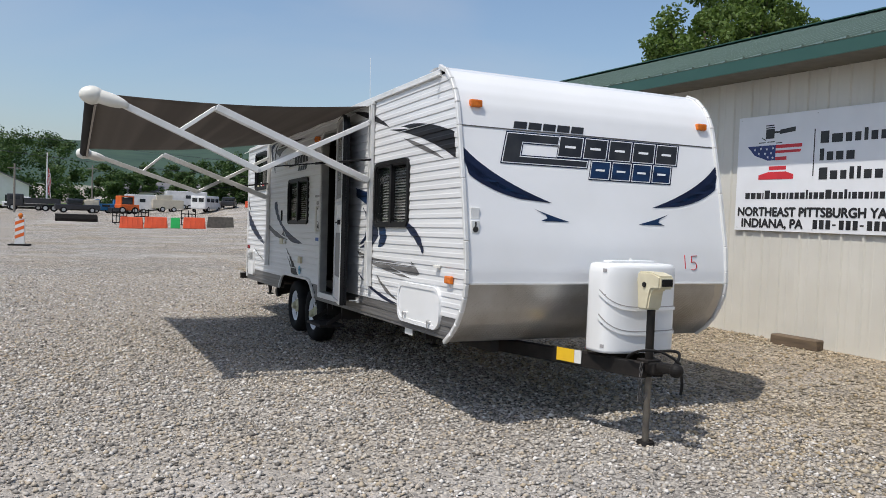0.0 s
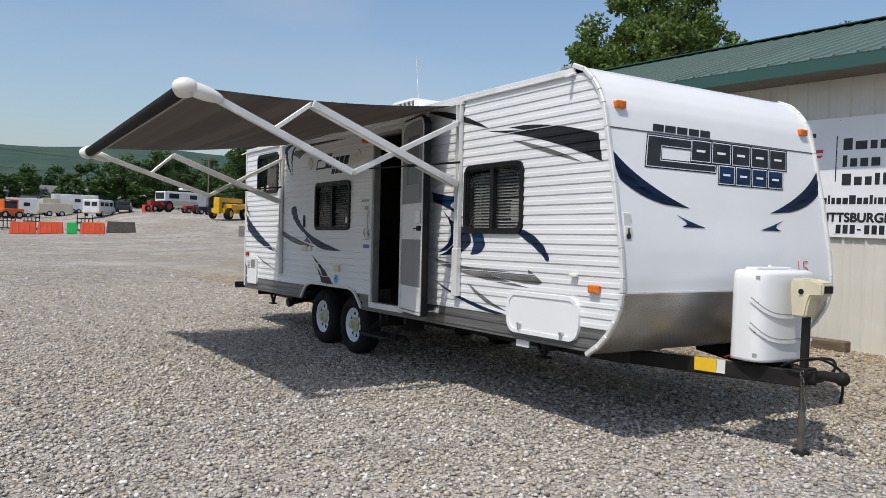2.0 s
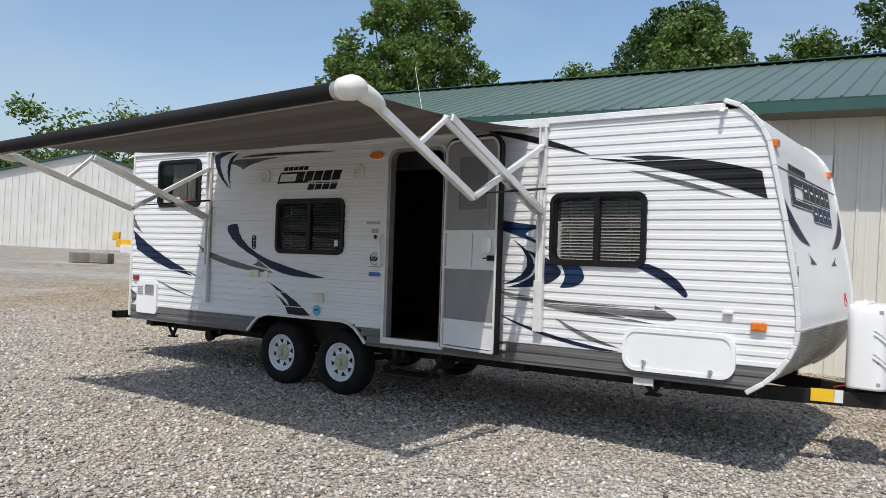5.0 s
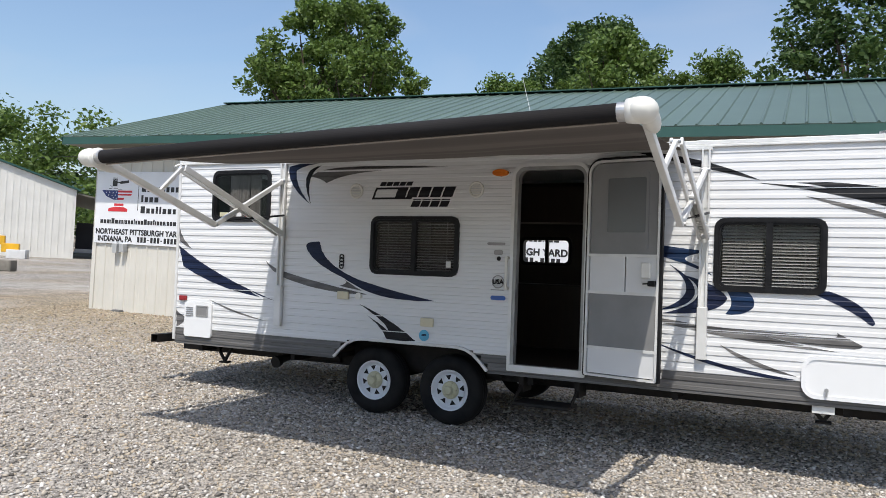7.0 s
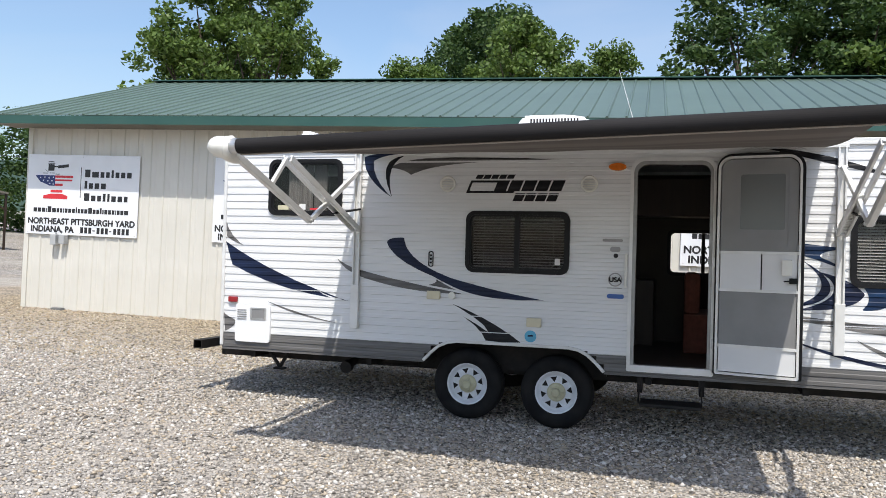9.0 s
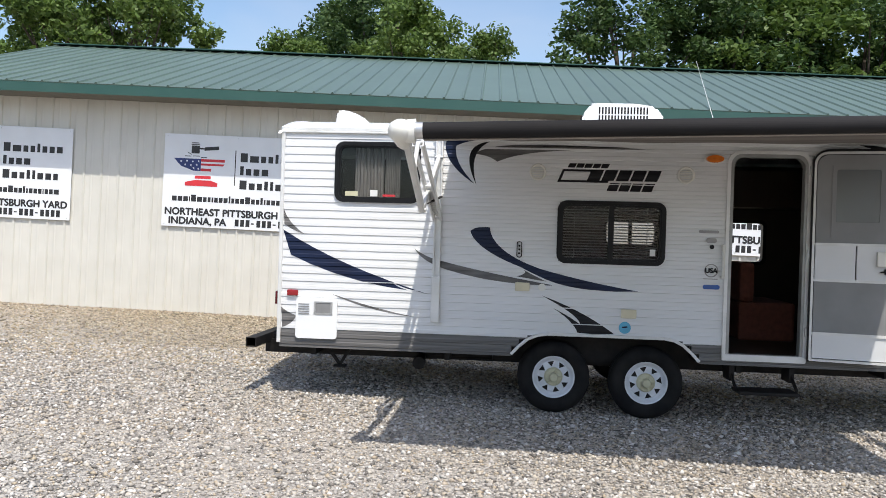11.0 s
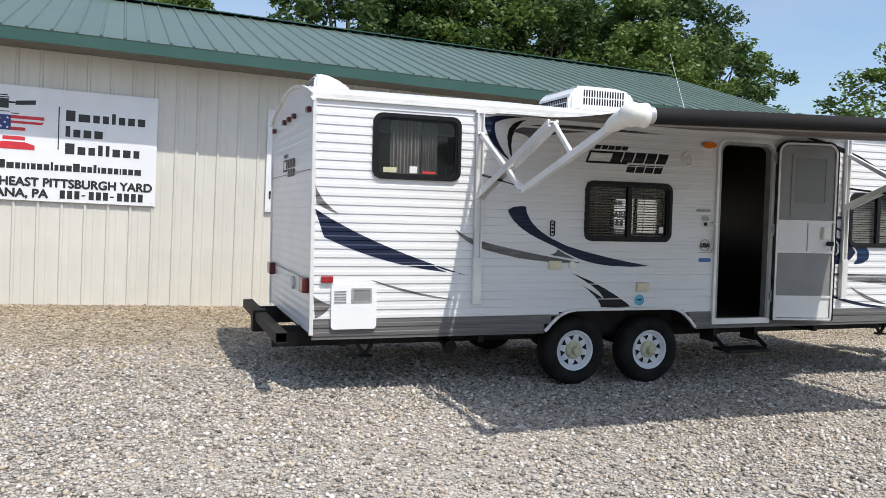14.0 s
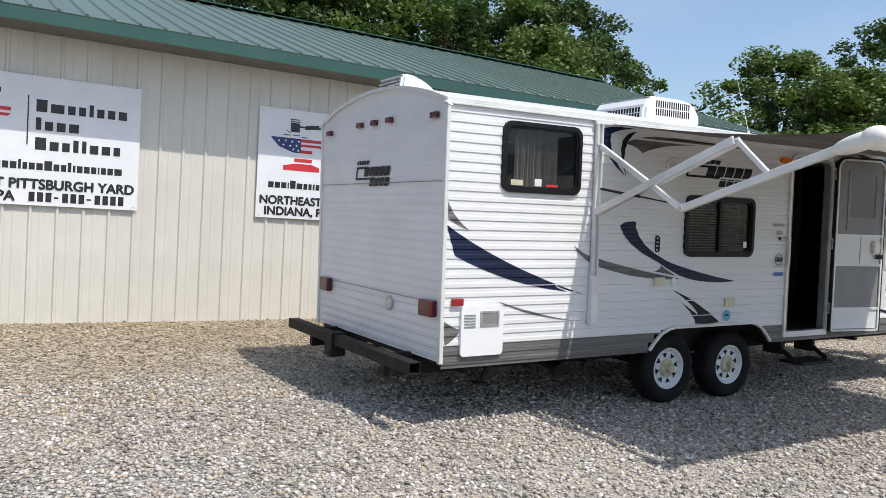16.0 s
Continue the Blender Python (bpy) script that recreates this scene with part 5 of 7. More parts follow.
C_ = WIDTH / 2
for s_ in (1, -1):
    def mir(*segs):
        return curve(*[tuple((C_ + s_ * (p[0] - C_), p[1]) for p in g) for g in segs])
    nose("nose_swoosh", [mir(((0.0, 1.95), (0.22, 1.72), (0.755, 1.548)), ((0.755, 1.548), (0.28, 1.545), (0.0, 1.765)))], M_NAVY, "navy front swoosh")
    nose("nose_streak", [mir(((0.0, 1.87), (0.22, 1.68), (0.60, 1.57)), ((0.60, 1.57), (0.24, 1.62), (0.0, 1.80)))], M_BLUE)
    nose("nose_dart", [mir(((0.585, 1.50), (0.78, 1.43), (1.12, 1.36)), ((1.12, 1.36), (0.9, 1.365), (0.73, 1.405)), ((0.73, 1.405), (0.75, 1.385), (0.78, 1.375)), ((0.78, 1.375), (0.68, 1.385), (0.575, 1.39)), ((0.575, 1.39), (0.68, 1.415), (0.72, 1.44)), ((0.72, 1.44), (0.68, 1.455), (0.585, 1.50)))], M_BLUE)


def on_front_at(lift):
    return lambda y, z: (front_x(z) + lift, y, z)


def mark_row(name, material, x, z, w, h, n, lean, t):
    """Slanted blocks with a dark rim, a thin white line and a slit across each: the maker's mark as plain shapes."""
    for grow, lift, m in ((0.016, 0.004, M_NAVY), (0.007, 0.0055, M_SIGN), (0.0, 0.007, material)):
        bm = bmesh.new()
        for i in range(n):
            a, b = x + i * w - grow, x + (i + 1) * w - 0.03 + grow
            lo, hi = z - grow, z + h + grow
            film_on(bm, [(a, lo), (b, lo), (b + lean * (hi - lo), hi), (a + lean * (hi - lo), hi)], on_front_at(lift), 0.02)
        part(name, bm, m, trailer, "dark slanted block shapes" if m is material else "")
    bm = bmesh.new()
    for i in range(n):
        a = x + i * w + t
        film_on(bm, [(a, z + h * 0.44), (a + w * 0.42, z + h * 0.44), (a + w * 0.42 + lean * h * 0.12, z + h * 0.56), (a + lean * h * 0.12, z + h * 0.56)], on_front_at(0.0085), 0.02)
    part(name, bm, M_SIGN, trailer)


bm = bmesh.new()
block_word(bm, 0.455, 2.118, 0.055, 5, 0.132, 0.3, on_front)
part("maker_mark", bm, M_INK, trailer, "dark slanted block shapes")
for grow, lift, m in ((0.016, 0.004, M_NAVY), (0.007, 0.0055, M_SIGN), (0.0, 0.007, M_INK)):
    bm = bmesh.new()
    for a, b, c, d in ((0.335, 1.85, 0.475, 2.075), (0.475, 1.85, 1.10, 1.895), (0.475, 2.015, 0.80, 2.075)):
        a, b, c, d = a - grow, b - grow, c + grow, d + grow
        film_on(bm, [(a + 0.3 * (b - 1.85), b), (c + 0.3 * (b - 1.85), b), (c + 0.3 * (d - 1.85), d), (a + 0.3 * (d - 1.85), d)], on_front_at(lift - 0.0006), 0.02)
    part("maker_mark", bm, m, trailer)
mark_row("maker_mark", M_INK, 0.84, 1.925, 0.242, 0.155, 5, 0.28, 0.07)
mark_row("maker_mark", M_BLUE, 1.125, 1.765, 0.208, 0.135, 4, 0.28, 0.06)
# hand-drawn lot numeral in thin red crayon strokes
for stroke in (((2.035, 1.165), (2.041, 1.05)),
               ((2.165, 1.162), (2.108, 1.158), (2.106, 1.105), (2.135, 1.112), (2.162, 1.090), (2.158, 1.058), (2.130, 1.042), (2.100, 1.050))):
    bm = bmesh.new()
    for a, b in zip(stroke, stroke[1:]):
        beam(bm, (front_x(a[1]) + 0.002, a[0], a[1]), (front_x(b[1]) + 0.002, b[0], b[1]), 0.007, 0.003)
    part("numeral", bm, M_SRED, trailer, "thin red hand-drawn numeral")
for y, z, m in ((0.14, 2.28, M_AMBER), (WIDTH - 0.125, 2.28, M_AMBER)):
    bm = bmesh.new()
    box(bm, (front_x(z) - 0.01, y - 0.05, z - 0.028), (front_x(z) + 0.035, y + 0.05, z + 0.028), 0.012)
    part("marker_light", bm, m, trailer, "amber front marker light")
bm = bmesh.new()
box(bm, (front_x(1.45) - 0.008, 0.04, 1.405), (front_x(1.45) + 0.010, 0.11, 1.49), 0.002, 1)
part("label_plate", bm, M_PAPER, trailer)
bm = bmesh.new()
box(bm, (front_x(1.345) - 0.008, 0.04, 1.30), (front_x(1.345) + 0.010, 0.105, 1.392), 0.002, 1)
lp = part("label_plate", bm, M_PAPER, trailer)
bm = bmesh.new()
rod(bm, (front_x(1.345) + 0.004, 0.072, 1.328), (front_x(1.345) + 0.013, 0.072, 1.328), 0.022, seg=16)
box(bm, (front_x(1.345) + 0.003, 0.066, 1.346), (front_x(1.345) + 0.013, 0.078, 1.384))
part("print", bm, M_INK, lp)

# ---- rear lights, maker mark, bumper ----
for y, z in ((0.17, 2.45), (0.95, 2.475), (1.25, 2.475), (1.55, 2.475), (2.27, 2.45)):
    bm = bmesh.new()
    box(bm, (-0.03, y - 0.05, z - 0.025), (0.008, y + 0.05, z + 0.025), 0.01)
    part("clearance_light", bm, M_MAROON, trailer, "small red clearance light")
for y in (0.16, 2.23):
    bm = bmesh.new()
    box(bm, (-0.055, y - 0.10, 0.875), (0.008, y + 0.10, 1.005), 0.014)
    part("tail_light", bm, M_MAROON, trailer, "dark red rectangular tail light")
bm = bmesh.new()
lathe(bm, [(0.062, 0.004), (0.062, -0.01), (0.05, -0.016), (0.035, -0.010), (0.0, -0.010)], (0, 0.86, 0.90), "x", 24)
part("spare_inlet", bm, M_MILL, trailer)


def on_rear(y, z):
    return (0.004 - 0.002, WIDTH - y, z)


bm = bmesh.new()
block_word(bm, 0.87, 2.11, 0.035, 5, 0.05, 0.3, on_rear)
big_c(bm, 0.84, 1.97, 0.38, 0.12, 0.2, on_rear, 0.02)
block_word(bm, 1.02, 2.0, 0.085, 5, 0.105, 0.2, on_rear)
block_word(bm, 1.14, 1.91, 0.075, 4, 0.10, 0.2, on_rear)
part("maker_mark", bm, M_BLACK, trailer)
bm = bmesh.new()
box(bm, (-0.001, 0.03, 1.935), (0.010, WIDTH - 0.03, 1.940))
box(bm, (-0.004, 0.3, 0.985), (0.006, WIDTH - 0.1, 0.99))
part("seam_trim", bm, M_DGREY, trailer)
bm = bmesh.new()
ring = [(-0.29, 0.47), (-0.19, 0.47), (-0.19, 0.56), (-0.29, 0.56)]
inner = [(-0.284, 0.476), (-0.196, 0.476), (-0.196, 0.554), (-0.284, 0.554)]
vs = [[bm.verts.new((p[0], y, p[1])) for p in pts] for pts, y in ((inner, -0.06), (ring, -0.06), (ring, WIDTH + 0.06), (inner, WIDTH + 0.06))]
for a, b in zip(vs, vs[1:] + vs[:1]):
    for i in range(4):
        bm.faces.new((a[i], a[(i + 1) % 4], b[(i + 1) % 4], b[i]))
bumper = part("rear_bumper", bm, M_STEEL, trailer, "black square-tube rear bumper")
bm = bmesh.new()
box(bm, (-0.315, 1.36, 0.36), (-0.175, 1.52, 0.575), 0.006, 1)
box(bm, (-0.32, 1.39, 0.36), (-0.22, 1.50, 0.42))
part("receiver", bm, M_STEEL, bumper)
for y in (0.46, 1.96):
    bm = bmesh.new()
    box(bm, (-0.20, y, 0.47), (0.2, y + 0.06, 0.54))
    part("bumper_arm", bm, M_STEEL, bumper)

# waste outlet, stabiliser jacks and entry step
bm = bmesh.new()
rod(bm, (1.35, 0.42, 0.40), (2.05, 0.42, 0.42), 0.045, seg=14)
rod(bm, (1.35, 0.42, 0.40), (1.35, 0.20, 0.36), 0.045, seg=14)
rod(bm, (1.35, 0.22, 0.36), (1.35, 0.16, 0.35), 0.062, seg=14)
beam(bm, (1.48, 0.42, 0.41), (1.48, 0.42, 0.54), 0.02, 0.05)
part("waste_outlet", bm, M_STEEL, trailer, "black plastic waste outlet pipe")
for x in (0.40, 6.6):
    for y in (0.25, WIDTH - 0.25):
        bm = bmesh.new()
        z0 = 0.29 if x < 3 else 0.33
        beam(bm, (x, y, 0.50), (x + 0.16, y, z0), 0.03, 0.03)
        beam(bm, (x + 0.28, y, 0.50), (x + 0.16, y, z0), 0.03, 0.03)
        box(bm, (x + 0.10, y - 0.04, z0 - 0.02), (x + 0.22, y + 0.04, z0), 0.004, 1)
        part("stabiliser_jack", bm, M_STEEL, trailer)
bm = bmesh.new()
box(bm, (4.26, -0.18, 0.245), (4.78, 0.10, 0.275), 0.01)
step = part("entry_step", bm, M_STEEL, trailer, "black folding entry step")
for x in (4.23, 4.76):
    bm = bmesh.new()
    box(bm, (x, 0.06, 0.33), (x + 0.045, 0.28, 0.52))
    beam(bm, (x + 0.02, 0.10, 0.40), (x + 0.02, -0.10, 0.28), 0.012, 0.05)
    part("step_bracket", bm, M_STEEL, step)

# ---- awning ----
TF, TRR = loc(5.72, -2.47, 2.478), loc(1.55, -2.47, 2.258)
RAILF, RAILR = 5.848, 1.512
bm = bmesh.new()
nx_, ny_ = 24, 14
grid = []
for i in range(nx_ + 1):
    u = i / nx_
    x = RAILR + 0.14 + (RAILF - 0.28 - RAILR) * u
    tube = TRR.lerp(TF, (x - TRR.x) / (TF.x - TRR.x))
    row = []
    for j in range(ny_ + 1):
        v = j / ny_
        sag = -0.05 * math.sin(math.pi * v) - 0.02 * math.sin(math.pi * u) * math.sin(math.pi * v)
        row.append(bm.verts.new((x, -0.03 + (tube.y + 0.04) * v, (2.505 + (tube.z + 0.045 - 2.505) * v) + sag + 0.006 * math.sin(u * 23 + v * 5) * (1 - v))))
    grid.append(row)
for a, b in zip(grid, grid[1:]):
    for j in range(ny_):
        bm.faces.new((a[j], b[j], b[j + 1], a[j + 1]))
awning = part("awning", bm, M_FABRIC, trailer, "rolled-out dark grey-brown striped awning fabric", smooth=True)
so = awning.modifiers.new("thick", "SOLIDIFY")
so.thickness = 0.004
ax = (TF - TRR).normalized()
bm = bmesh.new()
rod(bm, TRR + ax * 0.03, TF - ax * 0.03, 0.052, seg=28)
part("roller_tube", bm, mat("rolled_fabric", (0.022, 0.021, 0.022), (0.013, 0.012, 0.012), 0.8, 0, 2, 5, 0.04, 60, spec=0.15, stretch=(0.3, 3, 3)), awning, "fabric rolled on the tube", smooth=False)
for end, d in ((TRR, 1), (TF, -1)):
    bm = bmesh.new()
    rod(bm, end - ax * 0.03 * d, end + ax * 0.05 * d, 0.055, seg=24)
    part("tube_end", bm, M_MILL, awning)
bm = bmesh.new()
a_, b_ = TRR + Vector((0.05, 0.03, -0.053)), TF + Vector((-0.05, 0.03, -0.053))
beam(bm, a_, b_, 0.02, 0.012)
part("fabric_hem", bm, mat("hem", (0.30, 0.27, 0.24)), awning)


def cap_shape(bm, c, d):
    """Rounded plastic motor housing, long axis along d, swept back towards the arm."""
    m = Matrix.Translation(c)
    bmesh.ops.create_uvsphere(bm, u_segments=20, v_segments=12, radius=1, matrix=m @ Matrix.Diagonal((0.085, 0.10, 0.075, 1)))
    bmesh.ops.create_uvsphere(bm, u_segments=20, v_segments=12, radius=1, matrix=m @ Matrix.Translation((0.015 * d, 0.10, -0.02)) @ Matrix.Rotation(radians(-14), 4, "X") @ Matrix.Diagonal((0.055, 0.19, 0.058, 1)))
    bmesh.ops.create_cone(bm, cap_ends=True, segments=24, radius1=0.068, radius2=0.078, depth=0.08, matrix=m @ Matrix.Translation((-0.05 * d, 0, 0)) @ Matrix.Rotation(radians(90), 4, "Y"))


for end, d in ((TF, 1), (TRR, -1)):
    bm = bmesh.new()
    cap_shape(bm, end + ax * 0.09 * d, d)
    part("end_cap", bm, M_PLASTIC, awning, "rounded ivory awning end cap", smooth=True)


def arm_set(x, foot, brk, elbow, top, tip):
    x_ = x
    bm = bmesh.new()
    box(bm, (x_ - 0.035, -0.05, 0.78), (x_ - 0.02, -0.012, 2.50), 0.002, 1)
    box(bm, (x_ + 0.02, -0.05, 0.78), (x_ + 0.035, -0.012, 2.50), 0.002, 1)
    box(bm, (x_ - 0.035, -0.022, 0.78), (x_ + 0.035, -0.012, 2.50))
    for z in (1.02, 1.58, 2.02, 2.30):
        rod(bm, (x_, -0.03, z), (x_, -0.016, z), 0.008, seg=8)
    part("wall_rail", bm, M_ALU, awning, "white aluminium awning wall rail")
    bm = bmesh.new()
    box(bm, (x_ - 0.04, -0.062, 0.77), (x_ + 0.04, -0.01, 1.20), 0.004, 1)
    part("rail_cover", bm, M_ALU, awning)
    for name, p, q, w, h in (("lower_arm", foot, top, 0.05, 0.06), ("cross_arm", brk, elbow, 0.035, 0.045), ("outer_arm", elbow, tip, 0.045, 0.055), ("short_link", top, elbow.lerp(tip, 0.56), 0.03, 0.035)):
        bm = bmesh.new()
        if name != "lower_arm":
            beam(bm, p, q, w, h)
        else:
            for e in (-0.034, 0.034):
                beam(bm, p + Vector((e, 0, 0)), q + Vector((e, 0, 0)), 0.022, h)
            dirn = (q - p).normalized()
            beam(bm, p + dirn * 0.02 + Vector((0, 0, 0.03)), p + dirn * 0.55 + Vector((0, 0, 0.03)), 0.06, 0.012)
            for k in range(6):
                c = p + dirn * (0.08 + 0.05 * k)
                rod(bm, c + Vector((-0.05, 0, 0)), c + Vector((0.05, 0, 0)), 0.006, seg=6)
        part(name, bm, M_ALU, awning)
    for p in (foot, brk, elbow, top, foot.lerp(top, 0.47)):
        bm = bmesh.new()
        rod(bm, p + Vector((-0.035, 0, 0)), p + Vector((0.035, 0, 0)), 0.014, seg=10)
        part("pivot_bolt", bm, M_MILL, awning)
    bm = bmesh.new()
    g0 = Vector((x_ + 0.03, -0.04, foot.z + 0.20))
    g1 = brk.lerp(elbow, 0.93)
    rod(bm, g0, g0.lerp(g1, 0.55), 0.011, seg=10)
    rod(bm, g0.lerp(g1, 0.5), g1, 0.006, seg=8)
    part("gas_strut", bm, M_FRAME, awning, "black gas strut")


arm_set(RAILR, Vector((RAILR, -0.06, 1.745)), Vector((RAILR, -0.05, 2.31)), loc(1.44, -1.01, 1.815), loc(1.44, -1.475, 2.30), loc(1.47, -2.33, 2.235))
arm_set(RAILF, Vector((RAILF, -0.06, 1.775)), Vector((RAILF, -0.05, 2.33)), loc(5.80, -1.09, 1.945), loc(5.81, -1.48, 2.47), loc(5.79, -2.33, 2.47))
bm = bmesh.new()
box(bm, (RAILR - 0.05, -0.045, 2.495), (RAILF + 0.05, -0.012, 2.52), 0.003, 1)
part("awning_rail", bm, M_ALU, awning)

# ---- tongue: drawbar, coupler, gas bottle cover, jack ----
def W(x, y, z):
    return loc(x, y, z)


TC = 1.17

bm = bmesh.new()
for s_ in (1, -1):
    a, b = W(7.0, C_ - s_ * 0.64, 0.54), W(8.52, TC - s_ * 0.06, 0.55)
    beam(bm, a, b, 0.07, 0.11)
box(bm, tuple(W(8.02, C_ - 0.30, 0.52)), tuple(W(8.09, C_ + 0.26, 0.60)))
drawbar = part("drawbar", bm, M_STEEL, trailer, "black A-frame drawbar")
bm = bmesh.new()
c = W(8.55, TC, 0.565)
box(bm, (c.x - 0.10, TC - 0.06, c.z - 0.035), (c.x + 0.06, TC + 0.06, c.z + 0.045), 0.015)
box(bm, (c.x + 0.04, TC - 0.042, c.z - 0.01), (c.x + 0.22, TC + 0.042, c.z + 0.055), 0.025)
bmesh.ops.create_uvsphere(bm, u_segments=16, v_segments=10, radius=0.05, matrix=Matrix.Translation((c.x + 0.22, TC, c.z + 0.02)))
part("coupler", bm, M_STEEL, drawbar)
p0, p1 = W(7.80, 0.868, 0.565), W(8.02, 0.942, 0.565)
off = Vector((0.0135, -0.0405, 0))
bm = bmesh.new()
beam(bm, p0 + off, p0.lerp(p1, 0.72) + off, 0.006, 0.10, 0)
part("tag", bm, M_YELLOW, drawbar, "yellow reflective tag")
bm = bmesh.new()
beam(bm, p0.lerp(p1, 0.73) + off, p1 + off, 0.006, 0.10, 0)
part("tag", bm, M_PAPER, drawbar)
# cables
for k, (pts, r, m) in enumerate(((((8.35, 1.30, 0.66), (8.47, 1.42, 0.70), (8.56, 1.36, 0.64), (8.52, 1.28, 0.55), (8.42, 1.22, 0.60)), 0.011, M_RUBBER), (((8.3, 1.10, 0.62), (8.45, 1.02, 0.70), (8.58, 1.20, 0.72), (8.63, 1.30, 0.62)), 0.009, M_RUBBER),
                                 (((7.86, 1.05, 0.62), (7.95, 1.0, 0.66), (8.0, 1.1, 0.63), (8.05, 1.2, 0.65)), 0.006, M_SRED), (((8.62, 1.30, 0.60), (8.64, 1.33, 0.50), (8.60, 1.34, 0.40)), 0.010, M_RUBBER))):
    cu = bpy.data.curves.new("cable", "CURVE")
    cu.dimensions, cu.bevel_depth, cu.bevel_resolution = "3D", r, 2
    sp = cu.splines.new("NURBS")
    sp.points.add(len(pts) - 1)
    for q, co in zip(sp.points, pts):
        q.co = (*W(co[0] + 0.09, co[1] - 0.05, co[2]), 1)
    sp.use_endpoint_u, sp.order_u = True, 3
    ob = new("cable", cu)
    cu.materials.append(m)
    me = bpy.data.meshes.new_from_object(ob)
    bpy.data.objects.remove(ob)
    ob = new("cable", me)
    ob.parent = drawbar
# safety chain
bm = bmesh.new()
for i in range(15):
    t = i / 14
    c = W(8.55 + 0.05 * math.sin(t * 3.1), 1.05 - 0.05 * math.sin(t * 3) + 0.18 * max(0, t - 0.7), 0.60 - 0.24 * math.sin(t * math.pi * 0.62))
    rot = Matrix.Rotation(radians(90 * (i % 2)), 4, "Z") @ Matrix.Rotation(radians(70), 4, "X")
    for k in range(10):
        a0, a1 = 2 * math.pi * k / 10, 2 * math.pi * (k + 1) / 10
        p, q = (c + rot @ Vector((0.011 * math.cos(a), 0.02 * math.sin(a), 0)) for a in (a0, a1))
        rod(bm, p, q, 0.0035, seg=5)
part("safety_chain", bm, mat("dull_chain", (0.16, 0.155, 0.15), (0.08, 0.075, 0.07), 0.5, 0.8, 20), drawbar)

CY = 1.235
# gas bottle cover: white moulded shell with swept grooves
bm = bmesh.new()
z0, z1 = 0.64, 1.29
N = 34
levels = [0.64, 0.66, 0.80, 0.806, 0.83, 0.836, 0.93, 1.0, 1.06, 1.14, 1.22, 1.262, 1.283, 1.292]
rows = []
for zi, z in enumerate(levels):
    shrink = 1.0 if z < 1.25 else (0.985, 0.955, 0.86)[levels.index(z) - 11]
    row = []
    for k in range(N * 2):
        a = 2 * math.pi * k / (N * 2)
        ca, sa = math.cos(a), math.sin(a)
        ex = 0.45
        px = 0.155 * math.copysign(abs(ca) ** ex, ca)
        py = 0.335 * math.copysign(abs(sa) ** 0.5, sa)
        waist = 0.02 * (1 - (py / 0.335) ** 2) if ca > 0 else 0
        row.append(bm.verts.new(W(8.17 + (px + waist) * shrink, CY + py * shrink, z)))
    rows.append(row)
for a, b in zip(rows, rows[1:]):
    for k in range(N * 2):
        bm.faces.new((a[k], a[(k + 1) % (N * 2)], b[(k + 1) % (N * 2)], b[k]))
bm.faces.new(rows[-1])
bm.faces.new(rows[0][::-1])
cover = part("gas_bottle_cover", bm, M_CAP, trailer, "white moulded twin gas bottle cover", smooth=True)


def cover_pt(s, z, out):
    """A place on the cover: s runs round its front from the door side (0) to the far side (1)."""
    a = radians(-84 + 168 * s)
    ca, sa = math.cos(a), math.sin(a)
    py = 0.335 * math.copysign(abs(sa) ** 0.5, sa)
    return W(8.17 + 0.155 * ca ** 0.45 + 0.02 * (1 - (py / 0.335) ** 2) + out, CY + py - out * (0.9 if s < 0.12 else 0), z)


for base in (0.98, 0.80):
    for dz, m, w_ in ((0.0, M_SGREY, 0.007), (-0.02, M_CAP, 0.02)):
        bm = bmesh.new()
        pts = [cover_pt(i / 40, base + dz + 0.12 * max(0.0, 1 - i / 20) ** 1.6, 0.001) for i in range(41)]
        for p, q in zip(pts, pts[1:]):
            beam(bm, p, q, w_, w_, 0)
        part("groove", bm, m, cover)
for z in (1.245, 1.06, 0.86, 0.69):
    bm = bmesh.new()
    beam(bm, cover_pt(0.05, z, 0.001), cover_pt(0.12, z, 0.001), 0.008, 0.024, 0)
    part("vent_pocket", bm, M_SGREY, cover)
bm = bmesh.new()
beam(bm, W(8.11, CY - 0.19, 1.30), W(8.11, CY + 0.22, 1.30), 0.10, 0.02)
rod(bm, W(8.11, CY + 0.03, 1.30), W(8.11, CY + 0.03, 1.325), 0.012, seg=10)
part("lid_strip", bm, M_CAP, cover)

JX, JY = 8.49, 1.165
bm = bmesh.new()
rod(bm, W(JX, JY, 0.50), W(JX, JY, 0.98), 0.03, seg=18)
box(bm, tuple(W(JX - 0.06, JY - 0.06, 0.60)), tuple(W(JX + 0.06, JY + 0.06, 0.625)), 0.004, 1)
jack = part("tongue_jack", bm, M_STEEL, trailer, "electric tongue jack with cream head")
bm = bmesh.new()
rod(bm, W(JX, JY, 0.03), W(JX, JY, 0.52), 0.024, seg=18)
part("inner_leg", bm, mat("worn_steel", (0.13, 0.12, 0.11), (0.22, 0.2, 0.17), 0.45, 0.7, 14, 6), jack)
bm = bmesh.new()
rod(bm, W(JX, JY, 0.0), W(JX, JY, 0.03), 0.07, 0.06, seg=20)
part("foot_plate", bm, M_STEEL, jack)
bm = bmesh.new()
c = W(JX, JY, 0)
pts = [(-0.055, 0.98), (0.05, 0.98), (0.075, 1.10), (0.09, 1.13), (0.175, 1.135), (0.18, 1.225), (0.09, 1.25), (-0.06, 1.252), (-0.075, 1.20), (-0.065, 1.10)]
dz = c.z
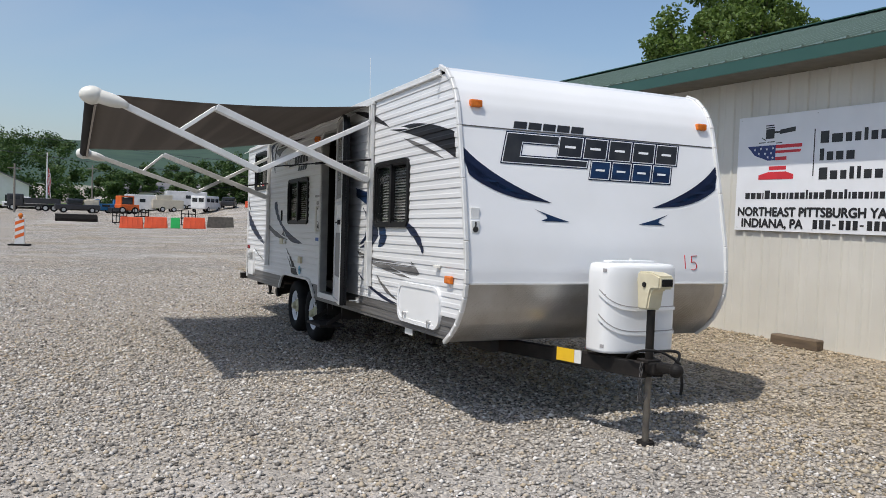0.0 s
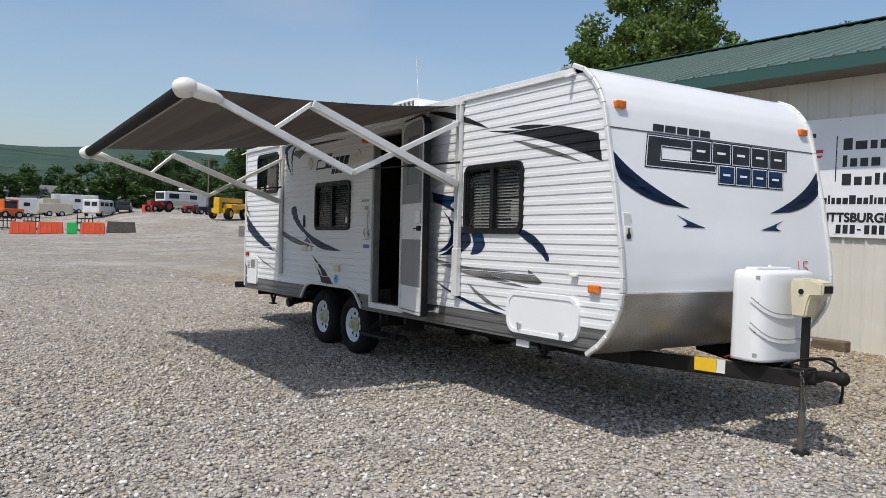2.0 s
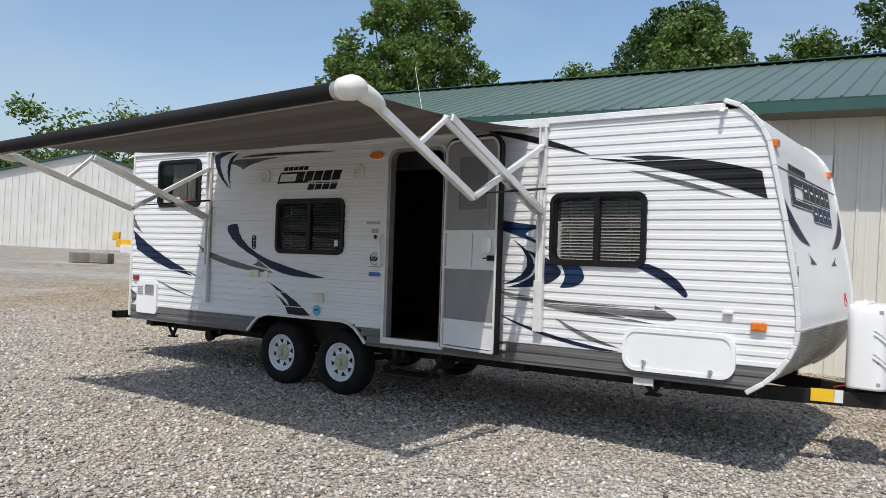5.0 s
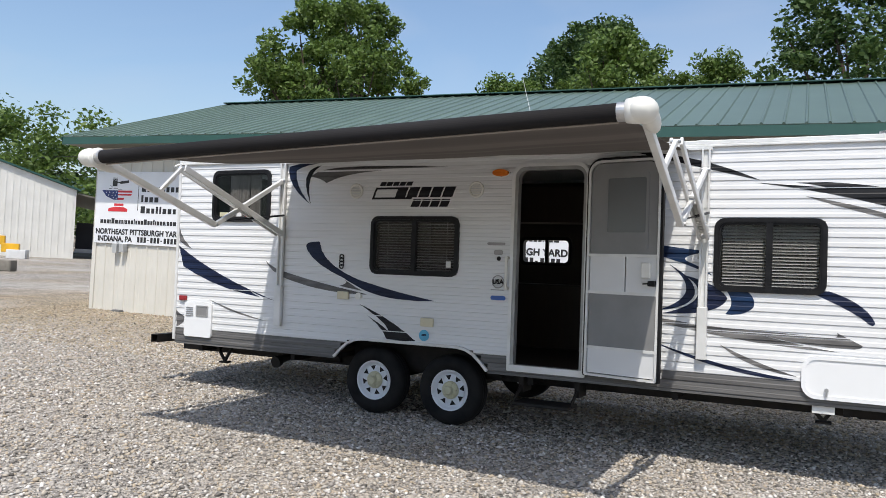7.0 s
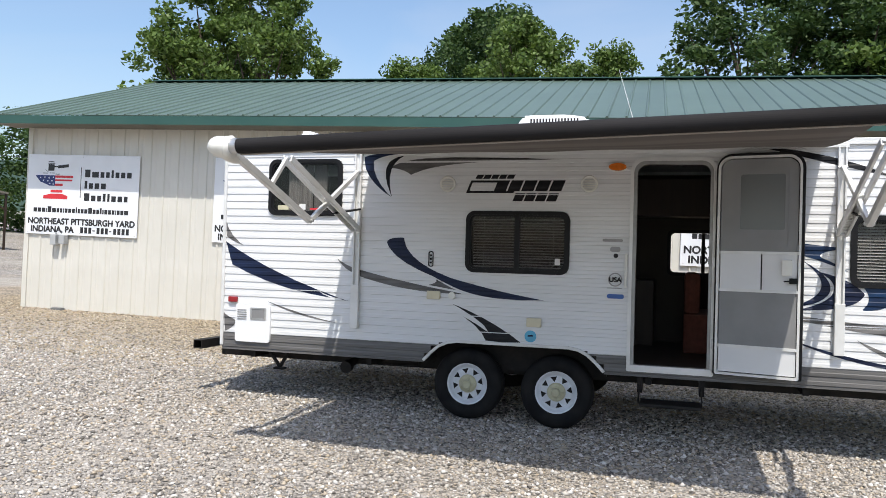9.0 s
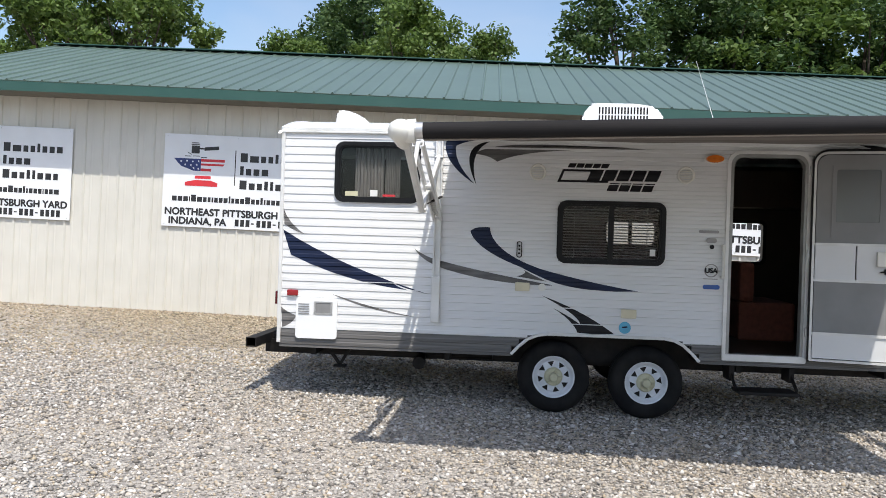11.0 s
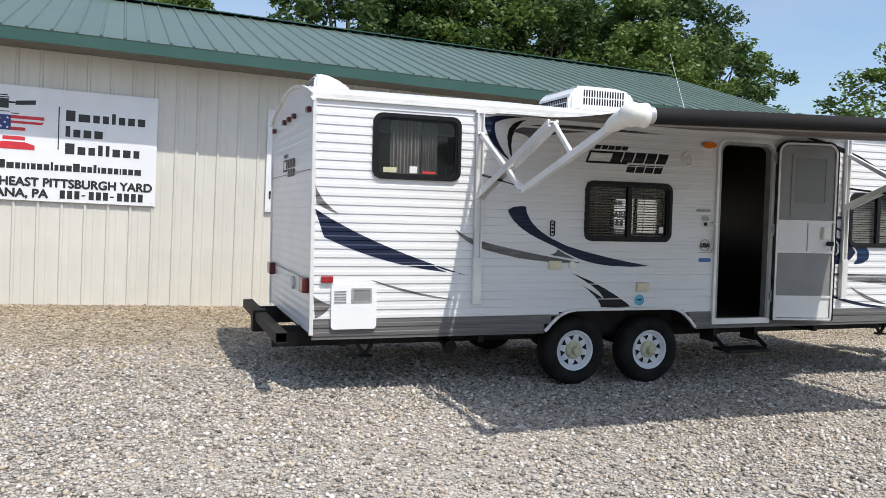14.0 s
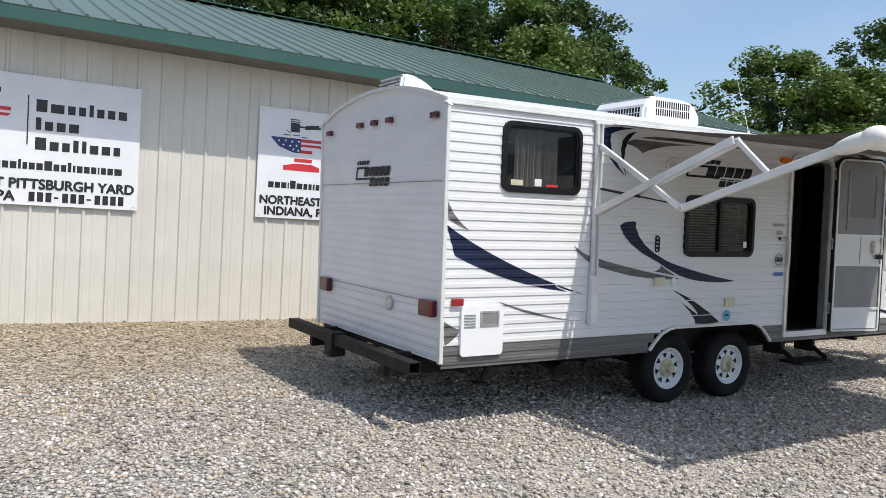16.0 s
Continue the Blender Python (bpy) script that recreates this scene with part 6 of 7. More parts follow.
a = [bm.verts.new((c.x + px, JY - 0.065, pz + dz)) for px, pz in pts]
b = [bm.verts.new((c.x + px, JY + 0.065, pz + dz)) for px, pz in pts]
bm.faces.new(a)
bm.faces.new(b[::-1])
for i in range(len(pts)):
    bm.faces.new((a[i - 1], a[i], b[i], b[i - 1]))
bmesh.ops.recalc_face_normals(bm, faces=bm.faces)
bmesh.ops.bevel(bm, geom=bm.edges[:], offset=0.012, segments=2, affect="EDGES")
head = part("jack_head", bm, M_CREAM, jack, "cream plastic jack head")
bm = bmesh.new()
box(bm, (c.x + 0.172, JY - 0.045, 1.155 + dz), (c.x + 0.19, JY + 0.045, 1.205 + dz), 0.004, 1)
part("switch", bm, M_FRAME, head)
bm = bmesh.new()
rod(bm, (c.x + 0.02, JY - 0.075, 1.16 + dz), (c.x + 0.02, JY - 0.06, 1.16 + dz), 0.018, seg=14)
part("crank_plug", bm, M_FRAME, head)

# ---- on the roof ----
def roof_z(y, x=0.0):
    return crown(y, x) + 0.02


bm = bmesh.new()
x0, x1, y0, y1, zb, zt = 2.88, 3.73, 0.84, 1.64, roof_z(1.2) - 0.05, roof_z(1.2) + 0.225
prof = [(x0, zb), (x1, zb), (x1 - 0.01, zb + 0.12), (x1 - 0.10, zt - 0.03), (x1 - 0.30, zt), (x0 + 0.13, zt), (x0 + 0.10, zt - 0.005), (x0 + 0.01, zb + 0.16)]
a = [bm.verts.new((x, y0, z)) for x, z in prof]
b = [bm.verts.new((x, y1, z)) for x, z in prof]
bm.faces.new(a)
bm.faces.new(b[::-1])
for i in range(len(prof)):
    bm.faces.new((a[i - 1], a[i], b[i], b[i - 1]))
bmesh.ops.recalc_face_normals(bm, faces=bm.faces)
bmesh.ops.bevel(bm, geom=bm.edges[:], offset=0.03, segments=3, affect="EDGES")
ac = part("roof_air_conditioner", bm, M_CAP, trailer, "white rooftop air conditioner")
for r_ in range(2):
    for i in range(16):
        bm = bmesh.new()
        x = x0 + 0.17 + i * 0.032
        z = zb + 0.075 + r_ * 0.085
        box(bm, (x, y0 - 0.003, z), (x + 0.016, y0 + 0.002, z + 0.072))
        part("louvre", bm, M_FRAME, ac)
    for i in range(16):
        bm = bmesh.new()
        y = y0 + 0.07 + i * 0.042
        z = zb + 0.04 + r_ * 0.06
        xx = x0 + (z - zb) * 0.06
        box(bm, (xx - 0.004, y, z), (xx + 0.006, y + 0.022, z + 0.05))
        part("louvre", bm, M_FRAME, ac)
bm = bmesh.new()
yv, zv = 1.45, roof_z(1.45) + 0.03
prof = [(0.22, zv - 0.03), (0.62, zv - 0.03), (0.60, zv + 0.02), (0.52, zv + 0.08), (0.42, zv + 0.125), (0.33, zv + 0.15), (0.27, zv + 0.15), (0.24, zv + 0.14)]
a = [bm.verts.new((x, yv - 0.25, z)) for x, z in prof]
b = [bm.verts.new((x, yv + 0.25, z)) for x, z in prof]
bm.faces.new(a)
bm.faces.new(b[::-1])
for i in range(len(prof)):
    bm.faces.new((a[i - 1], a[i], b[i], b[i - 1]))
bmesh.ops.recalc_face_normals(bm, faces=bm.faces)
bmesh.ops.bevel(bm, geom=bm.edges[:], offset=0.025, segments=3, affect="EDGES")
hood = part("roof_vent_hood", bm, M_CAP, trailer, "white rounded roof vent hood")
for k in range(4):
    for j in range(9):
        bm = bmesh.new()
        box(bm, (0.222, yv - 0.21 + j * 0.047, zv + 0.0 + k * 0.032), (0.232, yv - 0.175 + j * 0.047, zv + 0.018 + k * 0.032))
        part("louvre", bm, M_GREYV, hood)
bm = bmesh.new()
rod(bm, (0.2, 1.75, roof_z(1.75) - 0.03), (0.2, 1.75, roof_z(1.75) + 0.06), 0.05, seg=16)
part("vent_pipe", bm, M_CAP, trailer)
bm = bmesh.new()
lathe(bm, [(0.0, 0.06), (0.15, 0.055), (0.21, 0.03), (0.22, -0.03)], (5.75, 0.55, roof_z(0.55, 5.75)), "z", 24)
part("roof_vent", bm, M_CAP, trailer, smooth=True)
bm = bmesh.new()
lathe(bm, [(0.0, 0.13), (0.10, 0.12), (0.17, 0.08), (0.19, 0.0), (0.19, -0.03)], (6.75, 0.9, roof_z(0.9, 6.75)), "z", 24)
part("skylight", bm, glass_mat("clear_dome", (0.5, 0.5, 0.5), 0.5, 0.1), trailer, smooth=True)
bm = bmesh.new()
a0 = Vector((4.16, 0.55, roof_z(0.55, 4.16)))
rod(bm, a0 - Vector((0, 0, 0.03)), a0 + Vector((0, 0, 0.05)), 0.02, 0.012, seg=10)
rod(bm, a0 + Vector((0, 0, 0.04)), a0 + Vector((-0.20, 0.06, 0.72)), 0.004, 0.002, seg=6)
part("antenna", bm, M_ALU, trailer, "thin white whip antenna")


# ---- trees ----
def leaf_mesh(name, centres, radii, per, size, seed, material):
    """Many small bent leaves gathered round clump centres."""
    rng = np.random.default_rng(seed)
    c = np.repeat(np.array(centres), per, 0)
    r = np.repeat(np.array(radii), per)
    n = len(c)
    d = rng.normal(size=(n, 3))
    d /= np.linalg.norm(d, axis=1)[:, None]
    p = c + d * (r * rng.random(n) ** 0.45)[:, None] * np.array([1, 1, 0.75])
    u = rng.normal(size=(n, 3))
    u[:, 2] *= 0.6
    u /= np.linalg.norm(u, axis=1)[:, None]
    v = np.cross(u, d + 0.7 * rng.normal(size=(n, 3)))
    v /= np.linalg.norm(v, axis=1)[:, None] + 1e-6
    s = (size * rng.uniform(0.6, 1.3, n))[:, None]
    q = np.stack([p - u * s, p + v * s * 0.55, p + u * s, p - v * s * 0.55], 1)
    me = bpy.data.meshes.new(name)
    me.vertices.add(n * 4)
    me.vertices.foreach_set("co", q.reshape(-1))
    idx = np.arange(n * 4, dtype=np.int32)
    me.loops.add(n * 4)
    me.loops.foreach_set("vertex_index", idx)
    me.polygons.add(n)
    me.polygons.foreach_set("loop_start", idx[::4].copy())
    me.update(calc_edges=True)
    me.materials.append(material)
    return me


def build_tree(h, spread, seed, label, material, leaf=0.142, per=150, clumps=120):
    """Tapered trunk, limbs, and a crown of leaf clumps with gaps."""
    rng = random.Random(seed)
    tree = thing("tree", Matrix.Identity(4), label, "tree", "trees behind the hall")
    bm = bmesh.new()
    pts = [Vector((0, 0, -0.3))]
    for i in range(1, 7):
        pts.append(Vector((rng.uniform(-0.2, 0.2) * i * 0.4, rng.uniform(-0.2, 0.2) * i * 0.4, h * 0.13 * i)))
    for i, (a, b) in enumerate(zip(pts, pts[1:])):
        rod(bm, a, b, h * 0.022 * (1 - i / 7.5), h * 0.022 * (1 - (i + 1) / 7.5), seg=9)
    centres, radii = [], []
    for k in range(clumps):
        t = rng.random() ** 0.8
        z = h * (0.28 + 0.70 * t)
        prof = math.sin(math.pi * min(1, 0.16 + 0.80 * t)) ** 0.7
        rr = spread * prof * math.sqrt(rng.uniform(0.1, 1.0)) * rng.uniform(0.8, 1.12)
        a = rng.uniform(0, 2 * math.pi)
        centres.append((rr * math.cos(a), rr * math.sin(a), z + rng.uniform(-0.3, 0.3)))
        radii.append(rng.uniform(0.06, 0.16) * spread + 0.22)
    for k in range(0, clumps, 6):
        c = Vector(centres[k])
        base = pts[min(5, max(1, int(c.z / h * 5.5) - 1))]
        mid = base.lerp(c, 0.5) + Vector((0, 0, 0.3))
        rod(bm, base, mid, h * 0.008, h * 0.005, seg=6)
        rod(bm, mid, c, h * 0.005, h * 0.001, seg=6)
    part("trunk", bm, M_BARK, tree)
    me = leaf_mesh("crown", centres, radii, per, leaf, seed, material)
    ob = new("crown", me)
    ob.parent = tree
    return tree


kinds = [build_tree(15.0, 4.6, 11, "tall leafy deciduous tree in full summer green", M_LEAF),
         build_tree(13.0, 5.0, 12, "broad bright green deciduous tree", M_LEAF, clumps=130),
         build_tree(16.0, 5.2, 13, "tall dark green deciduous tree", M_LEAFDARK, clumps=140)]


def plant(kind, x, y, h, rot, wide=1.0):
    src = kinds[kind]
    k = h / (15.0, 13.0, 16.0)[kind]
    return copy_thing(src, Matrix.Translation((x, y, float(ground_z(np.array(x), np.array(y))))) @ Matrix.Rotation(rot, 4, "Z") @ Matrix.Diagonal((k * wide, k * wide, k, 1)))


for args in ((0, -18.1, 27.0, 14.6, 0.3), (0, -14.8, 26.0, 14.0, 2.1, 0.86), (1, -20.5, 31, 12.0, 1.0), (1, -10.8, 36, 12.0, 4.0), (2, -7.0, 41, 17.0, 0.4),
             (1, -3.5, 32.5, 13.2, 2.6, 0.84), (2, -10.5, 47, 17.5, 3.3), (1, -0.5, 43, 14.5, 5.1, 0.8), (2, 7.2, 33, 15.5, 1.2, 1.05), (2, 11.5, 34, 15.5, 2.2, 1.15), (1, 15.5, 33, 14.5, 0.2, 1.1),
             (2, 18.5, 32, 15.0, 3.9, 1.1), (0, 22.5, 30, 14.0, 5.2, 1.1), (2, 24.5, 29, 14.2, 0.9, 1.0), (1, 20.5, 26, 11.0, 1.9, 1.0), (2, 16, 42, 17.0, 2.9, 1.2), (0, 24, 40, 16.0, 4.4, 1.2), (1, 33.0, 36, 14, 0.6),
             (1, 45.5, 31.2, 14.5, 2.5, 1.3), (2, 46, 30, 12.0, 3.5, 1.1), (1, 52, 29, 14.0, 1.3, 1.3), (2, 62, 32, 20.5, 4.1, 1.1), (0, 37.5, 44, 12, 5.5), (2, 58, 31, 14, 0.1), (2, 66, 40, 17, 1.1)):
    plant(*args)
for src in kinds:
    src.matrix_basis = Matrix.Translation((-30 - 9 * kinds.index(src), 62 + 3 * kinds.index(src), 0.2)) @ Matrix.Diagonal((0.95, 0.95, 0.95, 1))


# ---- far woods and hill ----
def build_woods(name, label, spots, leaf, per, seed, material):
    rng = random.Random(seed)
    centres, radii = [], []
    for x, y, h in spots:
        x, y = yard(x, y)
        g = float(ground_z(np.array(x), np.array(y)))
        for k in range(13):
            t = rng.random()
            rr = h * 0.34 * math.sin(math.pi * min(1, 0.2 + 0.75 * t)) * math.sqrt(rng.random())
            a = rng.uniform(0, 6.28)
            centres.append((x + rr * math.cos(a), y + rr * math.sin(a), g + h * (0.05 + 0.87 * t)))
            radii.append(h * rng.uniform(0.09, 0.18))
    me = leaf_mesh(name, centres, radii, per, leaf, seed, material)
    tagged(new(name, me), label, "woods", kind="stuff")


rw_ = random.Random(77)
spots = []
for i in range(64):
    y = -70 + i * 2.1
    spots.append((-168 + rw_.uniform(-10, 8), y + rw_.uniform(-1.5, 1.5), rw_.uniform(12.5, 16.5) if y < -6 else rw_.uniform(7.5, 10)))
for i in range(30):
    spots.append((-150 + rw_.uniform(-6, 6), 0 + i * 1.9, rw_.uniform(5.5, 7.5) if i < 12 else rw_.uniform(9, 12)))
for i in range(42):
    spots.append((-122 - i * 0.4 + rw_.uniform(-8, 6), 34 + i * 1.3 + rw_.uniform(-2, 2), rw_.uniform(11, 14.5)))
for i in range(30):
    spots.append((-92 + i * 2.4 + rw_.uniform(-3, 3), 66 + i * 0.9 + rw_.uniform(-4, 4), rw_.uniform(13, 18)))
build_woods("woods", "dense dark green summer woods behind the yard", spots, 0.30, 125, 31, M_LEAFDARK)
spots = [(-62 + i * 3.0 + rw_.uniform(-2, 2), 73 - i * 0.6 + rw_.uniform(-4, 4), rw_.uniform(12, 16)) for i in range(20)]
spots += [(-86 + rw_.uniform(-5, 5), 52 + i * 3, rw_.uniform(14, 17)) for i in range(5)]
spots += [(-59.5 - 3.4 * i + rw_.uniform(-1.5, 1.5), 60 - 3.0 * i + rw_.uniform(-2, 2), rw_.uniform(14.5, 16.5)) for i in range(3, 8)]
build_woods("tree_belt", "green belt of trees behind the white shed", spots, 0.30, 120, 32, M_LEAF)
spots = [(6 + i * 2.2 + rw_.uniform(-1, 1), 26 + rw_.uniform(-3, 5), rw_.uniform(5, 9.5)) for i in range(17)] + [(31 + i * 2.4, 24 + rw_.uniform(-3, 4), rw_.uniform(4, 7)) for i in range(10)]
build_woods("undergrowth", "bright green undergrowth at the wood edge behind the hall", spots, 0.13, 260, 33, M_LEAF)

bm = bmesh.new()
rows = []
for i in range(60):
    a = radians(40 + i * 1.7)
    row = []
    for j in range(9):
        d = 380 + j * 45
        hgt = (j / 8) ** 0.8 * (53 + 3 * math.sin(i * 0.31 + 1.2) + 1.5 * math.sin(i * 0.9)) if j else 6
        row.append(bm.verts.new((-d * math.sin(a), d * math.cos(a), 4 + hgt)))
    rows.append(row)
for a, b in zip(rows, rows[1:]):
    for j in range(8):
        bm.faces.new((a[j], b[j], b[j + 1], a[j + 1]))
ob = link_mesh("hill", bm, mat("wooded_hill", (0.052, 0.085, 0.062), (0.034, 0.058, 0.048), 0.95, 0, 0.05, 8, 1.0, 0.12, spec=0.1), True)
tagged(ob, "hazy wooded hill in the distance", "hill", kind="structure")
bm = bmesh.new()
vs = [bm.verts.new((x, y, float(ground_z(np.array(x), np.array(y))) + 0.06)) for x, y in ((-128, -60), (-128, 12), (-165, 12), (-165, -60))]
bm.faces.new(vs)
tagged(link_mesh("grass_strip", bm, mat("lawn", (0.10, 0.17, 0.045), (0.14, 0.2, 0.06), 0.9, 0, 0.6, 6, 0.4, 4)), "strip of mown green lawn before the woods", "lawn", kind="structure")


# ---- white pole shed with lean-to ----
M_SHED = mat("white_steel_siding", (0.74, 0.73, 0.69), (0.66, 0.65, 0.61), 0.45, 0, 0.8, 5)
SH = Matrix.Translation((-46.1, 35.2, 0)) @ Matrix.Rotation(math.atan2(0.852, 0.524), 4, "Z")
shed = thing("pole_shed", SH, "white steel pole shed with dark green roof trim", "shed")
bm = bmesh.new()
pts = [(0, -0.2), (0, 5.4), (-7.3, 7.7), (-14.6, 5.4), (-14.6, -0.2)]
a = [bm.verts.new((x, 0, z)) for x, z in pts]
b = [bm.verts.new((x, 16, z)) for x, z in pts]
bm.faces.new(a)
bm.faces.new(b[::-1])
for i in range(5):
    bm.faces.new((a[i - 1], a[i], b[i], b[i - 1]))
bmesh.ops.recalc_face_normals(bm, faces=bm.faces)
part("wall", bm, M_SHED, shed)
for i in range(32):
    bm = bmesh.new()
    x = -14.5 + i * 0.46
    top = 5.4 + (7.3 - abs(x + 7.3)) * 2.3 / 7.3
    box(bm, (x, -0.03, -0.1), (x + 0.06, 0.0, top - 0.05))
    part("rib", bm, M_SHED, shed)
bm = bmesh.new()
beam(bm, (0.3, 8, 5.40), (-7.3, 8, 7.80), 16.5, 0.14, 0)
beam(bm, (-14.9, 8, 5.40), (-7.3, 8, 7.80), 16.5, 0.14, 0)
part("roof", bm, M_GREENTRIM, shed)
bm = bmesh.new()
beam(bm, (0.1, 8, 5.15), (5.2, 8, 4.3), 16, 0.12, 0)
part("lean_to_roof", bm, M_SOFFIT, shed)
for y in (0.2, 5, 10):
    bm = bmesh.new()
    box(bm, (5.0, y, -0.1), (5.15, y + 0.15, 4.25))
    beam(bm, (5.1, y + 0.07, 3.0), (3.4, y + 0.07, 4.4), 0.1, 0.12)
    part("post", bm, M_WOOD, shed)


def wheel_part(parent, x, y, z, r, w, rim=M_MILL):
    bm = bmesh.new()
    lathe(bm, [(0.0, -w / 2), (r * 0.6, -w / 2), (r * 0.9, -w / 2), (r, -w * 0.3), (r, w * 0.3), (r * 0.9, w / 2), (0.0, w / 2)], (x, y, z), "y", 18)
    wh = part("wheel", bm, M_RUBBER, parent)
    bm = bmesh.new()
    rod(bm, (x, y - w / 2 - 0.01, z), (x, y + w / 2 + 0.01, z), r * 0.55, seg=14)
    part("rim", bm, rim, wh)


def paint(name, col, rough=0.3):
    return mat(name, col, tuple(c * 0.8 for c in col), rough, 0, 1.5, 4)


P_WHITE, P_DARK, P_RED, P_YEL = paint("white_paint", (0.72, 0.72, 0.72)), paint("dark_paint", (0.03, 0.03, 0.035)), paint("red_paint", (0.36, 0.03, 0.03)), paint("yellow_paint", (0.72, 0.40, 0.02))
P_ORANGE, P_BLUE, P_CREAM, P_GREEN = paint("orange_paint", (0.72, 0.13, 0.02)), paint("blue_paint", (0.02, 0.16, 0.36)), paint("cream_paint", (0.55, 0.5, 0.4)), paint("green_paint", (0.03, 0.45, 0.1))
P_GLASS = mat("dark_glass", (0.02, 0.025, 0.03), (0.03, 0.035, 0.04), 0.08)


def vehicle(name, x, y, rot, label, cat, body, boxes, glass, wheels, r=0.36):
    """boxes and glass: (x0, y0, z0, x1, y1, z1, bevel); x is along the vehicle."""
    x, y = yard(x, y)
    v = thing(name, Matrix.Translation((x, y, gz(x, y))) @ Matrix.Rotation(radians(rot), 4, "Z"), label, cat)
    for i, (nm, m, q) in enumerate(boxes):
        bm = bmesh.new()
        box(bm, q[:3], q[3:6], q[6])
        part(nm, bm, m or body, v)
    for q in glass:
        bm = bmesh.new()
        box(bm, q[:3], q[3:6], q[6])
        part("window", bm, P_GLASS, v)
    for wx, wy in wheels:
        wheel_part(v, wx, wy, r, r, 0.24)
    return v


def sedan(x, y, rot, body, label):
    return vehicle("car", x, y, rot, label, "car", body, [("body", None, (-2.3, -0.9, 0.3, 2.3, 0.9, 0.95, 0.12)), ("cabin", None, (-1.1, -0.8, 0.9, 1.5, 0.8, 1.5, 0.2))],
                   [(-0.95, -0.82, 1.0, 1.35, 0.82, 1.38, 0.05), (-1.14, -0.65, 1.0, 1.54, 0.65, 1.38, 0.05)], [(-1.4, -0.8), (1.4, -0.8), (-1.4, 0.8), (1.4, 0.8)])


def pickup(x, y, rot, body, label, load=None):
    v = vehicle("pickup_truck", x, y, rot, label, "pickup", body, [("body", None, (-2.7, -0.95, 0.45, 2.7, 0.95, 1.1, 0.1)), ("cabin", None, (-0.6, -0.9, 1.05, 1.3, 0.9, 1.85, 0.18))],
                [(-0.5, -0.92, 1.2, 1.2, 0.92, 1.7, 0.05), (-0.64, -0.7, 1.2, 1.34, 0.7, 1.7, 0.05)], [(-1.7, -0.85), (1.7, -0.85), (-1.7, 0.85), (1.7, 0.85)], 0.4)
    if load:
        bm = bmesh.new()
        rg = random.Random(3)
        for i in range(16):
            box(bm, (-2.6 + rg.random() * 1.2, -0.8 + rg.random(), 1.05), (-1.5 + rg.random() * 0.8, 0.2 + rg.random() * 0.6, 1.3 + rg.random() * 0.6), 0.05)
        part("load", bm, load, v)
    return v


def van(x, y, rot, label):
    return vehicle("van", x, y, rot, label, "van", P_WHITE, [("body", None, (-2.8, -1.0, 0.4, 2.0, 1.0, 2.1, 0.18)), ("hood", None, (1.9, -0.95, 0.45, 2.9, 0.95, 1.2, 0.15))],
                   [(-2.4, -1.02, 1.3, -1.3, 1.02, 1.8, 0.05), (-1.1, -1.02, 1.3, 0.2, 1.02, 1.8, 0.05), (0.5, -1.02, 1.3, 1.6, 1.02, 1.8, 0.05), (-2.83, -0.75, 1.3, -2.6, -0.08, 1.8, 0.04), (-2.83, 0.08, 1.3, -2.6, 0.75, 1.8, 0.04)], [(-1.8, -0.9), (1.8, -0.9), (-1.8, 0.9), (1.8, 0.9)], 0.38)


van(-94.2, 10.5, 150, "white passenger van parked in the yard")
sedan(-97.8, 13.9, 165, P_DARK, "dark grey car parked beside the van")
pickup(-101.9, -4.9, -85, P_DARK, "dark pickup truck carrying a tan load", P_CREAM)
pickup(-109.0, -11.5, -95, P_WHITE, "white pickup truck behind a flatbed")
v = vehicle("flatbed_truck", -105.0, -10.4, -90, "black flatbed dump truck", "truck", P_DARK, [("bed", None, (-3.4, -1.1, 1.0, 0.9, 1.1, 1.7, 0.03)), ("cabin", None, (1.0, -1.0, 0.6, 2.9, 1.0, 2.2, 0.15)), ("frame", None, (-3.3, -0.5, 0.6, 3.2, 0.5, 0.95, 0.03))],
            [(1.4, -1.02, 1.45, 2.6, 1.02, 2.0, 0.05)], [(-2.6, -0.9), (-1.6, -0.9), (2.2, -0.9), (-2.6, 0.9), (-1.6, 0.9), (2.2, 0.9)], 0.45)
for x, y in ((-105.0, -1.9), (-106.5, 0.4)):
    vehicle("lift_machine", x, y, -80, "blue lifting machine parked in the yard", "machine", P_BLUE, [("body", None, (-1.5, -0.9, 0.4, 1.5, 0.9, 1.3, 0.08)), ("mast", None, (0.4, -0.4, 1.3, 0.9, 0.4, 1.9, 0.05))], [(-0.8, -0.92, 0.9, 0.2, 0.92, 1.2, 0.03)], [(-0.9, -0.8), (0.9, -0.8), (-0.9, 0.8), (0.9, 0.8)], 0.35)
vehicle("loader", -102.9, 0.9, -70, "orange skid loader with open cab", "machine", P_ORANGE, [("body", None, (-1.6, -1.0, 0.5, 1.0, 1.0, 1.3, 0.1)), ("cab_roof", None, (-0.9, -0.9, 2.3, 0.9, 0.9, 2.45, 0.05)), ("cab_post", None, (-0.9, -0.9, 1.2, -0.75, 0.9, 2.35, 0.02)), ("cab_post", None, (0.75, -0.9, 1.2, 0.9, 0.9, 2.35, 0.02)), ("bucket", P_DARK, (1.1, -1.0, 0.2, 1.9, 1.0, 0.8, 0.05))],
        [(-0.7, -0.8, 1.3, 0.7, 0.8, 2.2, 0.03)], [(-1.0, -0.9), (0.7, -0.9), (-1.0, 0.9), (0.7, 0.9)], 0.5)
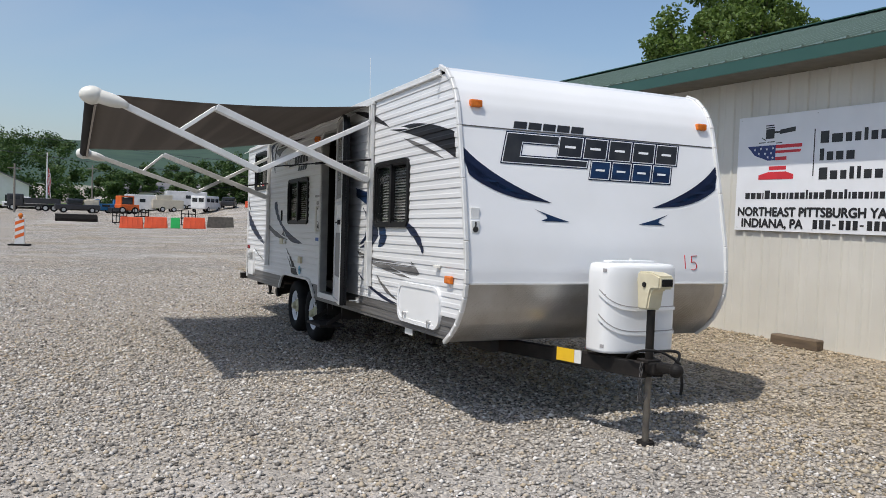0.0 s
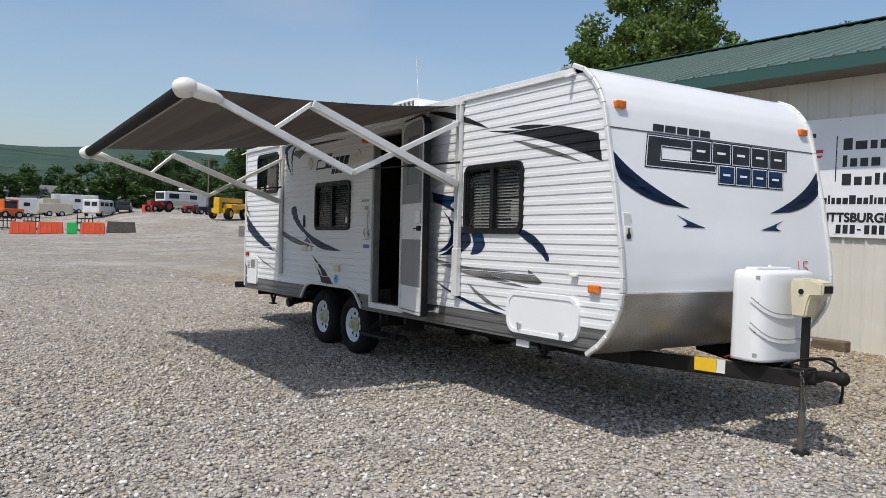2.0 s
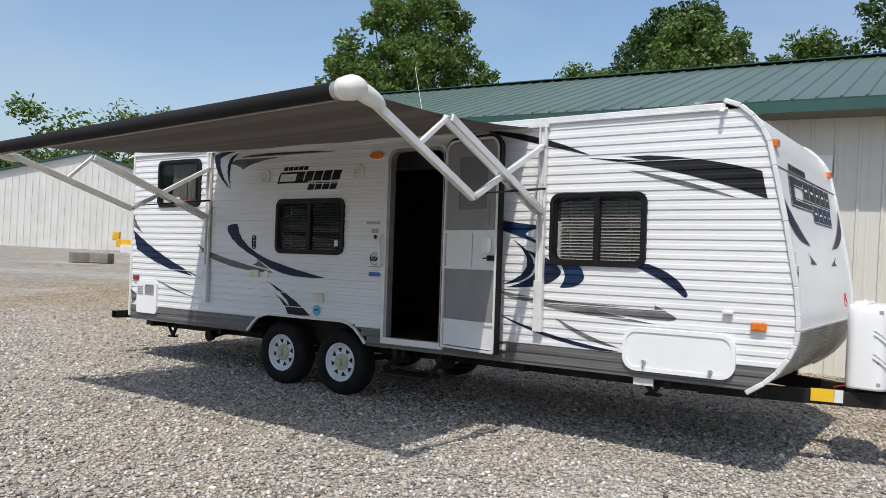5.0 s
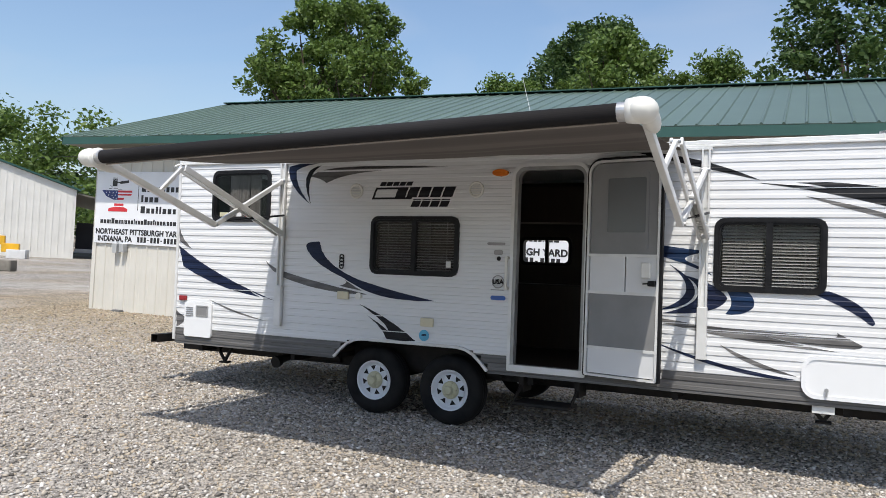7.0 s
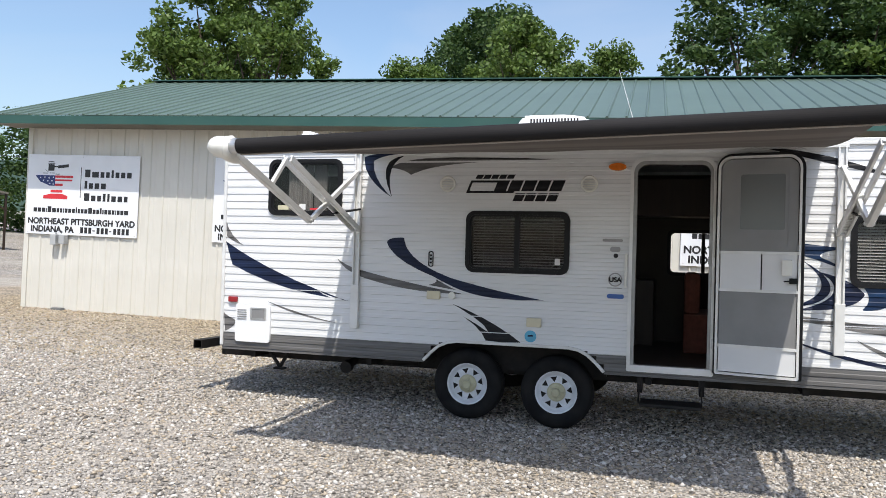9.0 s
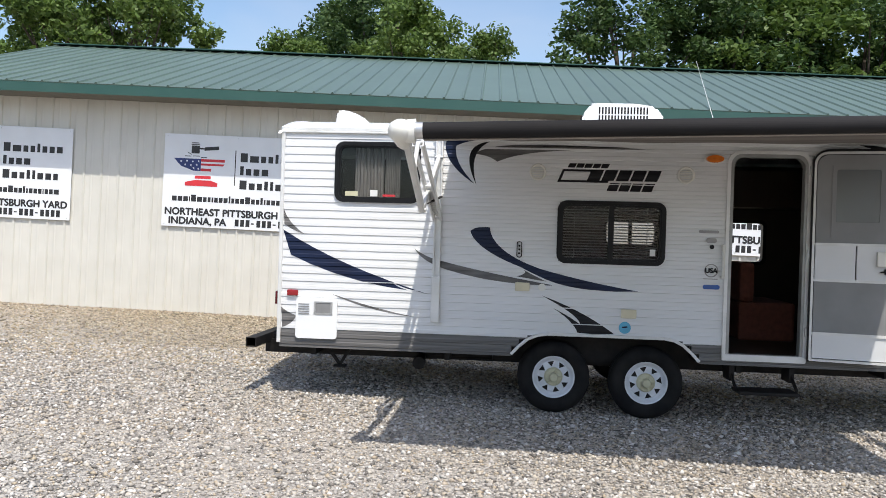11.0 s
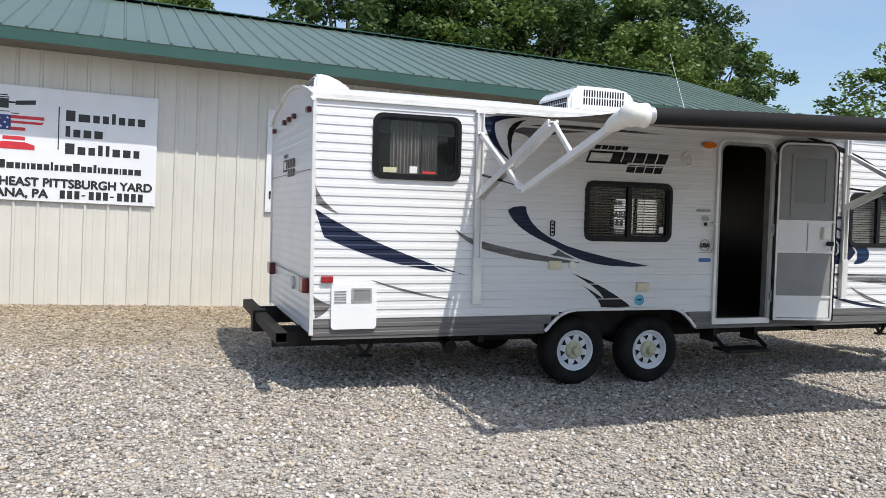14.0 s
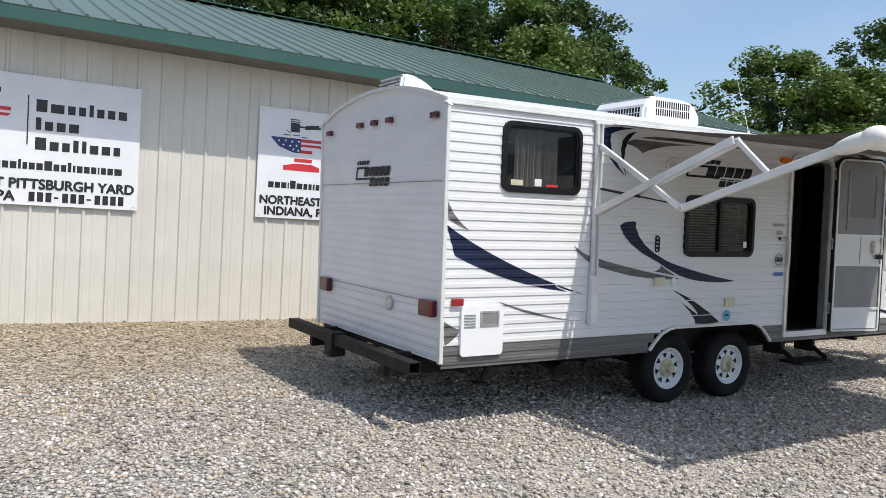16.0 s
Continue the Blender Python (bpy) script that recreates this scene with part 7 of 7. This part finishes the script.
for x, y, l in ((-112.5, 3.3, 4.2), (-114.4, 9.9, 6.0)):
    vehicle("box_trailer", x, y, -88, "white box trailer parked in a row", "trailer", P_WHITE, [("body", None, (-l / 2, -1.1, 0.5, l / 2, 1.1, 2.7, 0.08))], [(-0.6, -1.12, 1.6, 0.2, 1.12, 2.1, 0.03)], [(-0.4, -1.0), (0.4, -1.0), (-0.4, 1.0), (0.4, 1.0)], 0.34)
vehicle("camp_trailer", -111.6, 7.0, -85, "cream machine with generator box", "trailer", P_CREAM, [("body", None, (-2.2, -1.0, 0.5, 2.2, 1.0, 1.8, 0.06)), ("top_box", None, (-0.6, -0.8, 1.8, 1.6, 0.8, 2.5, 0.05))], [], [(-0.8, -0.9), (0.8, -0.9), (-0.8, 0.9), (0.8, 0.9)], 0.4)
# machines further along the yard edge
v = vehicle("tractor", -94.6, 17.7, -60, "old red farm tractor on gravel", "tractor", P_RED, [("hood", None, (0.0, -0.35, 0.8, 1.8, 0.35, 1.4, 0.1)), ("seat", P_DARK, (-0.9, -0.3, 1.0, -0.4, 0.3, 1.5, 0.05)), ("fender", None, (-1.2, -0.9, 0.9, -0.2, 0.9, 1.2, 0.05))], [], [(1.4, -0.6), (1.4, 0.6)], 0.42)
for s_ in (-1, 1):
    wheel_part(v, -0.7, s_ * 0.8, 0.75, 0.75, 0.4, P_RED)
vehicle("motorhome", -105.9, 23.0, -70, "white and tan motorhome parked near woods", "motorhome", P_WHITE, [("body", None, (-3.5, -1.2, 0.5, 3.5, 1.2, 2.7, 0.15)), ("stripe", P_CREAM, (-2.0, -1.23, 0.7, 3.3, 1.23, 1.4, 0.02)), ("roof_unit", None, (-1.0, -0.5, 3.0, 0.2, 0.5, 3.3, 0.08))],
        [(1.2, -1.24, 1.7, 2.8, 1.24, 2.4, 0.05), (-1.8, -1.24, 1.7, -0.6, 1.24, 2.3, 0.05), (3.3, -1.0, 1.6, 3.54, 1.0, 2.5, 0.05)], [(-2.0, -1.0), (2.3, -1.0), (-2.0, 1.0), (2.3, 1.0)], 0.42)
for x, y, p in ((-90.8, 21.0, P_RED), (-88.5, 22.0, P_DARK)):
    vehicle("small_tractor", x, y, -75, "small compact mower tractor", "machine", p, [("hood", None, (0.0, -0.35, 0.5, 1.2, 0.35, 1.0, 0.1)), ("seat", P_DARK, (-0.6, -0.25, 0.7, -0.2, 0.25, 1.15, 0.05)), ("deck", None, (-0.9, -0.6, 0.3, 1.0, 0.6, 0.5, 0.05))], [], [(-0.6, -0.55), (0.9, -0.5), (-0.6, 0.55), (0.9, 0.5)], 0.36)
v = vehicle("telehandler", -77.2, 21.6, -45, "yellow telehandler with folded boom", "machine", P_YEL, [("chassis", None, (-2.6, -0.8, 0.7, 2.4, 0.8, 1.2, 0.08)), ("engine_cover", None, (-2.4, 0.1, 1.1, 1.4, 1.1, 1.7, 0.1)), ("cabin_frame", P_DARK, (-0.6, -1.1, 1.1, 0.9, -0.1, 2.4, 0.1)), ("boom", None, (-2.9, -0.2, 1.9, 2.6, 0.25, 2.4, 0.05)), ("boom_head", None, (2.3, -0.3, 0.6, 2.9, 0.4, 2.4, 0.08)), ("counterweight", None, (-2.9, -0.9, 0.9, -2.3, 0.9, 1.8, 0.1))],
            [(-0.5, -1.12, 1.5, 0.8, -0.08, 2.25, 0.04)], [], 0.6)
for wx in (-1.7, 1.7):
    for s_ in (-1, 1):
        wheel_part(v, wx, s_ * 1.0, 0.65, 0.65, 0.42, P_YEL)
v = vehicle("backhoe", -81.9, 26.4, -40, "yellow backhoe loader parked on gravel", "machine", P_YEL, [("hood", None, (0.3, -0.5, 0.8, 2.1, 0.5, 1.5, 0.1)), ("cabin_roof", None, (-1.1, -0.8, 2.3, 0.4, 0.8, 2.5, 0.06)), ("cabin_frame", P_DARK, (-1.0, -0.75, 1.0, 0.3, 0.75, 2.3, 0.05)), ("bucket", P_DARK, (2.5, -1.0, 0.3, 3.1, 1.0, 0.9, 0.08))], [(-0.9, -0.77, 1.4, 0.2, 0.77, 2.2, 0.03)], [(1.6, -0.8), (1.6, 0.8)], 0.45)
for s_ in (-1, 1):
    wheel_part(v, -0.6, s_ * 0.9, 0.7, 0.7, 0.42, P_YEL)
vehicle("horse_trailer", -80.7, 29.9, -58, "white two-axle horse trailer parked on gravel", "trailer", P_WHITE, [("body", None, (-2.0, -1.0, 0.5, 1.6, 1.0, 2.6, 0.06)), ("stripe", P_CREAM, (-1.6, -1.02, 0.8, 0.4, 1.02, 1.2, 0.01)), ("drawbar", P_DARK, (1.6, -0.1, 0.45, 2.8, 0.1, 0.6, 0.02))], [(0.7, -1.02, 1.2, 1.2, 1.02, 2.2, 0.03), (-1.5, -1.02, 1.8, -0.6, 1.02, 2.2, 0.03), (-2.03, -0.4, 1.0, -1.9, 0.4, 2.2, 0.03)], [(-0.5, -0.95), (0.2, -0.95), (-0.5, 0.95), (0.2, 0.95)], 0.34)
vehicle("cargo_trailer", -47.9, 39.9, 30, "black enclosed cargo trailer under the lean-to", "trailer", P_DARK, [("body", None, (-2.2, -1.1, 0.5, 2.2, 1.1, 2.9, 0.06)), ("front_guard", P_WHITE, (-2.25, -1.12, 0.45, 2.25, 1.12, 0.75, 0.02)), ("emblem", P_WHITE, (-0.7, -1.13, 1.5, 0.5, 1.13, 1.75, 0.02))], [], [(-0.4, -1.05), (0.4, -1.05), (-0.4, 1.05), (0.4, 1.05)], 0.36)
vehicle("yellow_machine", -43.1, 28.0, 40, "small yellow attachment standing by the shed", "machine", P_YEL, [("frame", None, (-0.6, -0.2, 0.4, 0.5, 0.2, 1.0, 0.05)), ("arm", None, (-0.9, -0.15, 0.9, -0.4, 0.15, 1.5, 0.05)), ("base", P_WHITE, (-0.2, -0.5, 0.0, 1.0, 0.5, 0.6, 0.04))], [], [], 0.3)

M_CONC = mat("weathered_concrete", (0.24, 0.22, 0.19), (0.15, 0.14, 0.12), 0.9, 0, 3, 6, 0.3, 20)


def block(x, y, rot, sx, sy, sz, label, material=M_CONC, name="concrete_block", batter=0.0):
    x, y = yard(x, y)
    b_ = thing(name, Matrix.Translation((x, y, gz(x, y))) @ Matrix.Rotation(radians(rot), 4, "Z"), label, name.replace("_", " "))
    bm = bmesh.new()
    box(bm, (-sx / 2, -sy / 2, 0), (sx / 2, sy / 2, sz), 0.04, 1)
    for v_ in bm.verts:
        if v_.co.z > sz * 0.5:
            v_.co.y *= 1 - batter
            v_.co.x *= 1 - batter * 0.15
    part("body", bm, material, b_)
    return b_


for x, y, r, sx in ((-49.2, 17.0, 60, 1.5), (-47.4, 17.6, 55, 1.5), (-46.1, 18.6, 62, 2.0), (-48.6, 19.2, 60, 1.5)):
    block(x, y, r, sx, 0.8, 0.85, "stacked weathered concrete yard block")
for x, y, r in ((-25.8, 14.5, 70), (-25.1, 15.1, 20)):
    block(x, y, r, 1.0, 0.5, 0.5, "grey concrete kerb block")
P_BARR = paint("orange_red_plastic", (0.75, 0.10, 0.03), 0.5)
for x, y in ((-60.9, 0.2), (-60.8, 2.2), (-60.6, 5.4)):
    b_ = block(x, y, 86, 1.95, 0.6, 1.0, "orange plastic road barrier", P_BARR, "road_barrier", 0.55)
    for k in range(5):
        bm = bmesh.new()
        for s_ in (-1, 1):
            beam(bm, (-0.8 + 0.4 * k, s_ * 0.30, 0.05), (-0.76 + 0.4 * k, s_ * 0.15, 0.92), 0.06, 0.03, 0)
        part("rib", bm, P_BARR, b_)
block(-60.7, 3.8, 86, 0.8, 0.6, 0.95, "green plastic barrier piece", P_GREEN, "road_barrier", 0.4)
block(-62.3, 7.9, 86, 2.4, 0.7, 1.0, "dark stained concrete barrier", mat("dark_concrete", (0.10, 0.09, 0.075), (0.06, 0.055, 0.05), 0.9, 0, 4), "concrete_barrier", 0.5)
block(-95.0, 16.4, 80, 1.6, 0.6, 0.9, "small red plastic barrier", P_BARR, "road_barrier", 0.4)
bx, by = yard(-74.9, -4.4)
bk = thing("loader_bucket", Matrix.Translation((bx, by, gz(bx, by))) @ Matrix.Rotation(radians(84), 4, "Z"), "black steel loader bucket lying on gravel", "bucket")
bm = bmesh.new()
prof = [(-0.5, 0.0), (0.5, 0.0), (0.55, 0.06), (-0.35, 0.12), (-0.45, 0.75), (-0.55, 0.75), (-0.6, 0.3)]
a = [bm.verts.new((-1.9, y, z)) for y, z in prof]
b = [bm.verts.new((1.9, y, z)) for y, z in prof]
bm.faces.new(a)
bm.faces.new(b[::-1])
for i in range(len(prof)):
    bm.faces.new((a[i - 1], a[i], b[i], b[i - 1]))
bmesh.ops.recalc_face_normals(bm, faces=bm.faces)
part("shell", bm, M_STEEL, bk)
for x in (-1.92, 1.86):
    bm = bmesh.new()
    box(bm, (x, -0.5, 0.0), (x + 0.06, 0.45, 0.6))
    part("side_plate", bm, M_STEEL, bk)
for x, y in ((-70.9, -0.5), (-70.9, 1.5), (-66.6, 5.5)):
    x, y = yard(x, y)
    fk = thing("pallet_fork", Matrix.Translation((x, y, gz(x, y))) @ Matrix.Rotation(radians(86), 4, "Z"), "black pallet fork attachment standing in the yard", "pallet fork")
    bm = bmesh.new()
    for z in (0.1, 0.75, 1.15):
        box(bm, (-0.7, -0.05, z), (0.7, 0.05, z + 0.1))
    part("frame", bm, M_STEEL, fk)
    for k in range(5):
        bm = bmesh.new()
        box(bm, (-0.68 + k * 0.32, -0.04, 0.1), (-0.6 + k * 0.32, 0.04, 1.55 if k in (0, 2, 4) else 1.2))
        part("upright", bm, M_STEEL, fk)
    for k in (-0.4, 0.4):
        bm = bmesh.new()
        box(bm, (k - 0.06, -1.2, 0.02), (k + 0.06, 0.0, 0.08))
        part("tine", bm, M_STEEL, fk)
pn = thing("warning_panel", Matrix.Translation((-21.6, -4.4, gz(-21.6, -4.4))) @ Matrix.Rotation(radians(75), 4, "Z") @ Matrix.Scale(0.8, 4), "orange and white striped warning panel with amber lamp", "road sign")
bm = bmesh.new()
box(bm, (-0.45, -0.3, 0), (0.45, 0.3, 0.08), 0.02)
part("base", bm, M_RUBBER, pn)
bm = bmesh.new()
box(bm, (-0.22, -0.03, 0.08), (0.22, 0.03, 1.3), 0.01)
part("panel", bm, P_WHITE, pn)
for k in range(3):
    bm = bmesh.new()
    z = 0.32 + k * 0.33
    vs = [bm.verts.new((x_, -0.034, z_)) for x_, z_ in ((-0.21, z), (-0.21, z + 0.16), (0.21, z + 0.34 if z + 0.34 < 1.29 else 1.29), (0.21, z + 0.18))]
    bm.faces.new(vs)
    part("stripe", bm, P_ORANGE, pn)
bm = bmesh.new()
rod(bm, (0.03, 0, 1.3), (0.03, 0, 1.36), 0.06)
bmesh.ops.create_uvsphere(bm, u_segments=14, v_segments=10, radius=0.11, matrix=Matrix.Translation((0.03, 0, 1.46)))
part("lamp", bm, M_AMBER, pn)


# ---- far houses, poles, flag ----
def far_house(x, y, rot, sx, sy, h, roof_col, label):
    x, y = yard(x, y)
    hs = thing("house", Matrix.Translation((x, y, gz(x, y) - 0.2)) @ Matrix.Rotation(radians(rot), 4, "Z"), label, "house")
    bm = bmesh.new()
    pts = [(-sy / 2, 0), (-sy / 2, h), (0, h + sy * 0.22), (sy / 2, h), (sy / 2, 0)]
    a = [bm.verts.new((-sx / 2, y_, z_)) for y_, z_ in pts]
    b = [bm.verts.new((sx / 2, y_, z_)) for y_, z_ in pts]
    bm.faces.new(a)
    bm.faces.new(b[::-1])
    for i in range(5):
        bm.faces.new((a[i - 1], a[i], b[i], b[i - 1]))
    bmesh.ops.recalc_face_normals(bm, faces=bm.faces)
    part("wall", bm, M_SHED, hs)
    bm = bmesh.new()
    for s_ in (-1, 1):
        beam(bm, (0, s_ * (sy / 2 + 0.4), h - 0.15), (0, 0, h + sy * 0.22 + 0.08), sx + 0.8, 0.15, 0)
    part("roof", bm, mat("grey_shingle", roof_col, tuple(c * 0.7 for c in roof_col), 0.9), hs)
    for k in (-0.3, 0.2):
        bm = bmesh.new()
        box(bm, (sx / 2 - 0.02, k * sy - 0.45, 1.0), (sx / 2 + 0.05, k * sy + 0.45, 2.3))
        part("window", bm, P_GLASS, hs)


far_house(-137.5, -18.5, 8, 9, 10, 4.0, (0.2, 0.2, 0.21), "white gabled house at the yard edge")
far_house(-152, 9.5, 90, 14, 8, 2.8, (0.16, 0.16, 0.17), "low white house with grey roof before the woods")
P_POLE = mat("grey_pole_wood", (0.22, 0.2, 0.17), (0.15, 0.135, 0.12), 0.9)
for x, y, h in ((-96.6, -11.8, 5.9), (-127.0, -3.3, 7.4), (-67.9, 51.9, 11.0), (-118, 30, 9)):
    x, y = yard(x, y)
    up = thing("utility_pole", Matrix.Translation((x, y, gz(x, y))), "weathered wooden utility pole", "pole")
    bm = bmesh.new()
    rod(bm, (0, 0, -0.3), (0, 0, h), 0.14, 0.1, seg=10)
    part("post", bm, P_POLE, up)
    bm = bmesh.new()
    box(bm, (-0.05, -0.8, h - 0.6), (0.05, 0.8, h - 0.48))
    part("cross_arm", bm, P_POLE, up)
wire = thing("power_line", Matrix.Identity(4), "sagging overhead power lines", "cable")
for p, q in (((-90, -40, 12.8), (-127, 30, 9.6)), ((-90, -40, 10.4), (-127, 30, 7.2)), ((-118, 30, 10.2), (-67.9, 51.9, 11.0)), ((-118, 30, 8.4), (-67.9, 51.9, 9.2)), ((-67.9, 51.9, 9.2), (-8, 75, 11))):
    bm = bmesh.new()
    p, q = (Vector((*yard(w_[0], w_[1]), w_[2])) for w_ in (p, q))
    pts = [p.lerp(q, i / 14) - Vector((0, 0, 1.2 * math.sin(math.pi * i / 14))) for i in range(15)]
    for a, b in zip(pts, pts[1:]):
        rod(bm, a, b, 0.03, seg=5)
    part("wire", bm, P_DARK, wire)
fx, fy = yard(-106.8, -8.8)
fp = thing("flag_pole", Matrix.Translation((fx, fy, gz(fx, fy))), "white flag pole with drooping striped flag", "flag pole")
bm = bmesh.new()
rod(bm, (0, 0, -0.2), (0, 0, 7.9), 0.12, 0.08, seg=10)
part("pole", bm, P_WHITE, fp)
for k in range(6):
    bm = bmesh.new()
    n = 10
    lo = [bm.verts.new((0.1 + 0.05 * math.sin(i * 1.4), 0.1 + 0.055 * (k + i / n * 0.6) + 0.06 * math.sin(i * 0.9 + k), 5.9 - 0.12 * k - 3.4 * i / n)) for i in range(n + 1)]
    hi = [bm.verts.new((v_.co.x + 0.03, v_.co.y + 0.08, v_.co.z - 0.10)) for v_ in lo]
    for i in range(n):
        bm.faces.new((lo[i], lo[i + 1], hi[i + 1], hi[i]))
    part("flag_stripe", bm, P_RED if k % 2 == 0 else P_WHITE, fp)
wb = thing("wood_block", HALL @ pose(13.77, -0.22, 0.09, 0, 0, 4), "weathered timber block lying by the hall wall", "wood block")
bm = bmesh.new()
box(bm, (-0.33, -0.08, 0), (0.33, 0.08, 0.14), 0.015, 1)
part("timber", bm, mat("weathered_timber", (0.16, 0.115, 0.075), (0.09, 0.065, 0.045), 0.9, 0, 5, 6, 0.3, 20, stretch=(0.5, 4, 4)), wb)


# ---- loose gravel ----
build_stones("gravel_near", "loose grey limestone gravel stones", (-6.5, 13.0, -6.4, 2.6), 165000, 0.009, 0.030, 5)
build_stones("gravel_side", "finer loose gravel beside the trailer", (-6.0, 7.5, -3.2, 0.6), 30000, 0.006, 0.016, 8)
build_stones("gravel_front", "loose tan gravel stones in front of the hall", (-9.0, 14.0, 1.4, 6.0), 50000, 0.010, 0.032, 6, M_TAN)
